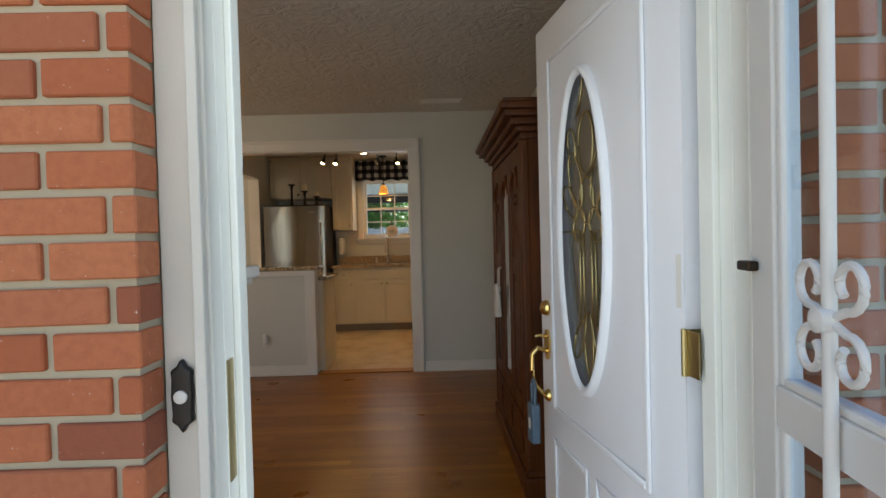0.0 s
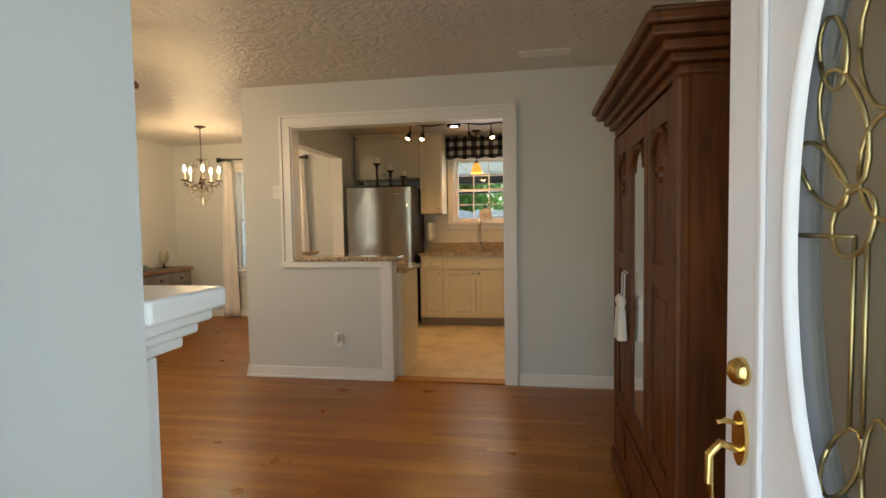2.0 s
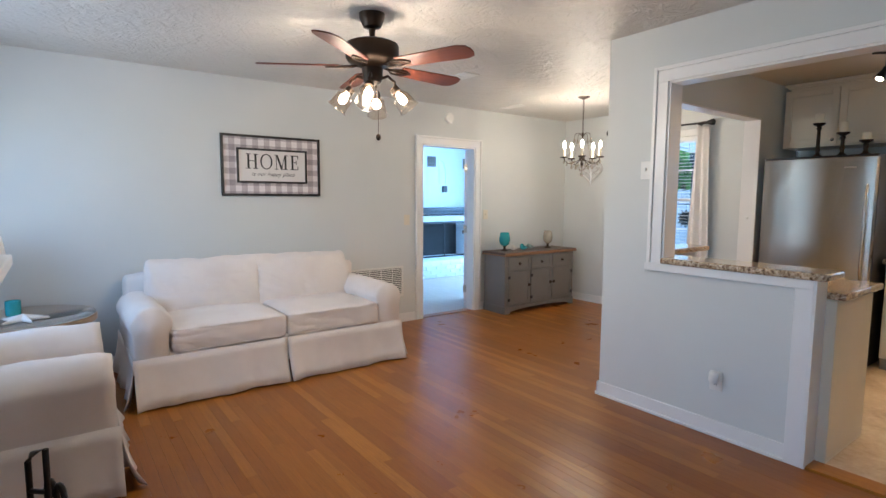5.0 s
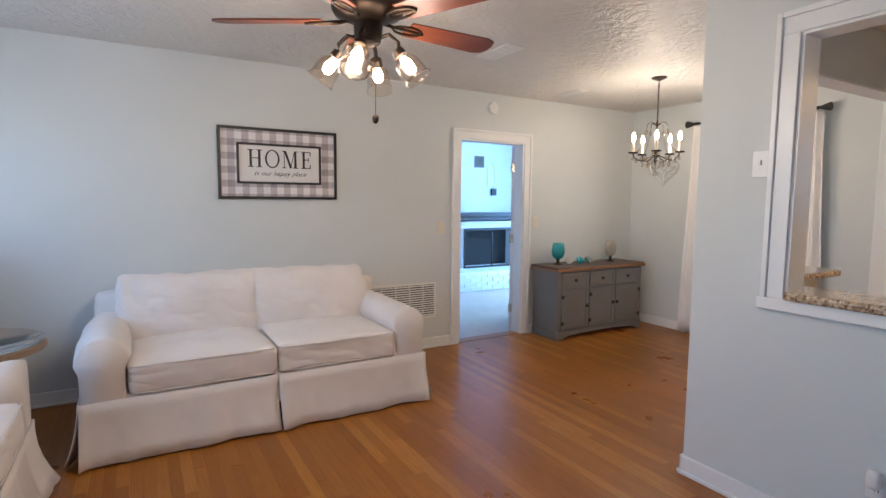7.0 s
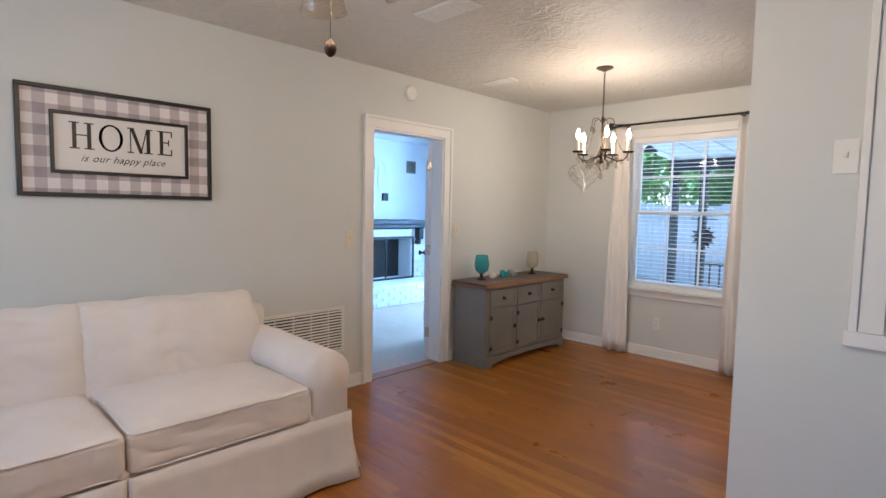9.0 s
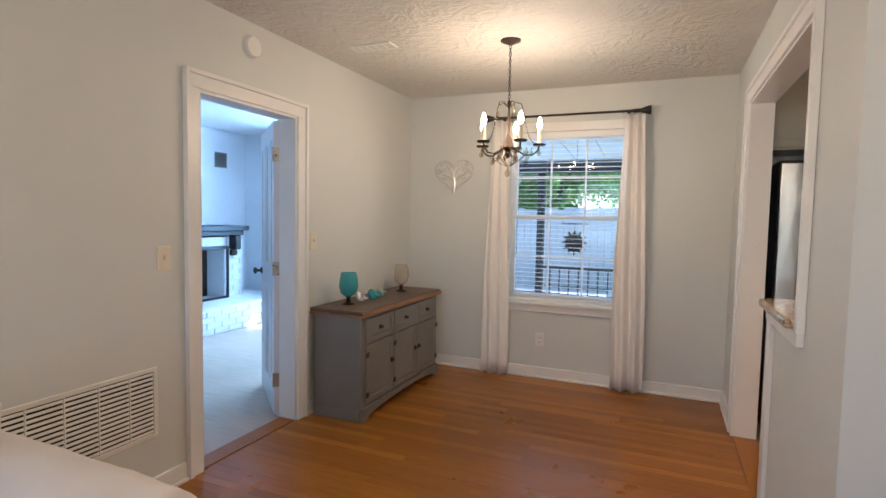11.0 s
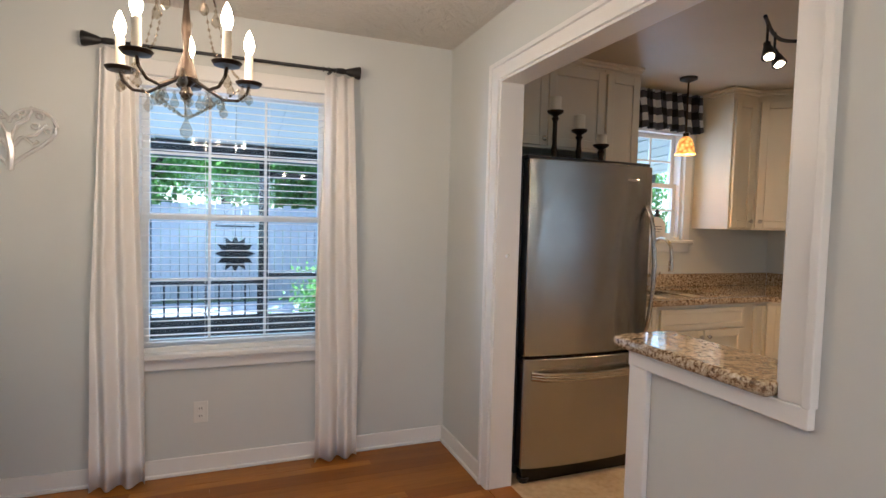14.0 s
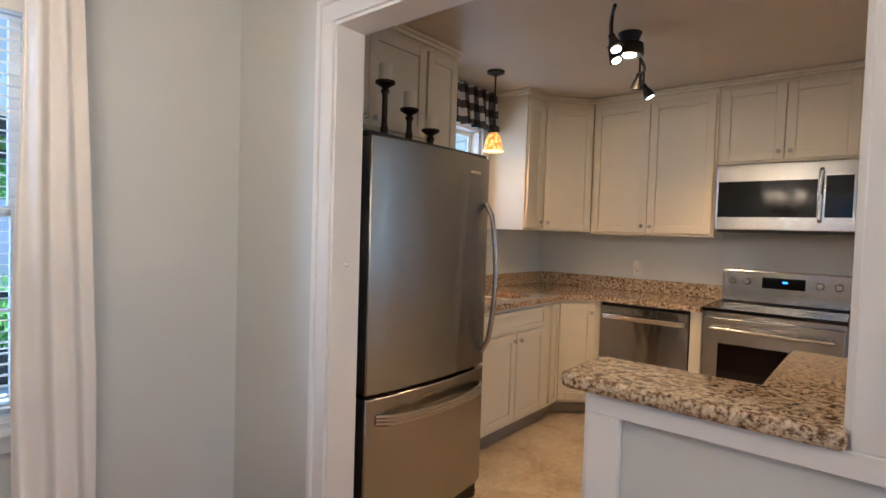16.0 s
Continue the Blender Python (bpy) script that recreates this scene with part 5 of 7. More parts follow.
def countertop():
    c = base("countertop", "speckled brown granite worktop with a low upstand", "countertop")
    bm = bmesh.new()
    sx0, sx1, sy0, sy1 = -1.12, -0.46, 7.47, 7.86
    for q in ((-1.52, sx0, 7.365, 7.995), (sx1, -0.21, 7.365, 7.995), (sx0, sx1, 7.365, sy0), (sx0, sx1, sy1, 7.995)):
        box(bm, q[0], q[1], q[2], q[3], 0.876, 0.914)
    prism(bm, [(-0.21, 7.365), (-0.035, 7.19), (-0.035, 6.47), (0.575, 6.47), (0.575, 7.995), (-0.21, 7.995)], "z", 0.876, 0.914)
    box(bm, -0.035, 0.575, 5.23, 5.70, 0.876, 0.914)
    bmesh.ops.remove_doubles(bm, verts=bm.verts[:], dist=0.0005)
    finish("slab", bm, GRANITE, c)
    for q in ((-1.52, 0.55, 7.97, 7.997), (0.55, 0.577, 6.47, 7.97), (0.55, 0.577, 5.23, 5.70)):
        make("upstand", GRANITE, [(*q, 0.915, 1.018)], c, 0.003)
    k = base("sink", "stainless steel double bowl kitchen sink", "sink", (-0.79, 7.665, 0.905))
    bm = bmesh.new()
    for x0, x1 in ((-0.345, -0.01), (0.01, 0.345)):
        for q in ((x0, x0 + 0.012, -0.2, 0.2, -0.17, 0.0), (x1 - 0.012, x1, -0.2, 0.2, -0.17, 0.0), (x0 + 0.012, x1 - 0.012, -0.2, -0.188, -0.17, 0.0), (x0 + 0.012, x1 - 0.012, 0.188, 0.2, -0.17, 0.0), (x0, x1, -0.2, 0.2, -0.18, -0.17)):
            box(bm, *q)
    finish("bowl", bm, STEELH, k)
    f = base("kitchen_faucet", "tall brushed nickel gooseneck kitchen tap", "tap", (-0.79, 7.91, 0.914))
    bm = bmesh.new()
    lathe(bm, [(0.03, 0), (0.028, 0.02), (0.018, 0.05), (0.016, 0.09)], 16)
    tube(bm, [(0, 0, 0.08), (0, 0, 0.29)] + [(0, -0.10 + 0.10 * math.cos(a), 0.29 + 0.10 * math.sin(a)) for a in (i * math.pi / 9 for i in range(1, 9))] + [(0, -0.2, 0.25), (0, -0.2, 0.20)], 0.013, 10)
    lathe(bm, [(0.017, 0.23), (0.02, 0.19), (0.02, 0.15)], 14, (0, -0.2, 0))
    tube(bm, [(0.02, 0, 0.07), (0.06, -0.01, 0.10), (0.085, -0.01, 0.13)], 0.008, 8)
    finish("spout", bm, NICKEL, f, smooth=True)
    bm = bmesh.new()
    lathe(bm, [(0.02, 0), (0.014, 0.02), (0.011, 0.07), (0.016, 0.075), (0.004, 0.085)], 12, (-0.17, 0, 0))
    tube(bm, [(-0.17, 0, 0.075), (-0.17, -0.05, 0.08)], 0.006, 8)
    finish("soap_pump", bm, NICKEL, f, smooth=True)


def wall_cabinets():
    top = 2.385
    def crown(c, pts):
        bm = bmesh.new()
        for o, z0, z1 in ((0.0, top, 2.40), (0.02, 2.40, 2.418), (0.04, 2.418, 2.436)):
            for (x0, x1, y0, y1) in pts:
                box(bm, x0 - o, x1, y0 - o, y1, z0, z1)
        finish("crown", bm, CAB, c, 0.004)
    c = base("fridge_wall_cabinet", "cream wall cabinet over the refrigerator", "cabinet")
    make("body", CAB, [(-2.39, -1.53, 7.60, 7.995, 1.86, top)], c, 0.002)
    shaker(c, "door", pose(-2.38, 7.60, 1.875), 0.42, 0.495, (0.39, 0.04))
    shaker(c, "door", pose(-1.955, 7.60, 1.875), 0.42, 0.495, (0.03, 0.04))
    crown(c, [(-2.35, -1.53, 7.60, 7.995)])
    c = base("narrow_wall_cabinet", "narrow cream wall cabinet beside the window", "cabinet")
    make("body", CAB, [(-1.527, -1.24, 7.60, 7.995, 1.40, top)], c, 0.002)
    shaker(c, "door", pose(-1.515, 7.60, 1.415), 0.262, 0.955, (0.23, 0.05))
    crown(c, [(-1.527, -1.24, 7.60, 7.995)])
    c = base("corner_wall_cabinets", "cream corner wall cabinets with an angled door", "cabinet")
    bm = bmesh.new()
    prism(bm, [(-0.31, 7.66), (-0.06, 7.66), (0.25, 7.38), (0.575, 7.38), (0.575, 7.995), (-0.31, 7.995)], "z", 1.385, top)
    finish("body", bm, CAB, c, 0.002)
    shaker(c, "door", pose(-0.295, 7.66, 1.40), 0.215, 0.955, (0.185, 0.05))
    shaker(c, "door", pose(-0.045, 7.646, 1.40, 0, 0, -42.1), 0.385, 0.955, (0.03, 0.05))
    bm = bmesh.new()
    for o, z0, z1 in ((0.0, top, 2.40), (0.02, 2.40, 2.418), (0.04, 2.418, 2.436)):
        prism(bm, [(-0.31 - o, 7.66 - o), (-0.06 - o * 0.5, 7.66 - o), (0.25 - o, 7.38 - o * 0.5), (0.575, 7.38), (0.575, 7.995), (-0.31 - o, 7.995)], "z", z0, z1)
    finish("crown", bm, CAB, c, 0.004)
    c = base("double_wall_cabinet", "cream double-door wall cabinet over the dishwasher", "cabinet")
    make("body", CAB, [(0.25, 0.575, 6.475, 7.377, 1.37, top)], c, 0.002)
    shaker(c, "door", pose(0.25, 7.365, 1.39, 0, 0, R90), 0.43, 0.965, (0.40, 0.05))
    shaker(c, "door", pose(0.25, 6.93, 1.39, 0, 0, R90), 0.44, 0.965, (0.03, 0.05))
    crown(c, [(0.25, 0.575, 6.475, 7.377)])
    c = base("microwave_wall_cabinet", "cream double-door wall cabinet over the microwave", "cabinet")
    make("body", CAB, [(0.25, 0.575, 5.69, 6.473, 1.87, top)], c, 0.002)
    shaker(c, "door", pose(0.25, 6.455, 1.885, 0, 0, R90), 0.37, 0.485, (0.34, 0.05))
    shaker(c, "door", pose(0.25, 6.08, 1.885, 0, 0, R90), 0.37, 0.485, (0.03, 0.05))
    crown(c, [(0.25, 0.575, 5.69, 6.473)])
    c = base("end_wall_cabinet", "cream wall cabinet at the end of the run", "cabinet")
    make("body", CAB, [(0.25, 0.575, 5.235, 5.688, 1.37, top)], c, 0.002)
    shaker(c, "door", pose(0.25, 5.675, 1.39, 0, 0, R90), 0.42, 0.965, (0.03, 0.05))
    crown(c, [(0.25, 0.575, 5.235, 5.688)])


def fridge():
    f = base("refrigerator", "stainless steel bottom-freezer refrigerator with black sides", "refrigerator", (-2.345, 7.12, 0))
    make("body", BLACK, [(0.0, 0.80, 0.07, 0.78, 0.03, 1.735)], f, 0.006)
    def door(name, z0, z1):
        bm = bmesh.new()
        n = 16
        front = [(0.80 * i / n, -0.035 * math.sin(math.pi * i / n) ** 0.6 if 0 < i < n else 0.0) for i in range(n + 1)]
        prism(bm, front + [(0.80, 0.06), (0.0, 0.06)], "z", z0, z1)
        o = finish(name, bm, STEEL, f, 0.006, True)
        return o
    d1 = door("upper_door", 0.69, 1.725)
    d2 = door("freezer_door", 0.085, 0.675)
    make("grille", BLACKG, [(0.02, 0.78, 0.01, 0.07, 0.0, 0.08)], f, 0.004)
    make("gasket", BLACKG, [(0.004, 0.796, 0.05, 0.072, 0.085, 1.72)], f)
    bm = bmesh.new()
    pts = [(0.755, -0.02, 0.76)] + [(0.755 + 0.012 * math.sin(math.pi * t), -0.035 - 0.045 * math.sin(math.pi * t) ** 0.7, 0.76 + 0.74 * t) for t in (i / 12 for i in range(1, 12))] + [(0.755, -0.02, 1.5)]
    tube(bm, pts, 0.013, 10)
    finish("door_handle", bm, STEELH, d1, smooth=True)
    bm = bmesh.new()
    pts = [(0.05, -0.012, 0.585)] + [(0.05 + 0.70 * t, -0.03 - 0.06 * math.sin(math.pi * t) ** 0.6, 0.585) for t in (i / 14 for i in range(1, 14))] + [(0.75, -0.012, 0.585)]
    for dz in (-0.014, 0.0, 0.014):
        tube(bm, [(p[0], p[1], p[2] + dz) for p in pts], 0.011, 8)
    finish("freezer_handle", bm, STEELH, d2, smooth=True)
    make("badge", NICKEL, [(0.60, 0.68, -0.036, -0.030, 1.635, 1.648)], f, 0.002)
    make("hinge_cap", BLACK, [(0.0, 0.80, 0.02, 0.3, 1.725, 1.745)], f, 0.004)
    bm = bmesh.new()
    lathe(bm, [(0.025, 0), (0.03, 0.03)], 12, (0.76, 0.03, 0))
    lathe(bm, [(0.025, 0), (0.03, 0.03)], 12, (0.04, 0.03, 0))
    finish("foot", bm, BLACK, f)


def candlestick(m, h, wax):
    c = base("candlestick", "turned dark bronze candlestick with a cream candle", "candlestick", group="candlesticks on the refrigerator")
    c.matrix_world = m
    bm = bmesh.new()
    lathe(bm, [(0.045, 0), (0.045, 0.012), (0.02, 0.03), (0.014, 0.05), (0.02, 0.075), (0.014, 0.1), (0.013, h - 0.06), (0.022, h - 0.045), (0.014, h - 0.03), (0.046, h - 0.01), (0.048, h)], 16)
    finish("stick", bm, BRONZE, c, smooth=True)
    bm = bmesh.new()
    lathe(bm, [(0.032, h), (0.032, h + wax - 0.004), (0.028, h + wax)], 18)
    finish("candle", bm, WAX, c, smooth=True)


def range_oven():
    r = base("range", "stainless steel electric range with a black glass cooktop", "range", (-0.045, 6.455, 0))
    W = -0.752
    make("body", STEEL, [(0.03, 0.60, W, 0, 0.08, 0.895)], r, 0.003)
    make("cooktop", BLACKG, [(-0.005, 0.53, W, 0, 0.896, 0.918)], r, 0.006)
    bm = bmesh.new()
    for x, y, rad in ((0.14, -0.19, 0.10), (0.14, -0.56, 0.085), (0.38, -0.19, 0.085), (0.38, -0.56, 0.10)):
        for k in range(28):
            a0, a1 = 2 * math.pi * k / 28, 2 * math.pi * (k + 1) / 28
            tube(bm, [(x + rad * math.cos(a0), y + rad * math.sin(a0), 0.9183), (x + rad * math.cos(a1), y + rad * math.sin(a1), 0.9183)], 0.0012, 4)
    finish("burner_ring", bm, GREY, r)
    d = make("oven_door", STEEL, [(0.0, 0.03, W + 0.01, -0.01, 0.22, 0.86)], r, 0.005)
    make("oven_window", BLACKG, [(-0.003, 0.0, W + 0.10, -0.10, 0.34, 0.70)], d, 0.004)
    bm = bmesh.new()
    tube(bm, [(0.0, -0.05, 0.79), (-0.045, -0.06, 0.795), (-0.05, W / 2, 0.795), (-0.045, W + 0.06, 0.795), (0.0, W + 0.05, 0.79)], 0.012, 10)
    finish("oven_handle", bm, STEELH, d, smooth=True)
    make("warming_drawer", STEEL, [(0.0, 0.03, W + 0.01, -0.01, 0.08, 0.21)], r, 0.004)
    b = make("back_panel", STEELH, [(0.53, 0.605, W, 0, 0.919, 1.15)], r, 0.01)
    make("display", BLACKG, [(0.5265, 0.53, -0.50, -0.25, 1.03, 1.105)], b)
    make("clock_glow", BLUEGLOW, [(0.5255, 0.5265, -0.40, -0.37, 1.07, 1.083)], b)
    for y in (-0.07, -0.16, -0.58, -0.68):
        bm = bmesh.new()
        lathe(bm, [(0.024, 0.53), (0.024, 0.512), (0.018, 0.502)], 16, (0, y, 1.07), "x")
        finish("control_knob", bm, STEELH, b, smooth=True)


BLUEGLOW = glow("clock_digits", (0.05, 0.25, 1.0), 0.8)


def microwave():
    m = base("microwave", "stainless steel over-the-range microwave with a dark window", "microwave", (0.185, 6.455, 1.425))
    W = -0.755
    make("case", STEEL, [(0.03, 0.385, W, 0, 0.0, 0.435)], m, 0.004)
    make("underside", BLACK, [(0.01, 0.38, W + 0.01, -0.01, -0.014, -0.001)], m)
    d = make("door", STEELH, [(0.0, 0.03, W, 0, 0.0, 0.435)], m, 0.006)
    make("window", BLACKG, [(-0.004, 0.0, -0.56, -0.012, 0.085, 0.32)], d, 0.006)
    make("control_panel", BLACKG, [(-0.004, 0.0, W + 0.02, -0.60, 0.085, 0.34)], d, 0.004)
    bm = bmesh.new()
    tube(bm, [(0.0, -0.578, 0.06), (-0.04, -0.578, 0.075), (-0.045, -0.578, 0.22), (-0.04, -0.578, 0.365), (0.0, -0.578, 0.38)], 0.012, 10)
    finish("handle", bm, STEELH, d, smooth=True)


def dishwasher():
    d = base("dishwasher", "stainless steel dishwasher with a bar handle", "dishwasher", (-0.005, 7.16, 0))
    make("body", BLACK, [(0.03, 0.57, -0.618, 0, 0.08, 0.872)], d)
    p = make("door", STEEL, [(0.0, 0.03, -0.615, -0.003, 0.11, 0.85)], d, 0.004)
    make("toe_panel", BLACK, [(0.04, 0.06, -0.615, 0, 0.0, 0.10)], d)
    bm = bmesh.new()
    for dz in (-0.01, 0.0, 0.01):
        tube(bm, [(0.0, -0.03, 0.775 + dz), (-0.03, -0.04, 0.775 + dz), (-0.045, -0.31, 0.775 + dz), (-0.03, -0.58, 0.775 + dz), (0.0, -0.59, 0.775 + dz)], 0.009, 8)
    finish("handle", bm, STEELH, p, smooth=True)


def sash_window(name, label, x0, x1, z0, z1, y0, y1, cols, rows, inside):
    """A double-hung window in a wall along x; the room is on the side of smaller y."""
    w = setting(base(name, label, "window"), label, "window")
    ym, zm = (y0 + y1) / 2, (z0 + z1) / 2
    t = 0.035
    make("frame", TRIM, [(x0, x0 + 0.02, y0 + 0.01, y1, z0, z1), (x1 - 0.02, x1, y0 + 0.01, y1, z0, z1), (x0 + 0.02, x1 - 0.02, y0 + 0.01, y1, z1 - 0.02, z1), (x0 + 0.02, x1 - 0.02, y0 + 0.01, y1, z0, z0 + 0.02)], w)
    for a, b, yy in ((z0 + 0.02, zm + t / 2, ym - 0.012), (zm - t / 2, z1 - 0.02, ym + 0.022)):
        xa, xb = x0 + 0.02, x1 - 0.02
        sh = [(xa, xa + t, yy, yy + 0.03, a, b), (xb - t, xb, yy, yy + 0.03, a, b), (xa + t, xb - t, yy, yy + 0.03, a, a + t), (xa + t, xb - t, yy, yy + 0.03, b - t, b)]
        s = make("sash", TRIM, sh, w, 0.003)
        bm = bmesh.new()
        for i in range(1, cols):
            x = xa + t + (xb - xa - 2 * t) * i / cols
            box(bm, x - 0.007, x + 0.007, yy + 0.006, yy + 0.022, a + t, b - t)
        for i in range(1, rows):
            z = a + t + (b - a - 2 * t) * i / rows
            box(bm, xa + t, xb - t, yy + 0.0065, yy + 0.0215, z - 0.007, z + 0.007)
        finish("muntin", bm, TRIM, s)
        g = make("pane", PANE, [(xa + t, xb - t, yy + 0.012, yy + 0.015, a + t, b - t)], s)
        g.visible_shadow = False
    c = 0.075
    make("casing", TRIM, [(x0 - c, x0, y0 - 0.02, y0, z0, z1 + c), (x1, x1 + c, y0 - 0.02, y0, z0, z1 + c), (x0, x1, y0 - 0.02, y0, z1, z1 + c)], w, 0.004)
    make("stool", TRIM, [(x0 - c - 0.02, x1 + c + 0.02, y0 - 0.05, y0 + 0.02, z0 - 0.03, z0 - 0.001)], w, 0.006)
    make("apron", TRIM, [(x0 - c, x1 + c, y0 - 0.018, y0, z0 - 0.095, z0 - 0.03)], w, 0.006)


def cloth(bm, line, z0, z1, amp=0.012, rows=14, seed=0, pinch=0.0):
    """A hanging cloth along a plan line with soft vertical folds."""
    grid = []
    for j in range(rows + 1):
        t = j / rows
        row = []
        for i, (x, y) in enumerate(line):
            wv = noise.noise(Vector((i * 0.21, seed, t * 0.8))) * amp
            row.append(bm.verts.new((x + wv * 0.5, y + wv, z1 + (z0 - z1) * t)))
        grid.append(row)
    for a, b in zip(grid, grid[1:]):
        for i in range(len(line) - 1):
            bm.faces.new((a[i], a[i + 1], b[i + 1], b[i]))


def thick(ob, t=0.003):
    m = ob.modifiers.new("thick", "SOLIDIFY")
    m.thickness = t
    return ob


def valance():
    v = base("valance", "black and white buffalo check gathered window valance", "valance", (-0.81, 7.95, 0))
    bm = bmesh.new()
    line = [(-0.47 + 0.94 * i / 120, -0.02 + 0.022 * math.sin(i * 0.95) + 0.008 * math.sin(i * 0.37)) for i in range(121)]
    cloth(bm, line, 2.13, 2.425, 0.02, 12, 3)
    for q in bm.verts:
        k = (2.425 - q.co.z) / 0.295
        q.co.y -= 0.03 * k + 0.022 * k * math.sin(q.co.x * 34)
        q.co.z -= 0.012 * k * math.sin(q.co.x * 34 + 1.0) + 0.01 * k * noise.noise(Vector((q.co.x * 6, 1, 2)))
    thick(finish("cloth", bm, BUFFALO, v, smooth="all"))
    bm = bmesh.new()
    tube(bm, [(-0.48, -0.005, 2.40), (0.48, -0.005, 2.40)], 0.008, 8)
    finish("rod", bm, BRONZE, v, smooth=True)


def pendant():
    p = base("pendant_lamp", "amber mosaic glass pendant lamp over the sink", "pendant lamp", (-0.80, 7.62, 2.44))
    bm = bmesh.new()
    lathe(bm, [(0.06, 0), (0.058, -0.015), (0.02, -0.03), (0.006, -0.035), (0.006, -0.38), (0.018, -0.385), (0.022, -0.42)], 20)
    finish("stem", bm, BRONZE, p, smooth=True)
    bm = bmesh.new()
    lathe(bm, [(0.022, -0.41), (0.042, -0.43), (0.055, -0.47), (0.062, -0.51), (0.072, -0.535), (0.069, -0.535), (0.058, -0.51), (0.05, -0.47), (0.038, -0.435), (0.02, -0.415)], 24)
    finish("shade", bm, AMBER, p, smooth="all")
    lamp("pendant_light", "POINT", pose(-0.80, 7.62, 1.90), 1.2, KITCHEN_WARM, size=0.03)


def track_light():
    t = base("track_light", "black wavy ceiling track light with small spot heads", "track light", (-0.945, 6.66, 2.44), 14)
    bm = bmesh.new()
    lathe(bm, [(0.062, 0), (0.05, -0.03), (0.045, -0.045), (0.07, -0.06), (0.075, -0.115), (0.066, -0.12), (0.06, -0.09)], 24)
    finish("canopy", bm, BLACK, t, smooth=True)
    bm = bmesh.new()
    pts = [(-0.55 + 1.1 * i / 30, 0.05 * math.sin(i / 30 * 2 * math.pi), -0.085 + 0.015 * math.cos(i / 30 * 4 * math.pi)) for i in range(31)]
    tube(bm, pts, 0.009, 8)
    finish("rail", bm, BLACK, t, smooth=True)
    bm = bmesh.new()
    lathe(bm, [(0.036, -0.112), (0.034, -0.118)], 20)
    finish("lens", bm, BULB, t)
    lamp("track_lens_light", "SPOT", look((-0.945, 6.66, 2.31), (-0.945, 6.6, 0)), 10, KITCHEN_WARM, size=0.04, spot=130)
    for x, aim, lit in ((-0.47, (-0.9, -0.8), True), (-0.33, (-0.5, -1.0), True), (0.16, (0.5, 0.5), False), (0.40, (0.2, -1.2), True)):
        y = 0.05 * math.sin((x + 0.55) / 1.1 * 2 * math.pi)
        d = Vector((aim[0] * 0.45, aim[1] * 0.45, -1)).normalized()
        a = Vector((x, y, -0.17))
        bm = bmesh.new()
        tube(bm, [(x, y, -0.08), (x, y, -0.165)], 0.006, 8)
        tube(bm, [a, a + d * 0.035], 0.016, 10)
        tube(bm, [a + d * 0.03, a + d * 0.085], 0.02, 14, 0.034)
        finish("spot_head", bm, BLACK, t, smooth=True)
        bm = bmesh.new()
        tube(bm, [a + d * 0.0852, a + d * 0.088], 0.021, 14)
        finish("spot_lens", bm, BULB if lit else BLACKG, t)
        if lit:
            p = t.matrix_world @ (a + d * 0.095)
            lamp("spot_light", "SPOT", look(p, p + t.matrix_world.to_3x3() @ d), 4.4, KITCHEN_WARM, size=0.03, spot=115)


def kitchen_bits():
    s = base("window_sign", "round white sign propped on the window sill", "ornament", (-0.72, 7.945, 1.29))
    bm = bmesh.new()
    lathe(bm, [(0.085, -0.006), (0.088, 0.0), (0.085, 0.006)], 28, (0, 0, 0.09), "y")
    finish("disc", bm, SIGNW, s, smooth=True)
    make("mark", GREY, [(-0.045, 0.045, -0.0075, -0.0065, 0.10, 0.106), (-0.05, 0.05, -0.0075, -0.0065, 0.08, 0.086), (-0.03, 0.03, -0.0075, -0.0065, 0.06, 0.066)], s)
    bm = bmesh.new()
    lathe(bm, [(0.02, 0.178), (0.025, 0.19), (0.01, 0.21), (0.016, 0.22), (0.005, 0.24)], 12)
    finish("finial", bm, BLACK, s, smooth=True)
    d = base("soap_dispenser", "white wall-hung dispenser beside the refrigerator", "dispenser", (-1.44, 7.72, 1.09))
    bm = bmesh.new()
    pillow(bm, (0, 0, 0.08), (0.075, 0.07, 0.24), 0.03, 0.0, 2, 6, 0.0)
    finish("case", bm, PLASTIC, d, smooth="all")
    make("bracket", PLASTIC, [(-0.02, 0.02, 0.0, 0.27, -0.02, 0.20)], d, 0.004)
    night_light("night_light", pose(0.575, 7.10, 1.11, 0, 0, -90))
    plate("wall_outlet", "white outlet above the granite upstand", pose(0.58, 7.10, 1.10, 0, 0, -90), outlet=True, mat=PLASTIC)


base_cabinets()
countertop()
wall_cabinets()
fridge()
for _x, _y, _h, _w in ((-2.034, 7.383, 0.297, 0.08), (-1.86, 7.39, 0.205, 0.085), (-1.70, 7.39, 0.13, 0.06)):
    candlestick(pose(_x, _y, 1.745), _h, _w)
range_oven()
microwave()
dishwasher()
sash_window("window_kitchen", "white double-hung kitchen window with small panes", -1.15, -0.42, 1.29, 2.15, 8.0, 8.12, 3, 2, -1)
valance()
pendant()
track_light()
kitchen_bits()
_b = base("jamb_catch", "small round white catch on the opening's jamb", "catch", (-2.46, 7.118, 1.22))
_g = bmesh.new()
lathe(_g, [(0.011, 0.0), (0.011, -0.005), (0.006, -0.009), (0.005, -0.012)], 14, (0, 0, 0), "y")
finish("button", _g, PLASTIC, _b, smooth=True)


# ---- dining room ----
sash_window("window_dining", "white double-hung dining window", -4.23, -3.255, 0.665, 2.085, 7.8, 7.94, 3, 2, -1)


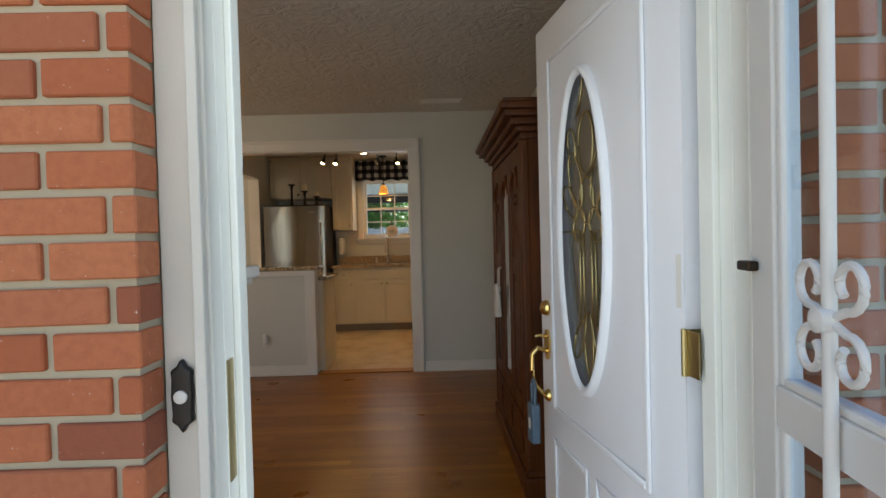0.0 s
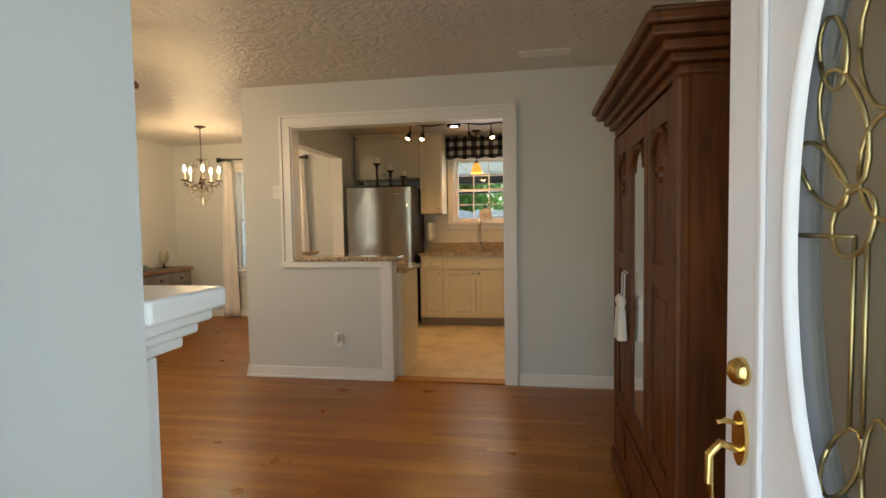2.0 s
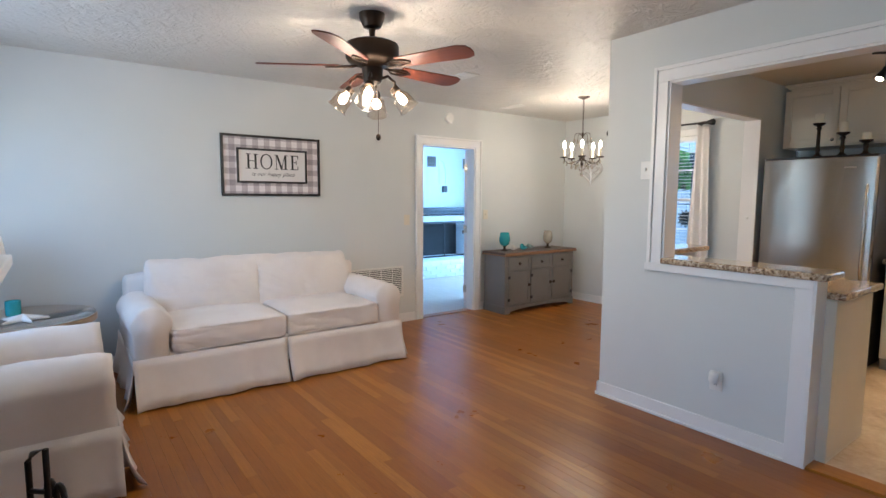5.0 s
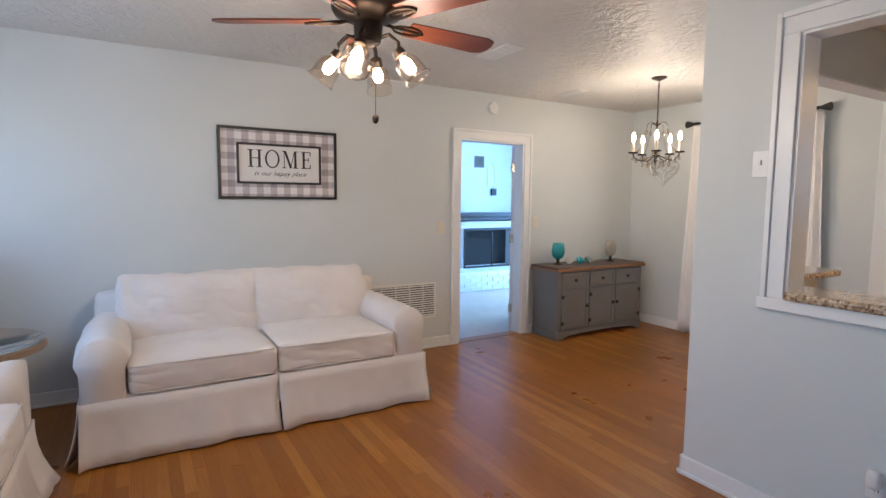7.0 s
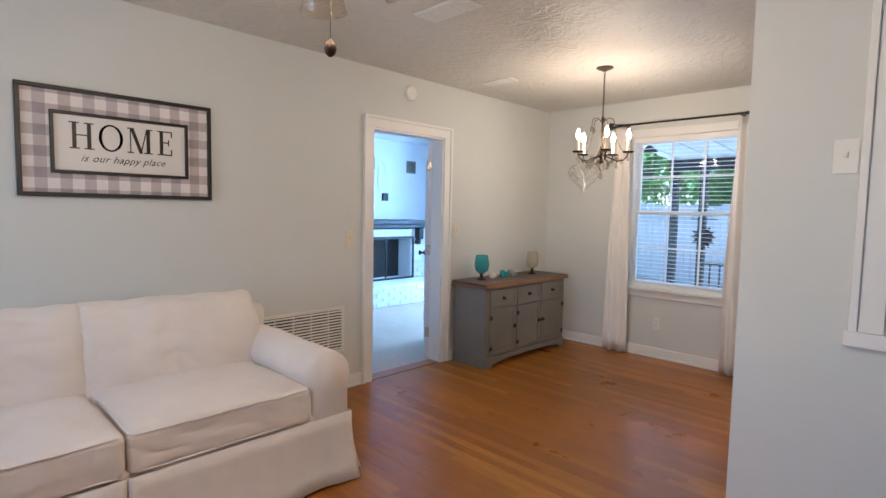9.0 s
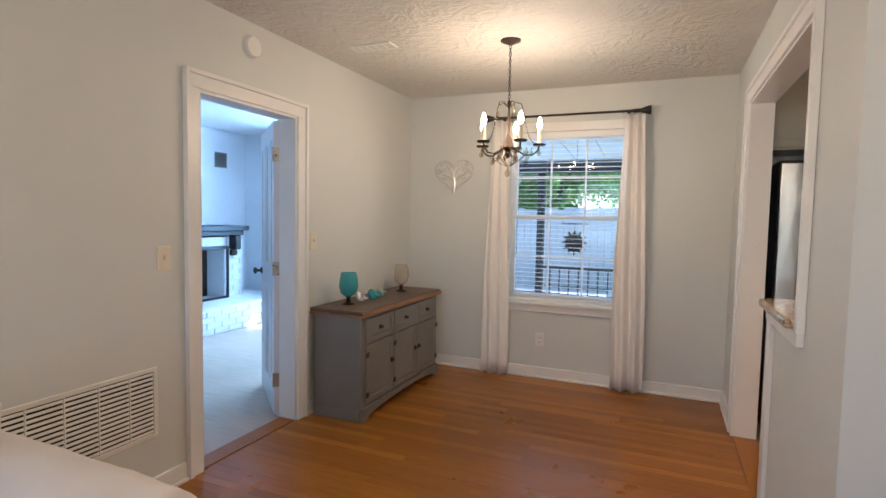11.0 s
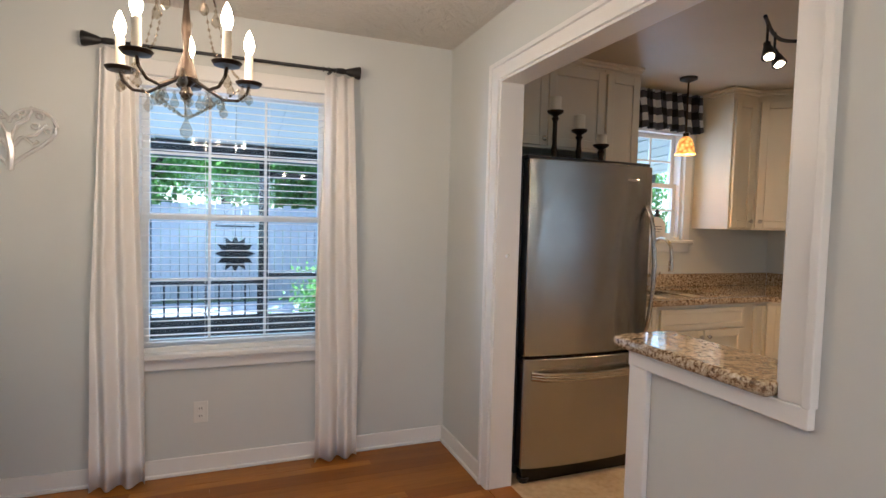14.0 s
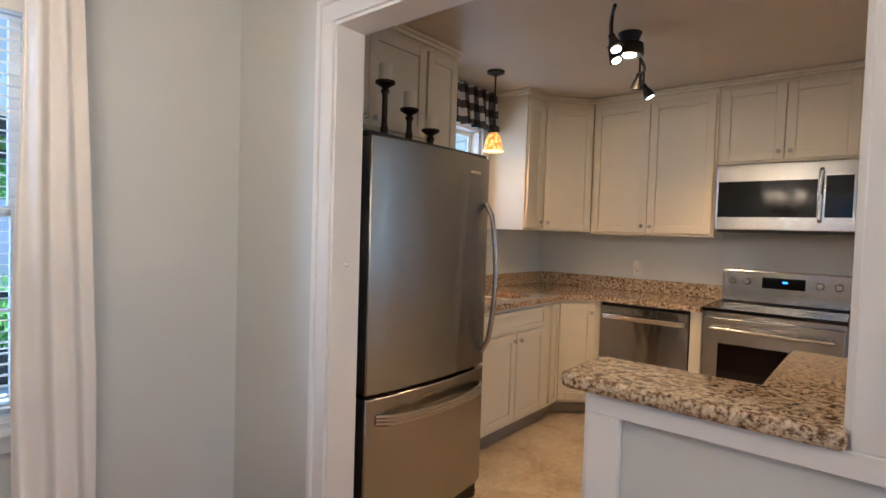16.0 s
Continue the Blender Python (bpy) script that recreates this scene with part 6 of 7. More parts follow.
def blind():
    b = base("window_blind", "open white horizontal slat window blind", "blind", (-3.743, 7.815, 0))
    make("head_rail", TRIM, [(-0.484, 0.484, -0.012, 0.03, 2.035, 2.08)], b, 0.003)
    make("bottom_rail", TRIM, [(-0.48, 0.48, -0.008, 0.022, 0.675, 0.69)], b, 0.003)
    bm = bmesh.new()
    prism(bm, [(-0.012, 0.001), (0.0, 0.0028), (0.022, 0.0005), (0.022, -0.0007), (0.0, 0.0016), (-0.012, -0.0003)], "x", -0.476, 0.476)
    first = finish("slat", bm, TRIM, b)
    n = 36
    first.location.z = 0.715
    for i in range(1, n):
        o = first.copy()
        scene.collection.objects.link(o)
        o.location.z = 0.715 + 1.30 * i / (n - 1)
        o.rotation_euler = (random.uniform(-0.03, 0.03), random.uniform(-0.002, 0.002), 0)
    bm = bmesh.new()
    for x in (-0.45, -0.44, 0.455, -0.16, 0.16):
        tube(bm, [(x, -0.014, 0.68), (x, -0.014, 2.045)], 0.0013, 5)
    finish("cord", bm, TRIM, b)


def curtains():
    c = base("curtain_rod", "black curtain rod with flared finials", "curtain rod", (-3.77, 7.72, 2.205))
    bm = bmesh.new()
    tube(bm, [(-0.56, 0, 0), (0.56, 0, 0)], 0.009, 10)
    finish("rod", bm, BLACK, c, smooth=True)
    for s in (-1, 1):
        bm = bmesh.new()
        lathe(bm, [(0.014, s * 0.53), (0.016, s * 0.57), (0.012, s * 0.58), (0.02, s * 0.60), (0.036, s * 0.655), (0.034, s * 0.662)], 16, (0, 0, 0), "x")
        finish("finial", bm, BLACK, c, smooth=True)
        bm = bmesh.new()
        tube(bm, [(s * 0.50, 0, -0.012), (s * 0.50, 0.06, -0.015), (s * 0.50, 0.08, 0.0)], 0.007, 8)
        for k in range(4):
            x = s * (0.46 + 0.03 * k)
            tube(bm, [(x, 0.012, 0), (x, 0, -0.014), (x, -0.012, 0), (x, 0, 0.013), (x, 0.012, 0)], 0.003, 6)
        finish("bracket", bm, BLACK, c, smooth=True)
    for x0, x1, sd in ((-4.41, -4.17, 1), (-3.345, -3.10, 8)):
        v = base("curtain", "floor-length white cotton curtain panel", "curtain", group="dining window curtains")
        bm = bmesh.new()
        n = 90
        grid = []
        for j in range(19):
            t = j / 18
            row = []
            for i in range(n + 1):
                u = i / n
                sq = 0.62 + 0.38 * min(1, t * 1.6)
                xm = (x0 + x1) / 2 + (0.012 if sd == 8 else -0.006) * t
                x = xm + (u - 0.5) * (x1 - x0) * sq
                y = 7.72 + 0.03 * math.sin(u * 2 * math.pi * 2.6 + 0.9 * math.sin(t * 3 + sd)) * (0.8 + 0.3 * t) + noise.noise(Vector((u * 4, t * 2, sd))) * 0.012
                row.append(bm.verts.new((x + noise.noise(Vector((u * 3, t * 3, sd + 3))) * 0.006, y, 2.175 - 2.165 * t)))
            grid.append(row)
        for a, b in zip(grid, grid[1:]):
            for i in range(n):
                bm.faces.new((a[i], a[i + 1], b[i + 1], b[i]))
        thick(finish("panel", bm, LINEN, v, smooth="all"), 0.002)


def chandelier():
    c = base("chandelier", "bronze five-candle chandelier hung with crystal drops", "chandelier", (-3.885, 6.54, 2.44))
    bm = bmesh.new()
    lathe(bm, [(0.062, 0), (0.06, -0.008), (0.02, -0.025), (0.008, -0.03)], 24)
    finish("canopy", bm, BRONZE, c, smooth=True)
    z = -0.03
    k = 0
    bm = bmesh.new()
    while z > -0.36:
        a = k % 2 * math.pi / 2
        tube(bm, [(0.007 * math.cos(t) * math.cos(a), 0.007 * math.cos(t) * math.sin(a), z - 0.012 + 0.014 * math.sin(t)) for t in (i * math.pi / 4 for i in range(9))], 0.0022, 5)
        z -= 0.021
        k += 1
    finish("chain", bm, BRONZE, c)
    bm = bmesh.new()
    lathe(bm, [(0.004, -0.355), (0.012, -0.37), (0.007, -0.42), (0.014, -0.50), (0.008, -0.56), (0.03, -0.63), (0.034, -0.645), (0.012, -0.67), (0.02, -0.69), (0.006, -0.71)], 16)
    finish("column", bm, BRONZE, c, smooth=True)
    def drop(u, v, w, s):
        b2 = bmesh.new()
        lathe(b2, [(0.002, 0.0), (0.006 * s, -0.006 * s), (0.003 * s, -0.012 * s), (0.013 * s, -0.034 * s), (0.012 * s, -0.044 * s), (0.002, -0.054 * s)], 8, (u, v, w))
        o = finish("crystal_drop", b2, CRYSTAL, c)
        o.visible_shadow = False
    for i in range(5):
        a = radians(20 + 72 * i)
        ca, sa = math.cos(a), math.sin(a)
        R = 0.19
        bm = bmesh.new()
        pts = [(0.02 * ca, 0.02 * sa, -0.645), (0.06 * ca, 0.06 * sa, -0.665), (0.11 * ca, 0.11 * sa, -0.69), (0.155 * ca, 0.155 * sa, -0.685), (0.182 * ca, 0.182 * sa, -0.66), (R * ca, R * sa, -0.632)]
        tube(bm, pts, 0.005, 8)
        lathe(bm, [(0.006, -0.635), (0.035, -0.632), (0.042, -0.622), (0.04, -0.62), (0.008, -0.626)], 18, (R * ca, R * sa, 0))
        finish("arm", bm, BRONZE, c, smooth=True)
        bm = bmesh.new()
        tube(bm, [(0.01 * ca, 0.01 * sa, -0.40), (0.04 * ca, 0.04 * sa, -0.37), (0.075 * ca, 0.075 * sa, -0.38), (0.085 * ca, 0.085 * sa, -0.41)], 0.003, 6)
        finish("upper_branch", bm, BRONZE, c, smooth=True)
        bm = bmesh.new()
        lathe(bm, [(0.013, -0.625), (0.013, -0.535), (0.01, -0.532)], 12, (R * ca, R * sa, 0))
        finish("candle_sleeve", bm, WAX, c, smooth=True)
        bm = bmesh.new()
        lathe(bm, [(0.007, -0.532), (0.015, -0.515), (0.017, -0.50), (0.011, -0.475), (0.002, -0.455)], 12, (R * ca, R * sa, 0))
        o = finish("bulb", bm, BULB, c, smooth="all")
        o.visible_shadow = False
        lamp("chandelier_light", "POINT", pose(-3.885 + R * ca, 6.54 + R * sa, 2.44 - 0.495), 1.1, WARM, size=0.016)
        drop(R * ca, R * sa, -0.64, 1.0)
        drop(0.085 * ca, 0.085 * sa, -0.415, 1.1)
        drop(0.11 * ca, 0.11 * sa, -0.695, 1.0)
        b = a + radians(36)
        drop(0.06 * math.cos(b), 0.06 * math.sin(b), -0.675, 1.0)
        drop(0.13 * math.cos(b), 0.13 * math.sin(b), -0.645, 0.9)
        def strand(at):
            b2 = bmesh.new()
            tube(b2, [at(j / 13) for j in range(14)], 0.001, 4)
            for j in range(1, 13):
                lathe(b2, [(0.001, 0.006), (0.0055, 0.0), (0.001, -0.006)], 6, at(j / 13))
            o = finish("crystal_strand", b2, CRYSTAL, c)
            o.visible_shadow = False
        strand(lambda t: ((0.085 + 0.075 * t) * ca, (0.085 + 0.075 * t) * sa, -0.415 - 0.20 * t - 0.05 * math.sin(math.pi * t)))
        strand(lambda t: ((0.165 - 0.155 * t) * math.cos(b), (0.165 - 0.155 * t) * math.sin(b), -0.66 - 0.10 * t ** 0.8))
        drop(0.165 * math.cos(b), 0.165 * math.sin(b), -0.655, 1.0)
    drop(0, 0, -0.75, 1.4)


def heart():
    h = base("wall_heart", "white cut-out metal heart with a tree design", "wall decoration", (-4.735, 7.785, 1.745))
    def hp(t, s):
        return (s * 16 * math.sin(t) ** 3 / 17, s * (13 * math.cos(t) - 5 * math.cos(2 * t) - 2 * math.cos(3 * t) - math.cos(4 * t)) / 17 * 0.86)
    bm = bmesh.new()
    tube(bm, [(*(lambda p: (p[0], 0, p[1]))(hp(2 * math.pi * i / 40, 0.195)),) for i in range(41)], 0.0095, 6)
    tube(bm, [(0, 0, -0.17), (0.006, 0, -0.08), (-0.004, 0, 0.0)], 0.016, 6)
    for s in (-1, 1):
        tube(bm, [(0, 0, -0.08), (s * 0.04, 0, -0.02), (s * 0.10, 0, 0.0), (s * 0.145, 0, 0.05)], 0.009, 6)
        tube(bm, [(0, 0, -0.03), (s * 0.03, 0, 0.04), (s * 0.07, 0, 0.07), (s * 0.09, 0, 0.13)], 0.009, 6)
        tube(bm, [(s * 0.05, 0, -0.01), (s * 0.09, 0, -0.045), (s * 0.11, 0, -0.03)], 0.008, 6)
        for q in ((0.05, 0.10), (0.12, 0.09), (0.15, 0.02), (0.03, 0.08), (0.10, 0.04)):
            tube(bm, [(s * q[0] + 0.014 * math.cos(t), 0, q[1] + 0.014 * math.sin(t)) for t in (i * math.pi / 4 for i in range(9))], 0.0065, 5)
    finish("cut_out", bm, SILVERWHITE, h, smooth=True)


def sideboard():
    # local: x out from the wall, y along
    s = base("sideboard", "grey painted sideboard with three drawers and worn wood top", "sideboard", (-5.16, 6.275, 0))
    D, L = 0.40, 1.27
    make("carcase", GREY, [(0.02, D - 0.01, 0.02, L - 0.02, 0.075, 0.70)], s, 0.003)
    make("top", TOPWOOD, [(0.0, D + 0.012, 0.0, L, 0.712, 0.738)], s, 0.006)
    make("top_edge", EDGEWOOD, [(0.0, D + 0.024, -0.008, L + 0.008, 0.698, 0.7118), (D + 0.0125, D + 0.022, -0.006, L + 0.006, 0.7118, 0.730)], s, 0.004)
    bm = bmesh.new()
    n = 24
    arch = [(0.02, 0.0), (0.10, 0.0)] + [(0.10 + (L - 0.2) * i / n, 0.018 + 0.035 * math.sin(math.pi * i / n) ** 0.5) for i in range(n + 1)] + [(L - 0.10, 0.0), (L - 0.02, 0.0), (L - 0.02, 0.09), (0.02, 0.09)]
    prism(bm, arch, "x", D - 0.012, D + 0.008)
    finish("apron", bm, GREY, s, 0.003)
    make("side_foot", GREY, [(0.02, D - 0.013, 0.012, 0.03, 0.0, 0.09)], s, 0.002)
    make("side_foot", GREY, [(0.02, D - 0.013, L - 0.03, L - 0.012, 0.0, 0.09)], s, 0.002)
    w = (L - 0.12) / 3
    for i in range(3):
        y0 = 0.06 + i * w
        def front(name, z0, z1):
            bm = bmesh.new()
            t = 0.045
            for q in ((y0 + 0.008, y0 + t, z0, z1), (y0 + w - t, y0 + w - 0.008, z0, z1), (y0 + t, y0 + w - t, z0, z0 + t * 0.8), (y0 + t, y0 + w - t, z1 - t * 0.8, z1)):
                box(bm, D - 0.01, D + 0.008, *q)
            box(bm, D - 0.01, D + 0.001, y0 + t, y0 + w - t, z0 + t * 0.8, z1 - t * 0.8)
            return finish(name, bm, GREY, s, 0.003)
        d = front("drawer", 0.52, 0.68)
        bm = bmesh.new()
        lathe(bm, [(0.016, D + 0.001), (0.016, D + 0.006), (0.006, D + 0.01), (0.012, D + 0.022), (0.006, D + 0.028)], 12, (0, y0 + w / 2, 0.60), "x")
        finish("pull", bm, BRONZE, d, smooth=True)
        d = front("door", 0.11, 0.505)
        yk = y0 + (w - 0.03 if i < 2 else 0.03)
        bm = bmesh.new()
        lathe(bm, [(0.02, D + 0.008), (0.02, D + 0.012), (0.008, D + 0.018), (0.012, D + 0.026)], 12, (0, yk, 0.33), "x")
        finish("pull", bm, BRONZE, d, smooth=True)
        yh = y0 + (0.012 if i < 2 else w - 0.012)
        for z in (0.17, 0.44):
            make("hinge", BLACK, [(D + 0.008, D + 0.014, yh - 0.016, yh + 0.022, z - 0.018, z + 0.018)], d, 0.003)


def goblet(name, label, m, mat, r):
    g = base(name, label, "candle holder")
    g.matrix_world = m
    bm = bmesh.new()
    lathe(bm, [(0.045, 0.0), (0.045, 0.006), (0.014, 0.018), (0.018, 0.03), (0.012, 0.04), (0.02, 0.055)], 20)
    finish("foot", bm, BRONZE, g, smooth=True)
    bm = bmesh.new()
    lathe(bm, [(0.02, 0.055), (r * 0.8, 0.075), (r, 0.115), (r * 0.95, 0.15), (r * 0.8, 0.195), (r * 0.77, 0.195), (r * 0.91, 0.15), (r * 0.95, 0.115), (r * 0.75, 0.08), (0.015, 0.062)], 28)
    for v in bm.verts:
        v.co.z = 0.055 + (v.co.z - 0.055) * 1.2
    finish("bowl", bm, mat, g, smooth="all")


def shells():
    for x, y, sz, mat, lb in ((-4.98, 6.66, 0.05, SHELL, "white sea shell on the sideboard"), (-4.95, 6.80, 0.055, TEAL, "teal glazed ceramic shell on the sideboard"), (-4.97, 6.95, 0.05, TEALPALE, "pale green ceramic shell on the sideboard")):
        s = base("sea_shell", lb, "ornament", (x, y, 0.738), random.uniform(0, 90), "shells on the sideboard")
        bm = bmesh.new()
        pts, rad = [], []
        for i in range(26):
            t = i / 25
            a = t * 4.2 * math.pi
            pts.append((sz * (1.6 * t - 0.9), sz * 0.55 * (1 - t) * math.cos(a), sz * 0.5 + sz * 0.45 * (1 - t) * math.sin(a)))
        tube(bm, pts, sz * 0.5, 10, sz * 0.08)
        for v in bm.verts:
            v.co.z = max(0.0, v.co.z)
        finish("shell", bm, mat, s, smooth="all")


TEALPALE = paint("pale_green_glaze", (0.3, 0.42, 0.38), 0.3, 20, 0.1, 0.3)
blind()
curtains()
chandelier()
heart()
sideboard()
shells()
goblet("goblet", "teal crackle glass goblet candle holder", pose(-5.0, 6.50, 0.738), TEALG, 0.068)
goblet("goblet", "pearl glass goblet candle holder", pose(-4.98, 7.26, 0.738), SMOKEG, 0.062)


# ---- den ----
def den_door():
    d = base("den_door", "open white panelled interior door with a bronze knob", "door", (-5.345, 6.135, 0), 138)
    make("leaf", DOORW, [(0.0, 0.74, -0.035, 0.0, 0.012, 1.965)], d, 0.003)
    bm = bmesh.new()
    for x0, x1, z0, z1 in ((0.10, 0.33, 0.2, 0.85), (0.41, 0.64, 0.2, 0.85), (0.10, 0.33, 1.0, 1.85), (0.41, 0.64, 1.0, 1.85)):
        for y0, y1 in ((0, 0.005), (-0.04, -0.035)):
            for q in ((x0, x0 + 0.02, z0, z1), (x1 - 0.02, x1, z0, z1), (x0 + 0.02, x1 - 0.02, z0, z0 + 0.02), (x0 + 0.02, x1 - 0.02, z1 - 0.02, z1)):
                box(bm, q[0], q[1], y0, y1, q[2], q[3])
    finish("moulding", bm, DOORW, d, 0.003)
    bm = bmesh.new()
    for s, y0 in ((1, 0), (-1, -0.035)):
        lathe(bm, [(0.028, y0), (0.026, y0 + s * 0.008), (0.01, y0 + s * 0.016), (0.012, y0 + s * 0.035), (0.026, y0 + s * 0.045), (0.024, y0 + s * 0.06), (0.01, y0 + s * 0.066)], 16, (0.685, 0, 0.92), "y")
    finish("knob", bm, BRONZE, d, smooth=True)
    bm = bmesh.new()
    for z in (0.25, 1.0, 1.75):
        box(bm, -0.003, 0.0, -0.035, 0, z - 0.045, z + 0.045)
        lathe(bm, [(0.006, z - 0.047), (0.006, z + 0.047)], 10, (-0.004, 0.004, 0))
    finish("hinge", bm, NICKEL, d)


def den_fireplace():
    f = base("brick_fireplace", "white painted brick fireplace with a black mantel", "fireplace", (-8.40, 7.9, 0))
    make("core", WBRICK, [(0.0, 0.38, -1.45, -0.62, 0.30, 1.06), (0.0, 0.38, 0.42, 0.72, 0.30, 1.06), (0.0, 0.38, -0.62, 0.42, 0.95, 1.06), (0.0, 0.86, -1.45, 1.1, 0.0, 0.30)], f)
    make("mantel_shelf", BLACK, [(0.0, 0.55, -1.55, 0.68, 1.14, 1.20), (0.0, 0.50, -1.5, 0.64, 1.08, 1.14)], f, 0.008)
    make("bracket", BLACK, [(0.38, 0.50, 0.50, 0.60, 0.90, 1.08), (0.38, 0.44, 0.50, 0.60, 0.82, 0.90)], f, 0.02)
    make("bracket", BLACK, [(0.38, 0.48, -0.95, -0.85, 0.88, 1.08)], f, 0.01)
    make("firebox", SLOTDARK, [(0.0, 0.1, -0.62, 0.42, 0.30, 0.95)], f)
    make("fire_screen", BLACK, [(0.41, 0.43, -0.66, 0.46, 0.91, 0.95), (0.41, 0.43, -0.66, 0.46, 0.30, 0.33), (0.41, 0.43, -0.66, -0.63, 0.33, 0.91), (0.41, 0.43, 0.43, 0.46, 0.33, 0.91), (0.41, 0.43, -0.11, -0.09, 0.33, 0.91)], f, 0.003)
    brick_run(f, -1.45, 1.1, 0.0, 0.30, 0.872, WBRICK, 0.20, 0.058, 0.010, 0.02, "y", -1)
    brick_run(f, -1.45, -0.62, 0.30, 1.06, 0.392, WBRICK, 0.20, 0.058, 0.010, 0.02, "y", -1)
    brick_run(f, 0.46, 0.72, 0.30, 1.06, 0.392, WBRICK, 0.20, 0.058, 0.010, 0.02, "y", -1)


den_door()
den_fireplace()
sash_window("window_den", "white double-hung den window", -7.4, -5.6, 0.8, 2.15, 9.1, 9.23, 4, 2, -1)
grille("wall_vent", "small grey louvred vent on the den wall", pose(-8.40, 8.65, 2.05, 0, 0, 90), 0.2, 0.2, 6, GREY)
grille("wall_vent", "small grey louvred vent on the den wall", pose(-8.40, 7.8, 2.06, 0, 0, 90), 0.2, 0.2, 6, GREY)


def den_curtain():
    r0 = base("curtain_rod", "black curtain rod over the den window", "curtain rod", (-6.5, 9.03, 2.28))
    bm = bmesh.new()
    tube(bm, [(-1.25, 0, 0), (1.0, 0, 0)], 0.011, 8)
    lathe(bm, [(0.012, -1.25), (0.03, -1.28), (0.02, -1.31)], 12, (0, 0, 0), "x")
    for x in (-1.15, 0.95):
        tube(bm, [(x, 0, 0), (x, 0.07, 0)], 0.007, 6)
    finish("rod", bm, BLACK, r0, smooth=True)
    v = base("curtain", "floor-length white curtain panel in the den", "curtain", (-7.42, 9.03, 0))
    bm = bmesh.new()
    line = [(-0.2 + 0.4 * i / 70, 0.028 * math.sin(i * 0.42)) for i in range(71)]
    cloth(bm, line, 0.02, 2.27, 0.02, 12, 21)
    thick(finish("panel", bm, LINEN, v, smooth="all"))


den_curtain()
_b = base("den_outlet_box", "black wall bracket with a loose white cable", "cable outlet", (-8.40, 8.1, 1.55))
make("box", BLACK, [(0, 0.04, -0.05, 0.05, -0.06, 0.06)], _b, 0.006)
_g = bmesh.new()
tube(_g, [(0.01, 0.02, 0.06), (0.012, 0.03, 0.3), (0.012, -0.02, 0.5), (0.012, -0.12, 0.55), (0.012, -0.14, 0.2), (0.012, -0.10, 0.06)], 0.004, 6)
finish("cable", _g, PLASTIC, _b, smooth=True)


# ---- back porch and yard ----
setting(make("porch_slab", CONCRETE, [(-5.18, 2.2, 8.15, 11.2, -0.16, -0.06)]), "grey concrete back porch slab", "pavement")
setting(make("patio", CONCRETE, [(-7.5, 4.5, 11.2, 14.5, -0.158, -0.10)]), "pale concrete patio", "pavement")
_g = bmesh.new()
prism(_g, [(8.15, 2.40), (11.3, 2.19), (11.3, 2.25), (8.15, 2.46)], "x", -5.18, 2.2)
for _k in range(18):
    _x = -5.0 + _k * 0.41
    prism(_g, [(8.16, 2.385), (11.28, 2.175), (11.28, 2.189), (8.16, 2.399)], "x", _x - 0.012, _x + 0.012)
setting(finish("porch_ceiling", _g, PORCHCEIL), "white ribbed sloping porch ceiling with sky blue in its colour", "ceiling")
setting(make("porch_beam", PORCHDARK, [(-5.18, 2.2, 11.1, 11.25, 2.03, 2.188)]), "dark porch beam", "beam")


def porch_frame():
    f = setting(base("porch_screen_frame", "dark framed porch screen with posts and rails", "porch frame"), "dark framed porch screen with posts and rails", "porch frame")
    for x in (-5.1, -4.68, -3.48, -1.7, -0.2, 1.3):
        make("post", PORCHDARK, [(x - 0.05, x + 0.05, 11.12, 11.22, -0.06, 2.03)], f, 0.005)
    make("rail", PORCHDARK, [(-3.48, 1.3, 11.14, 11.2, 0.67, 0.74)], f, 0.004)
    make("rail", PORCHDARK, [(-5.1, 1.3, 11.14, 11.2, -0.06, 0.26)], f, 0.004)
    make("rail", PORCHDARK, [(-3.48, 1.3, 11.14, 11.2, 1.84, 1.91)], f, 0.004)


porch_frame()


def porch_rail():
    p = base("porch_railing", "dark metal porch railing with thin upright bars", "railing", (-4.08, 11.0, -0.06))
    make("top_rail", PORCHDARK, [(-0.56, 0.56, -0.02, 0.02, 0.70, 0.735)], p, 0.004)
    make("bottom_rail", PORCHDARK, [(-0.56, 0.56, -0.015, 0.015, 0.10, 0.13)], p, 0.004)
    for i in range(9):
        x = -0.54 + 0.135 * i
        make("bar", PORCHDARK, [(x - 0.009, x + 0.009, -0.009, 0.009, 0.0 if i in (0, 8) else 0.13, 0.70)], p)


porch_rail()


def sun_ornament():
    s = base("sun_ornament", "dark metal sunburst hanging from a ring outside the window", "hanging ornament", (-3.76, 8.45, 1.14))
    bm = bmesh.new()
    pts = [((0.125 if i % 2 == 0 else 0.08) * math.cos(i * math.pi / 12), (0.125 if i % 2 == 0 else 0.08) * math.sin(i * math.pi / 12)) for i in range(24)]
    prism(bm, pts, "y", -0.004, 0.004)
    lathe(bm, [(0.065, -0.004), (0.055, -0.016), (0.02, -0.022)], 20, (0, 0, 0), "y")
    finish("sunburst", bm, PORCHDARK, s, 0.002)
    bm = bmesh.new()
    tube(bm, [(0.12 * math.cos(t), 0.12 * math.sin(t), 0.18) for t in (i * math.pi / 12 for i in range(25))], 0.004, 6)
    for q in ((-0.12, 0.18), (0.12, 0.18)):
        tube(bm, [(q[0], 0, q[1]), (0, 0, 0.34)], 0.0015, 5)
    tube(bm, [(0, 0, 0.34), (0, 0, 1.23)], 0.0015, 5)
    tube(bm, [(0, 0, 0.12), (0, 0, 0.34)], 0.0015, 5)
    finish("hanger", bm, PORCHDARK, s)


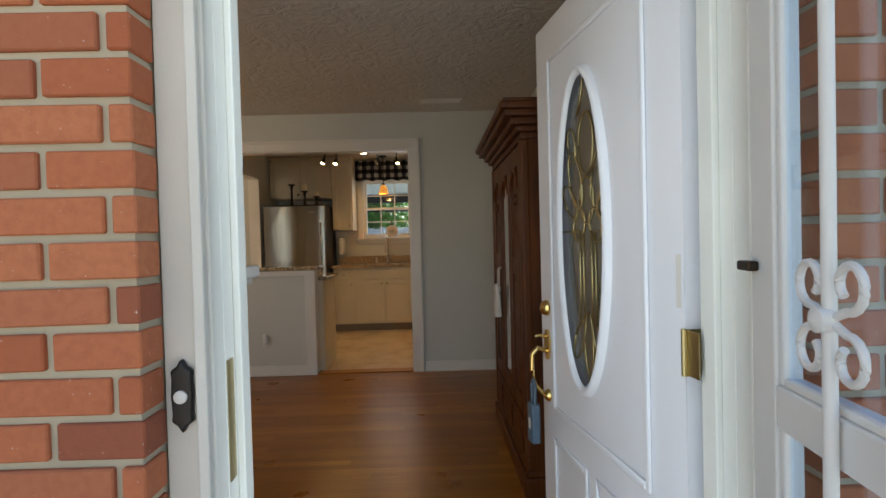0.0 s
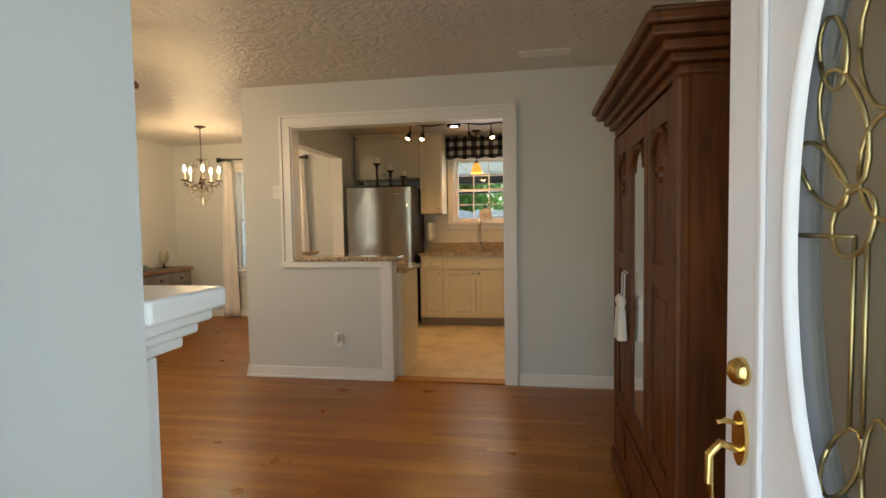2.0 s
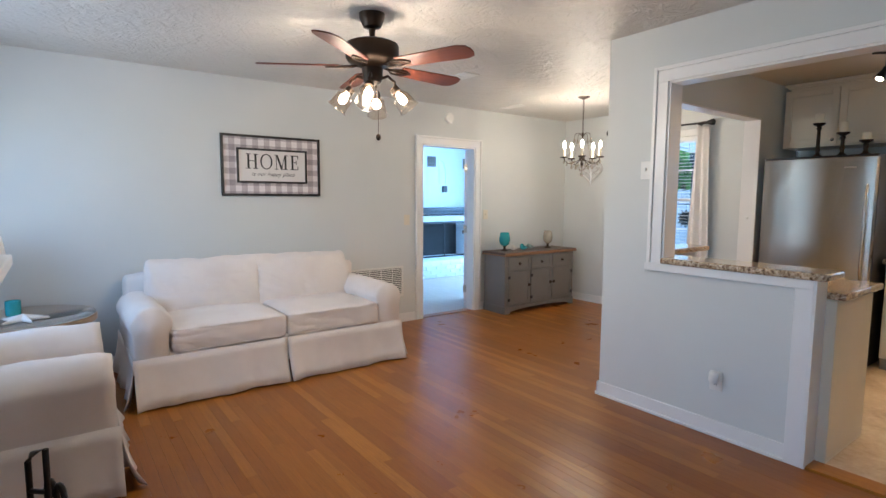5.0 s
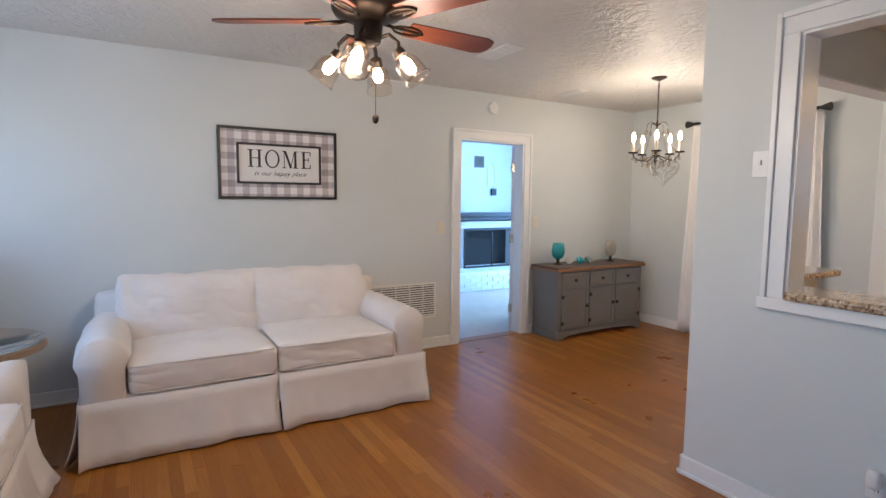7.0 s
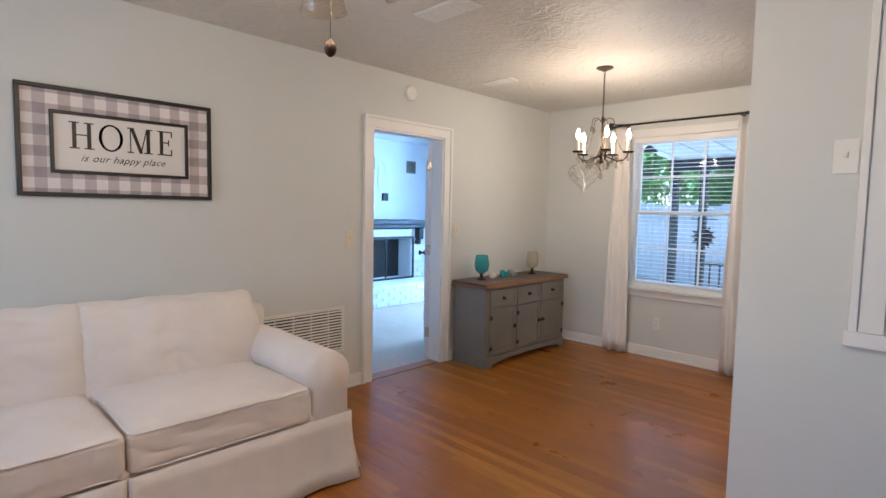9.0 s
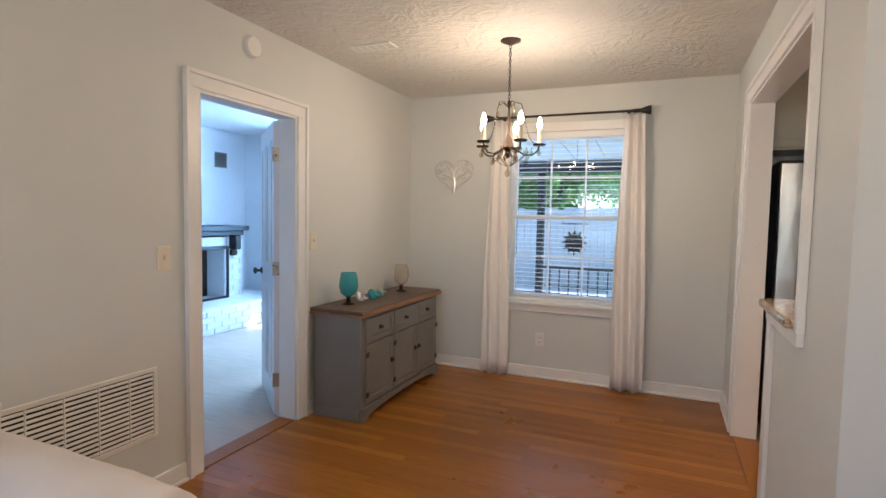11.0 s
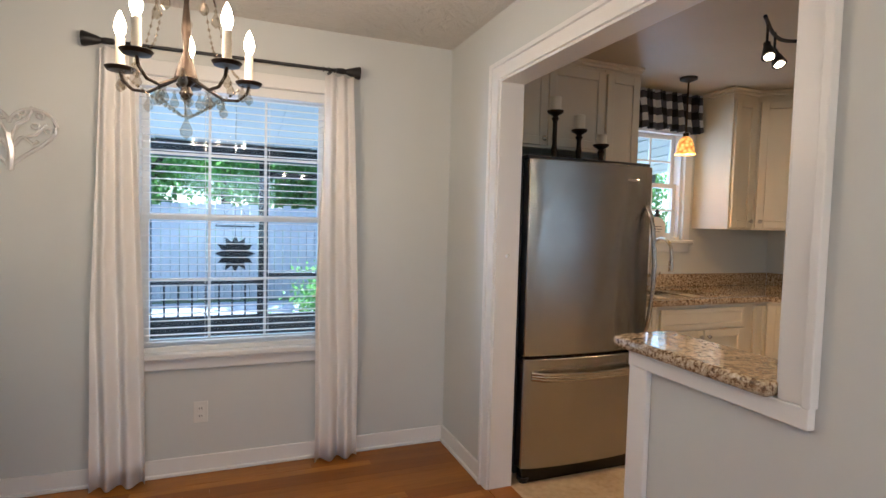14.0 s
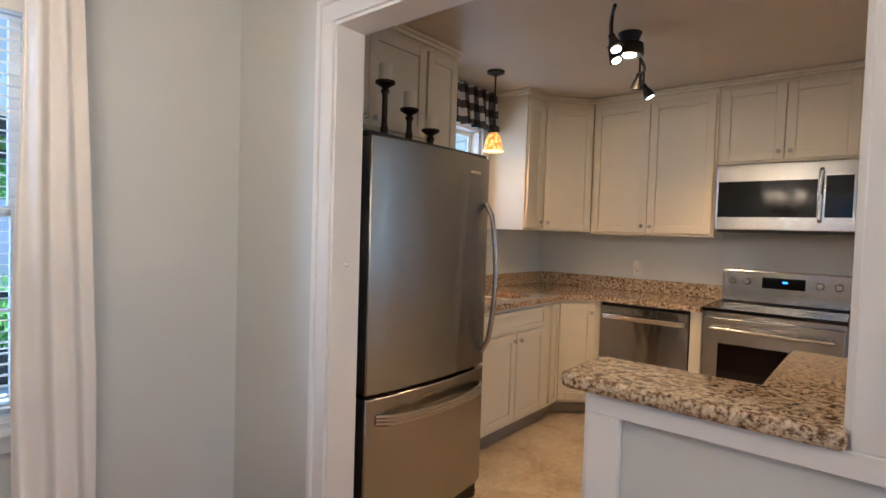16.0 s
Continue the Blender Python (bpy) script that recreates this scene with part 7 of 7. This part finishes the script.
def lantern():
    l = base("porch_lantern", "dark metal hanging porch lantern", "lantern", (-4.55, 8.9, 2.345))
    bm = bmesh.new()
    tube(bm, [(0, 0, 0), (0, 0, -0.2)], 0.004, 6)
    lathe(bm, [(0.01, -0.19), (0.10, -0.26), (0.10, -0.27), (0.02, -0.27)], 6)
    lathe(bm, [(0.07, -0.50), (0.07, -0.52), (0.02, -0.54)], 6)
    for i in range(6):
        a = i * math.pi / 3
        tube(bm, [(0.085 * math.cos(a), 0.085 * math.sin(a), -0.27), (0.065 * math.cos(a), 0.065 * math.sin(a), -0.51)], 0.005, 5)
    finish("cage", bm, PORCHDARK, l)


def fence():
    f = base("yard_fence", "weathered grey wooden board fence", "fence", (0, 15.2, -0.16))
    rng = random.Random(5)
    bm = bmesh.new()
    box(bm, -0.07, 0.07, -0.01, 0.01, 0.0, 1.75)
    me = bpy.data.meshes.new("board")
    bm.to_mesh(me)
    bm.free()
    me.materials.append(FENCE)
    for i in range(110):
        o = new("fence_board", me)
        o.parent, o.location = f, (-10 + i * 0.148, rng.uniform(-0.006, 0.006), rng.uniform(-0.03, 0.03))
    make("rail", FENCE, [(-10.1, 6.4, 0.012, 0.05, 0.35, 0.44)], f)
    make("rail", FENCE, [(-10.1, 6.4, 0.012, 0.05, 1.35, 1.44)], f)


def tree(x, y, h, r, seed, n):
    rng = random.Random(seed)
    t = base("tree", "leafy green broadleaf tree behind the fence", "tree", (x, y, -0.16), group="yard trees")
    bm = bmesh.new()
    tube(bm, [(0, 0, 0), (0.06, 0.03, h * 0.3), (-0.03, 0.05, h * 0.55), (0.05, 0, h * 0.8)], 0.19, 10, 0.05)
    for k in range(9):
        a, z = rng.uniform(0, 6.28), h * rng.uniform(0.3, 0.65)
        d = Vector((math.cos(a), math.sin(a), rng.uniform(0.3, 0.8)))
        tube(bm, [(0, 0, z), d * r * 0.4 + Vector((0, 0, z)), d * r * 0.85 + Vector((0, 0, z + 0.25))], 0.07, 6, 0.015)
    finish("trunk", bm, BARK, t, smooth=True)
    bm = bmesh.new()
    clumps = [Vector((rng.gauss(0, r * 0.42), rng.gauss(0, r * 0.42), h * 0.47 + rng.gauss(0, h * 0.19))) for _ in range(34)]
    for _ in range(n):
        c = rng.choice(clumps) + Vector((rng.gauss(0, 0.3), rng.gauss(0, 0.3), rng.gauss(0, 0.25)))
        s = rng.uniform(0.05, 0.11)
        e = Euler((rng.uniform(0, 6), rng.uniform(0, 6), rng.uniform(0, 6))).to_matrix()
        vs = [bm.verts.new(c + e @ Vector(p) * s) for p in ((-1, 0, 0), (0, -0.55, 0.12), (1.1, 0, 0), (0, 0.55, 0.12))]
        bm.faces.new(vs)
    tagged(finish("leaves", bm, LEAF, t), kind="stuff")


def bush(x, y, seed):
    rng = random.Random(seed)
    t = base("shrub", "low green leafy shrub by the porch", "shrub", (x, y, -0.12), group="porch shrubs")
    bm = bmesh.new()
    for _ in range(12):
        a = rng.uniform(0, 6.28)
        tube(bm, [(0, 0, 0), (0.2 * math.cos(a), 0.2 * math.sin(a), 0.5)], 0.012, 5, 0.004)
    finish("stem", bm, BARK, t)
    bm = bmesh.new()
    for _ in range(1600):
        c = Vector((rng.gauss(0, 0.22), rng.gauss(0, 0.22), 0.42 + rng.gauss(0, 0.2)))
        c.z = max(0.03, c.z)
        s = rng.uniform(0.025, 0.05)
        e = Euler((rng.uniform(0, 6), rng.uniform(0, 6), rng.uniform(0, 6))).to_matrix()
        bm.faces.new([bm.verts.new(c + e @ Vector(p) * s) for p in ((-1, 0, 0), (0, -0.55, 0.12), (1.1, 0, 0), (0, 0.55, 0.12))])
    tagged(finish("leaves", bm, LEAF, t), kind="stuff")


sun_ornament()
lantern()
fence()
for _i, (_x, _y, _h, _r) in enumerate(((-9.5, 18.5, 6.5, 2.4), (-6.0, 19.0, 7.5, 2.8), (-2.2, 18.0, 6.8, 2.5), (1.5, 19.0, 7.2, 2.6), (5.5, 18.2, 6.4, 2.4), (9.5, 20, 7.5, 3.0), (-13.5, 20, 7, 2.8), (-11.5, 23.5, 9, 3.4), (-7.8, 23, 8.5, 3.2), (-4.2, 22.5, 8.5, 3.2), (-0.5, 23, 9, 3.4), (3.5, 22.8, 8.6, 3.2))):
    tree(_x, _y, _h, _r, _i + 11, 9000)
bush(-2.6, 12.0, 4)
bush(0.2, 12.1, 9)


def neighbour():
    h = base("shed", "white neighbouring shed with a low grey roof", "shed", (0.5, 14.0, -0.16))
    make("wall", TRIM, [(-1.5, 1.5, 0, 0.9, 0, 1.5)], h)
    make("roof", CONCRETE, [(-1.65, 1.65, -0.15, 1.05, 1.5, 1.6)], h, 0.01)


neighbour()

# ---- pieces of the setting: bricks and floor boards ----
brick_run(PIER_L, -2.2, -0.605, 0.0, 2.45, 1.03, BRICK, bh=0.0605, j=0.0135, depth=0.072)
brick_run(PIER_R, 0.53, 1.45, 0.0, 2.45, 1.03, BRICK, bh=0.0605, j=0.0135, depth=0.072)


def boards():
    floor_ob = setting(make("floor", SLOTDARK, [(-5.18, 0.74, 1.25, 5.10, -0.02, -0.012), (-5.18, -2.52, 5.10, 7.8, -0.02, -0.012)]), "glossy honey-brown strip oak floor", "floor")
    rng = random.Random(3)
    rest = bmesh.new()
    cache, count, w = {}, 0, 0.0572
    y = 1.25
    while y < 7.8:
        y1 = min(y + w - 0.0007, 7.8)
        x, end = -5.18 - rng.uniform(0, 1.0), (0.74 if y < 5.10 - 0.03 else -2.525)
        while x < end:
            ln = rng.choice((0.6, 0.8, 1.0, 1.2, 1.5, 1.9))
            a, b = max(x, -5.18), min(x + ln - 0.0008, end)
            x += ln
            if b - a < 0.02:
                continue
            if 2.6 < y < 5.3 and -4.2 < (a + b) / 2 < 0.2 and count < 298:
                key = round(b - a, 2)
                if key not in cache:
                    bm = bmesh.new()
                    box(bm, 0, b - a, 0, y1 - y, -0.012, 0.0)
                    me = bpy.data.meshes.new("board")
                    bm.to_mesh(me)
                    bm.free()
                    me.materials.append(OAK)
                    cache[key] = me
                o = new("board", cache[key])
                o.parent, o.location = floor_ob, (a, y, rng.uniform(-0.0003, 0.0003))
                count += 1
            else:
                box(rest, a, b, y, y1, -0.012, rng.uniform(-0.0003, 0.0003))
        y += w
    tagged(finish("boards", rest, OAK, floor_ob), kind="stuff")


boards()
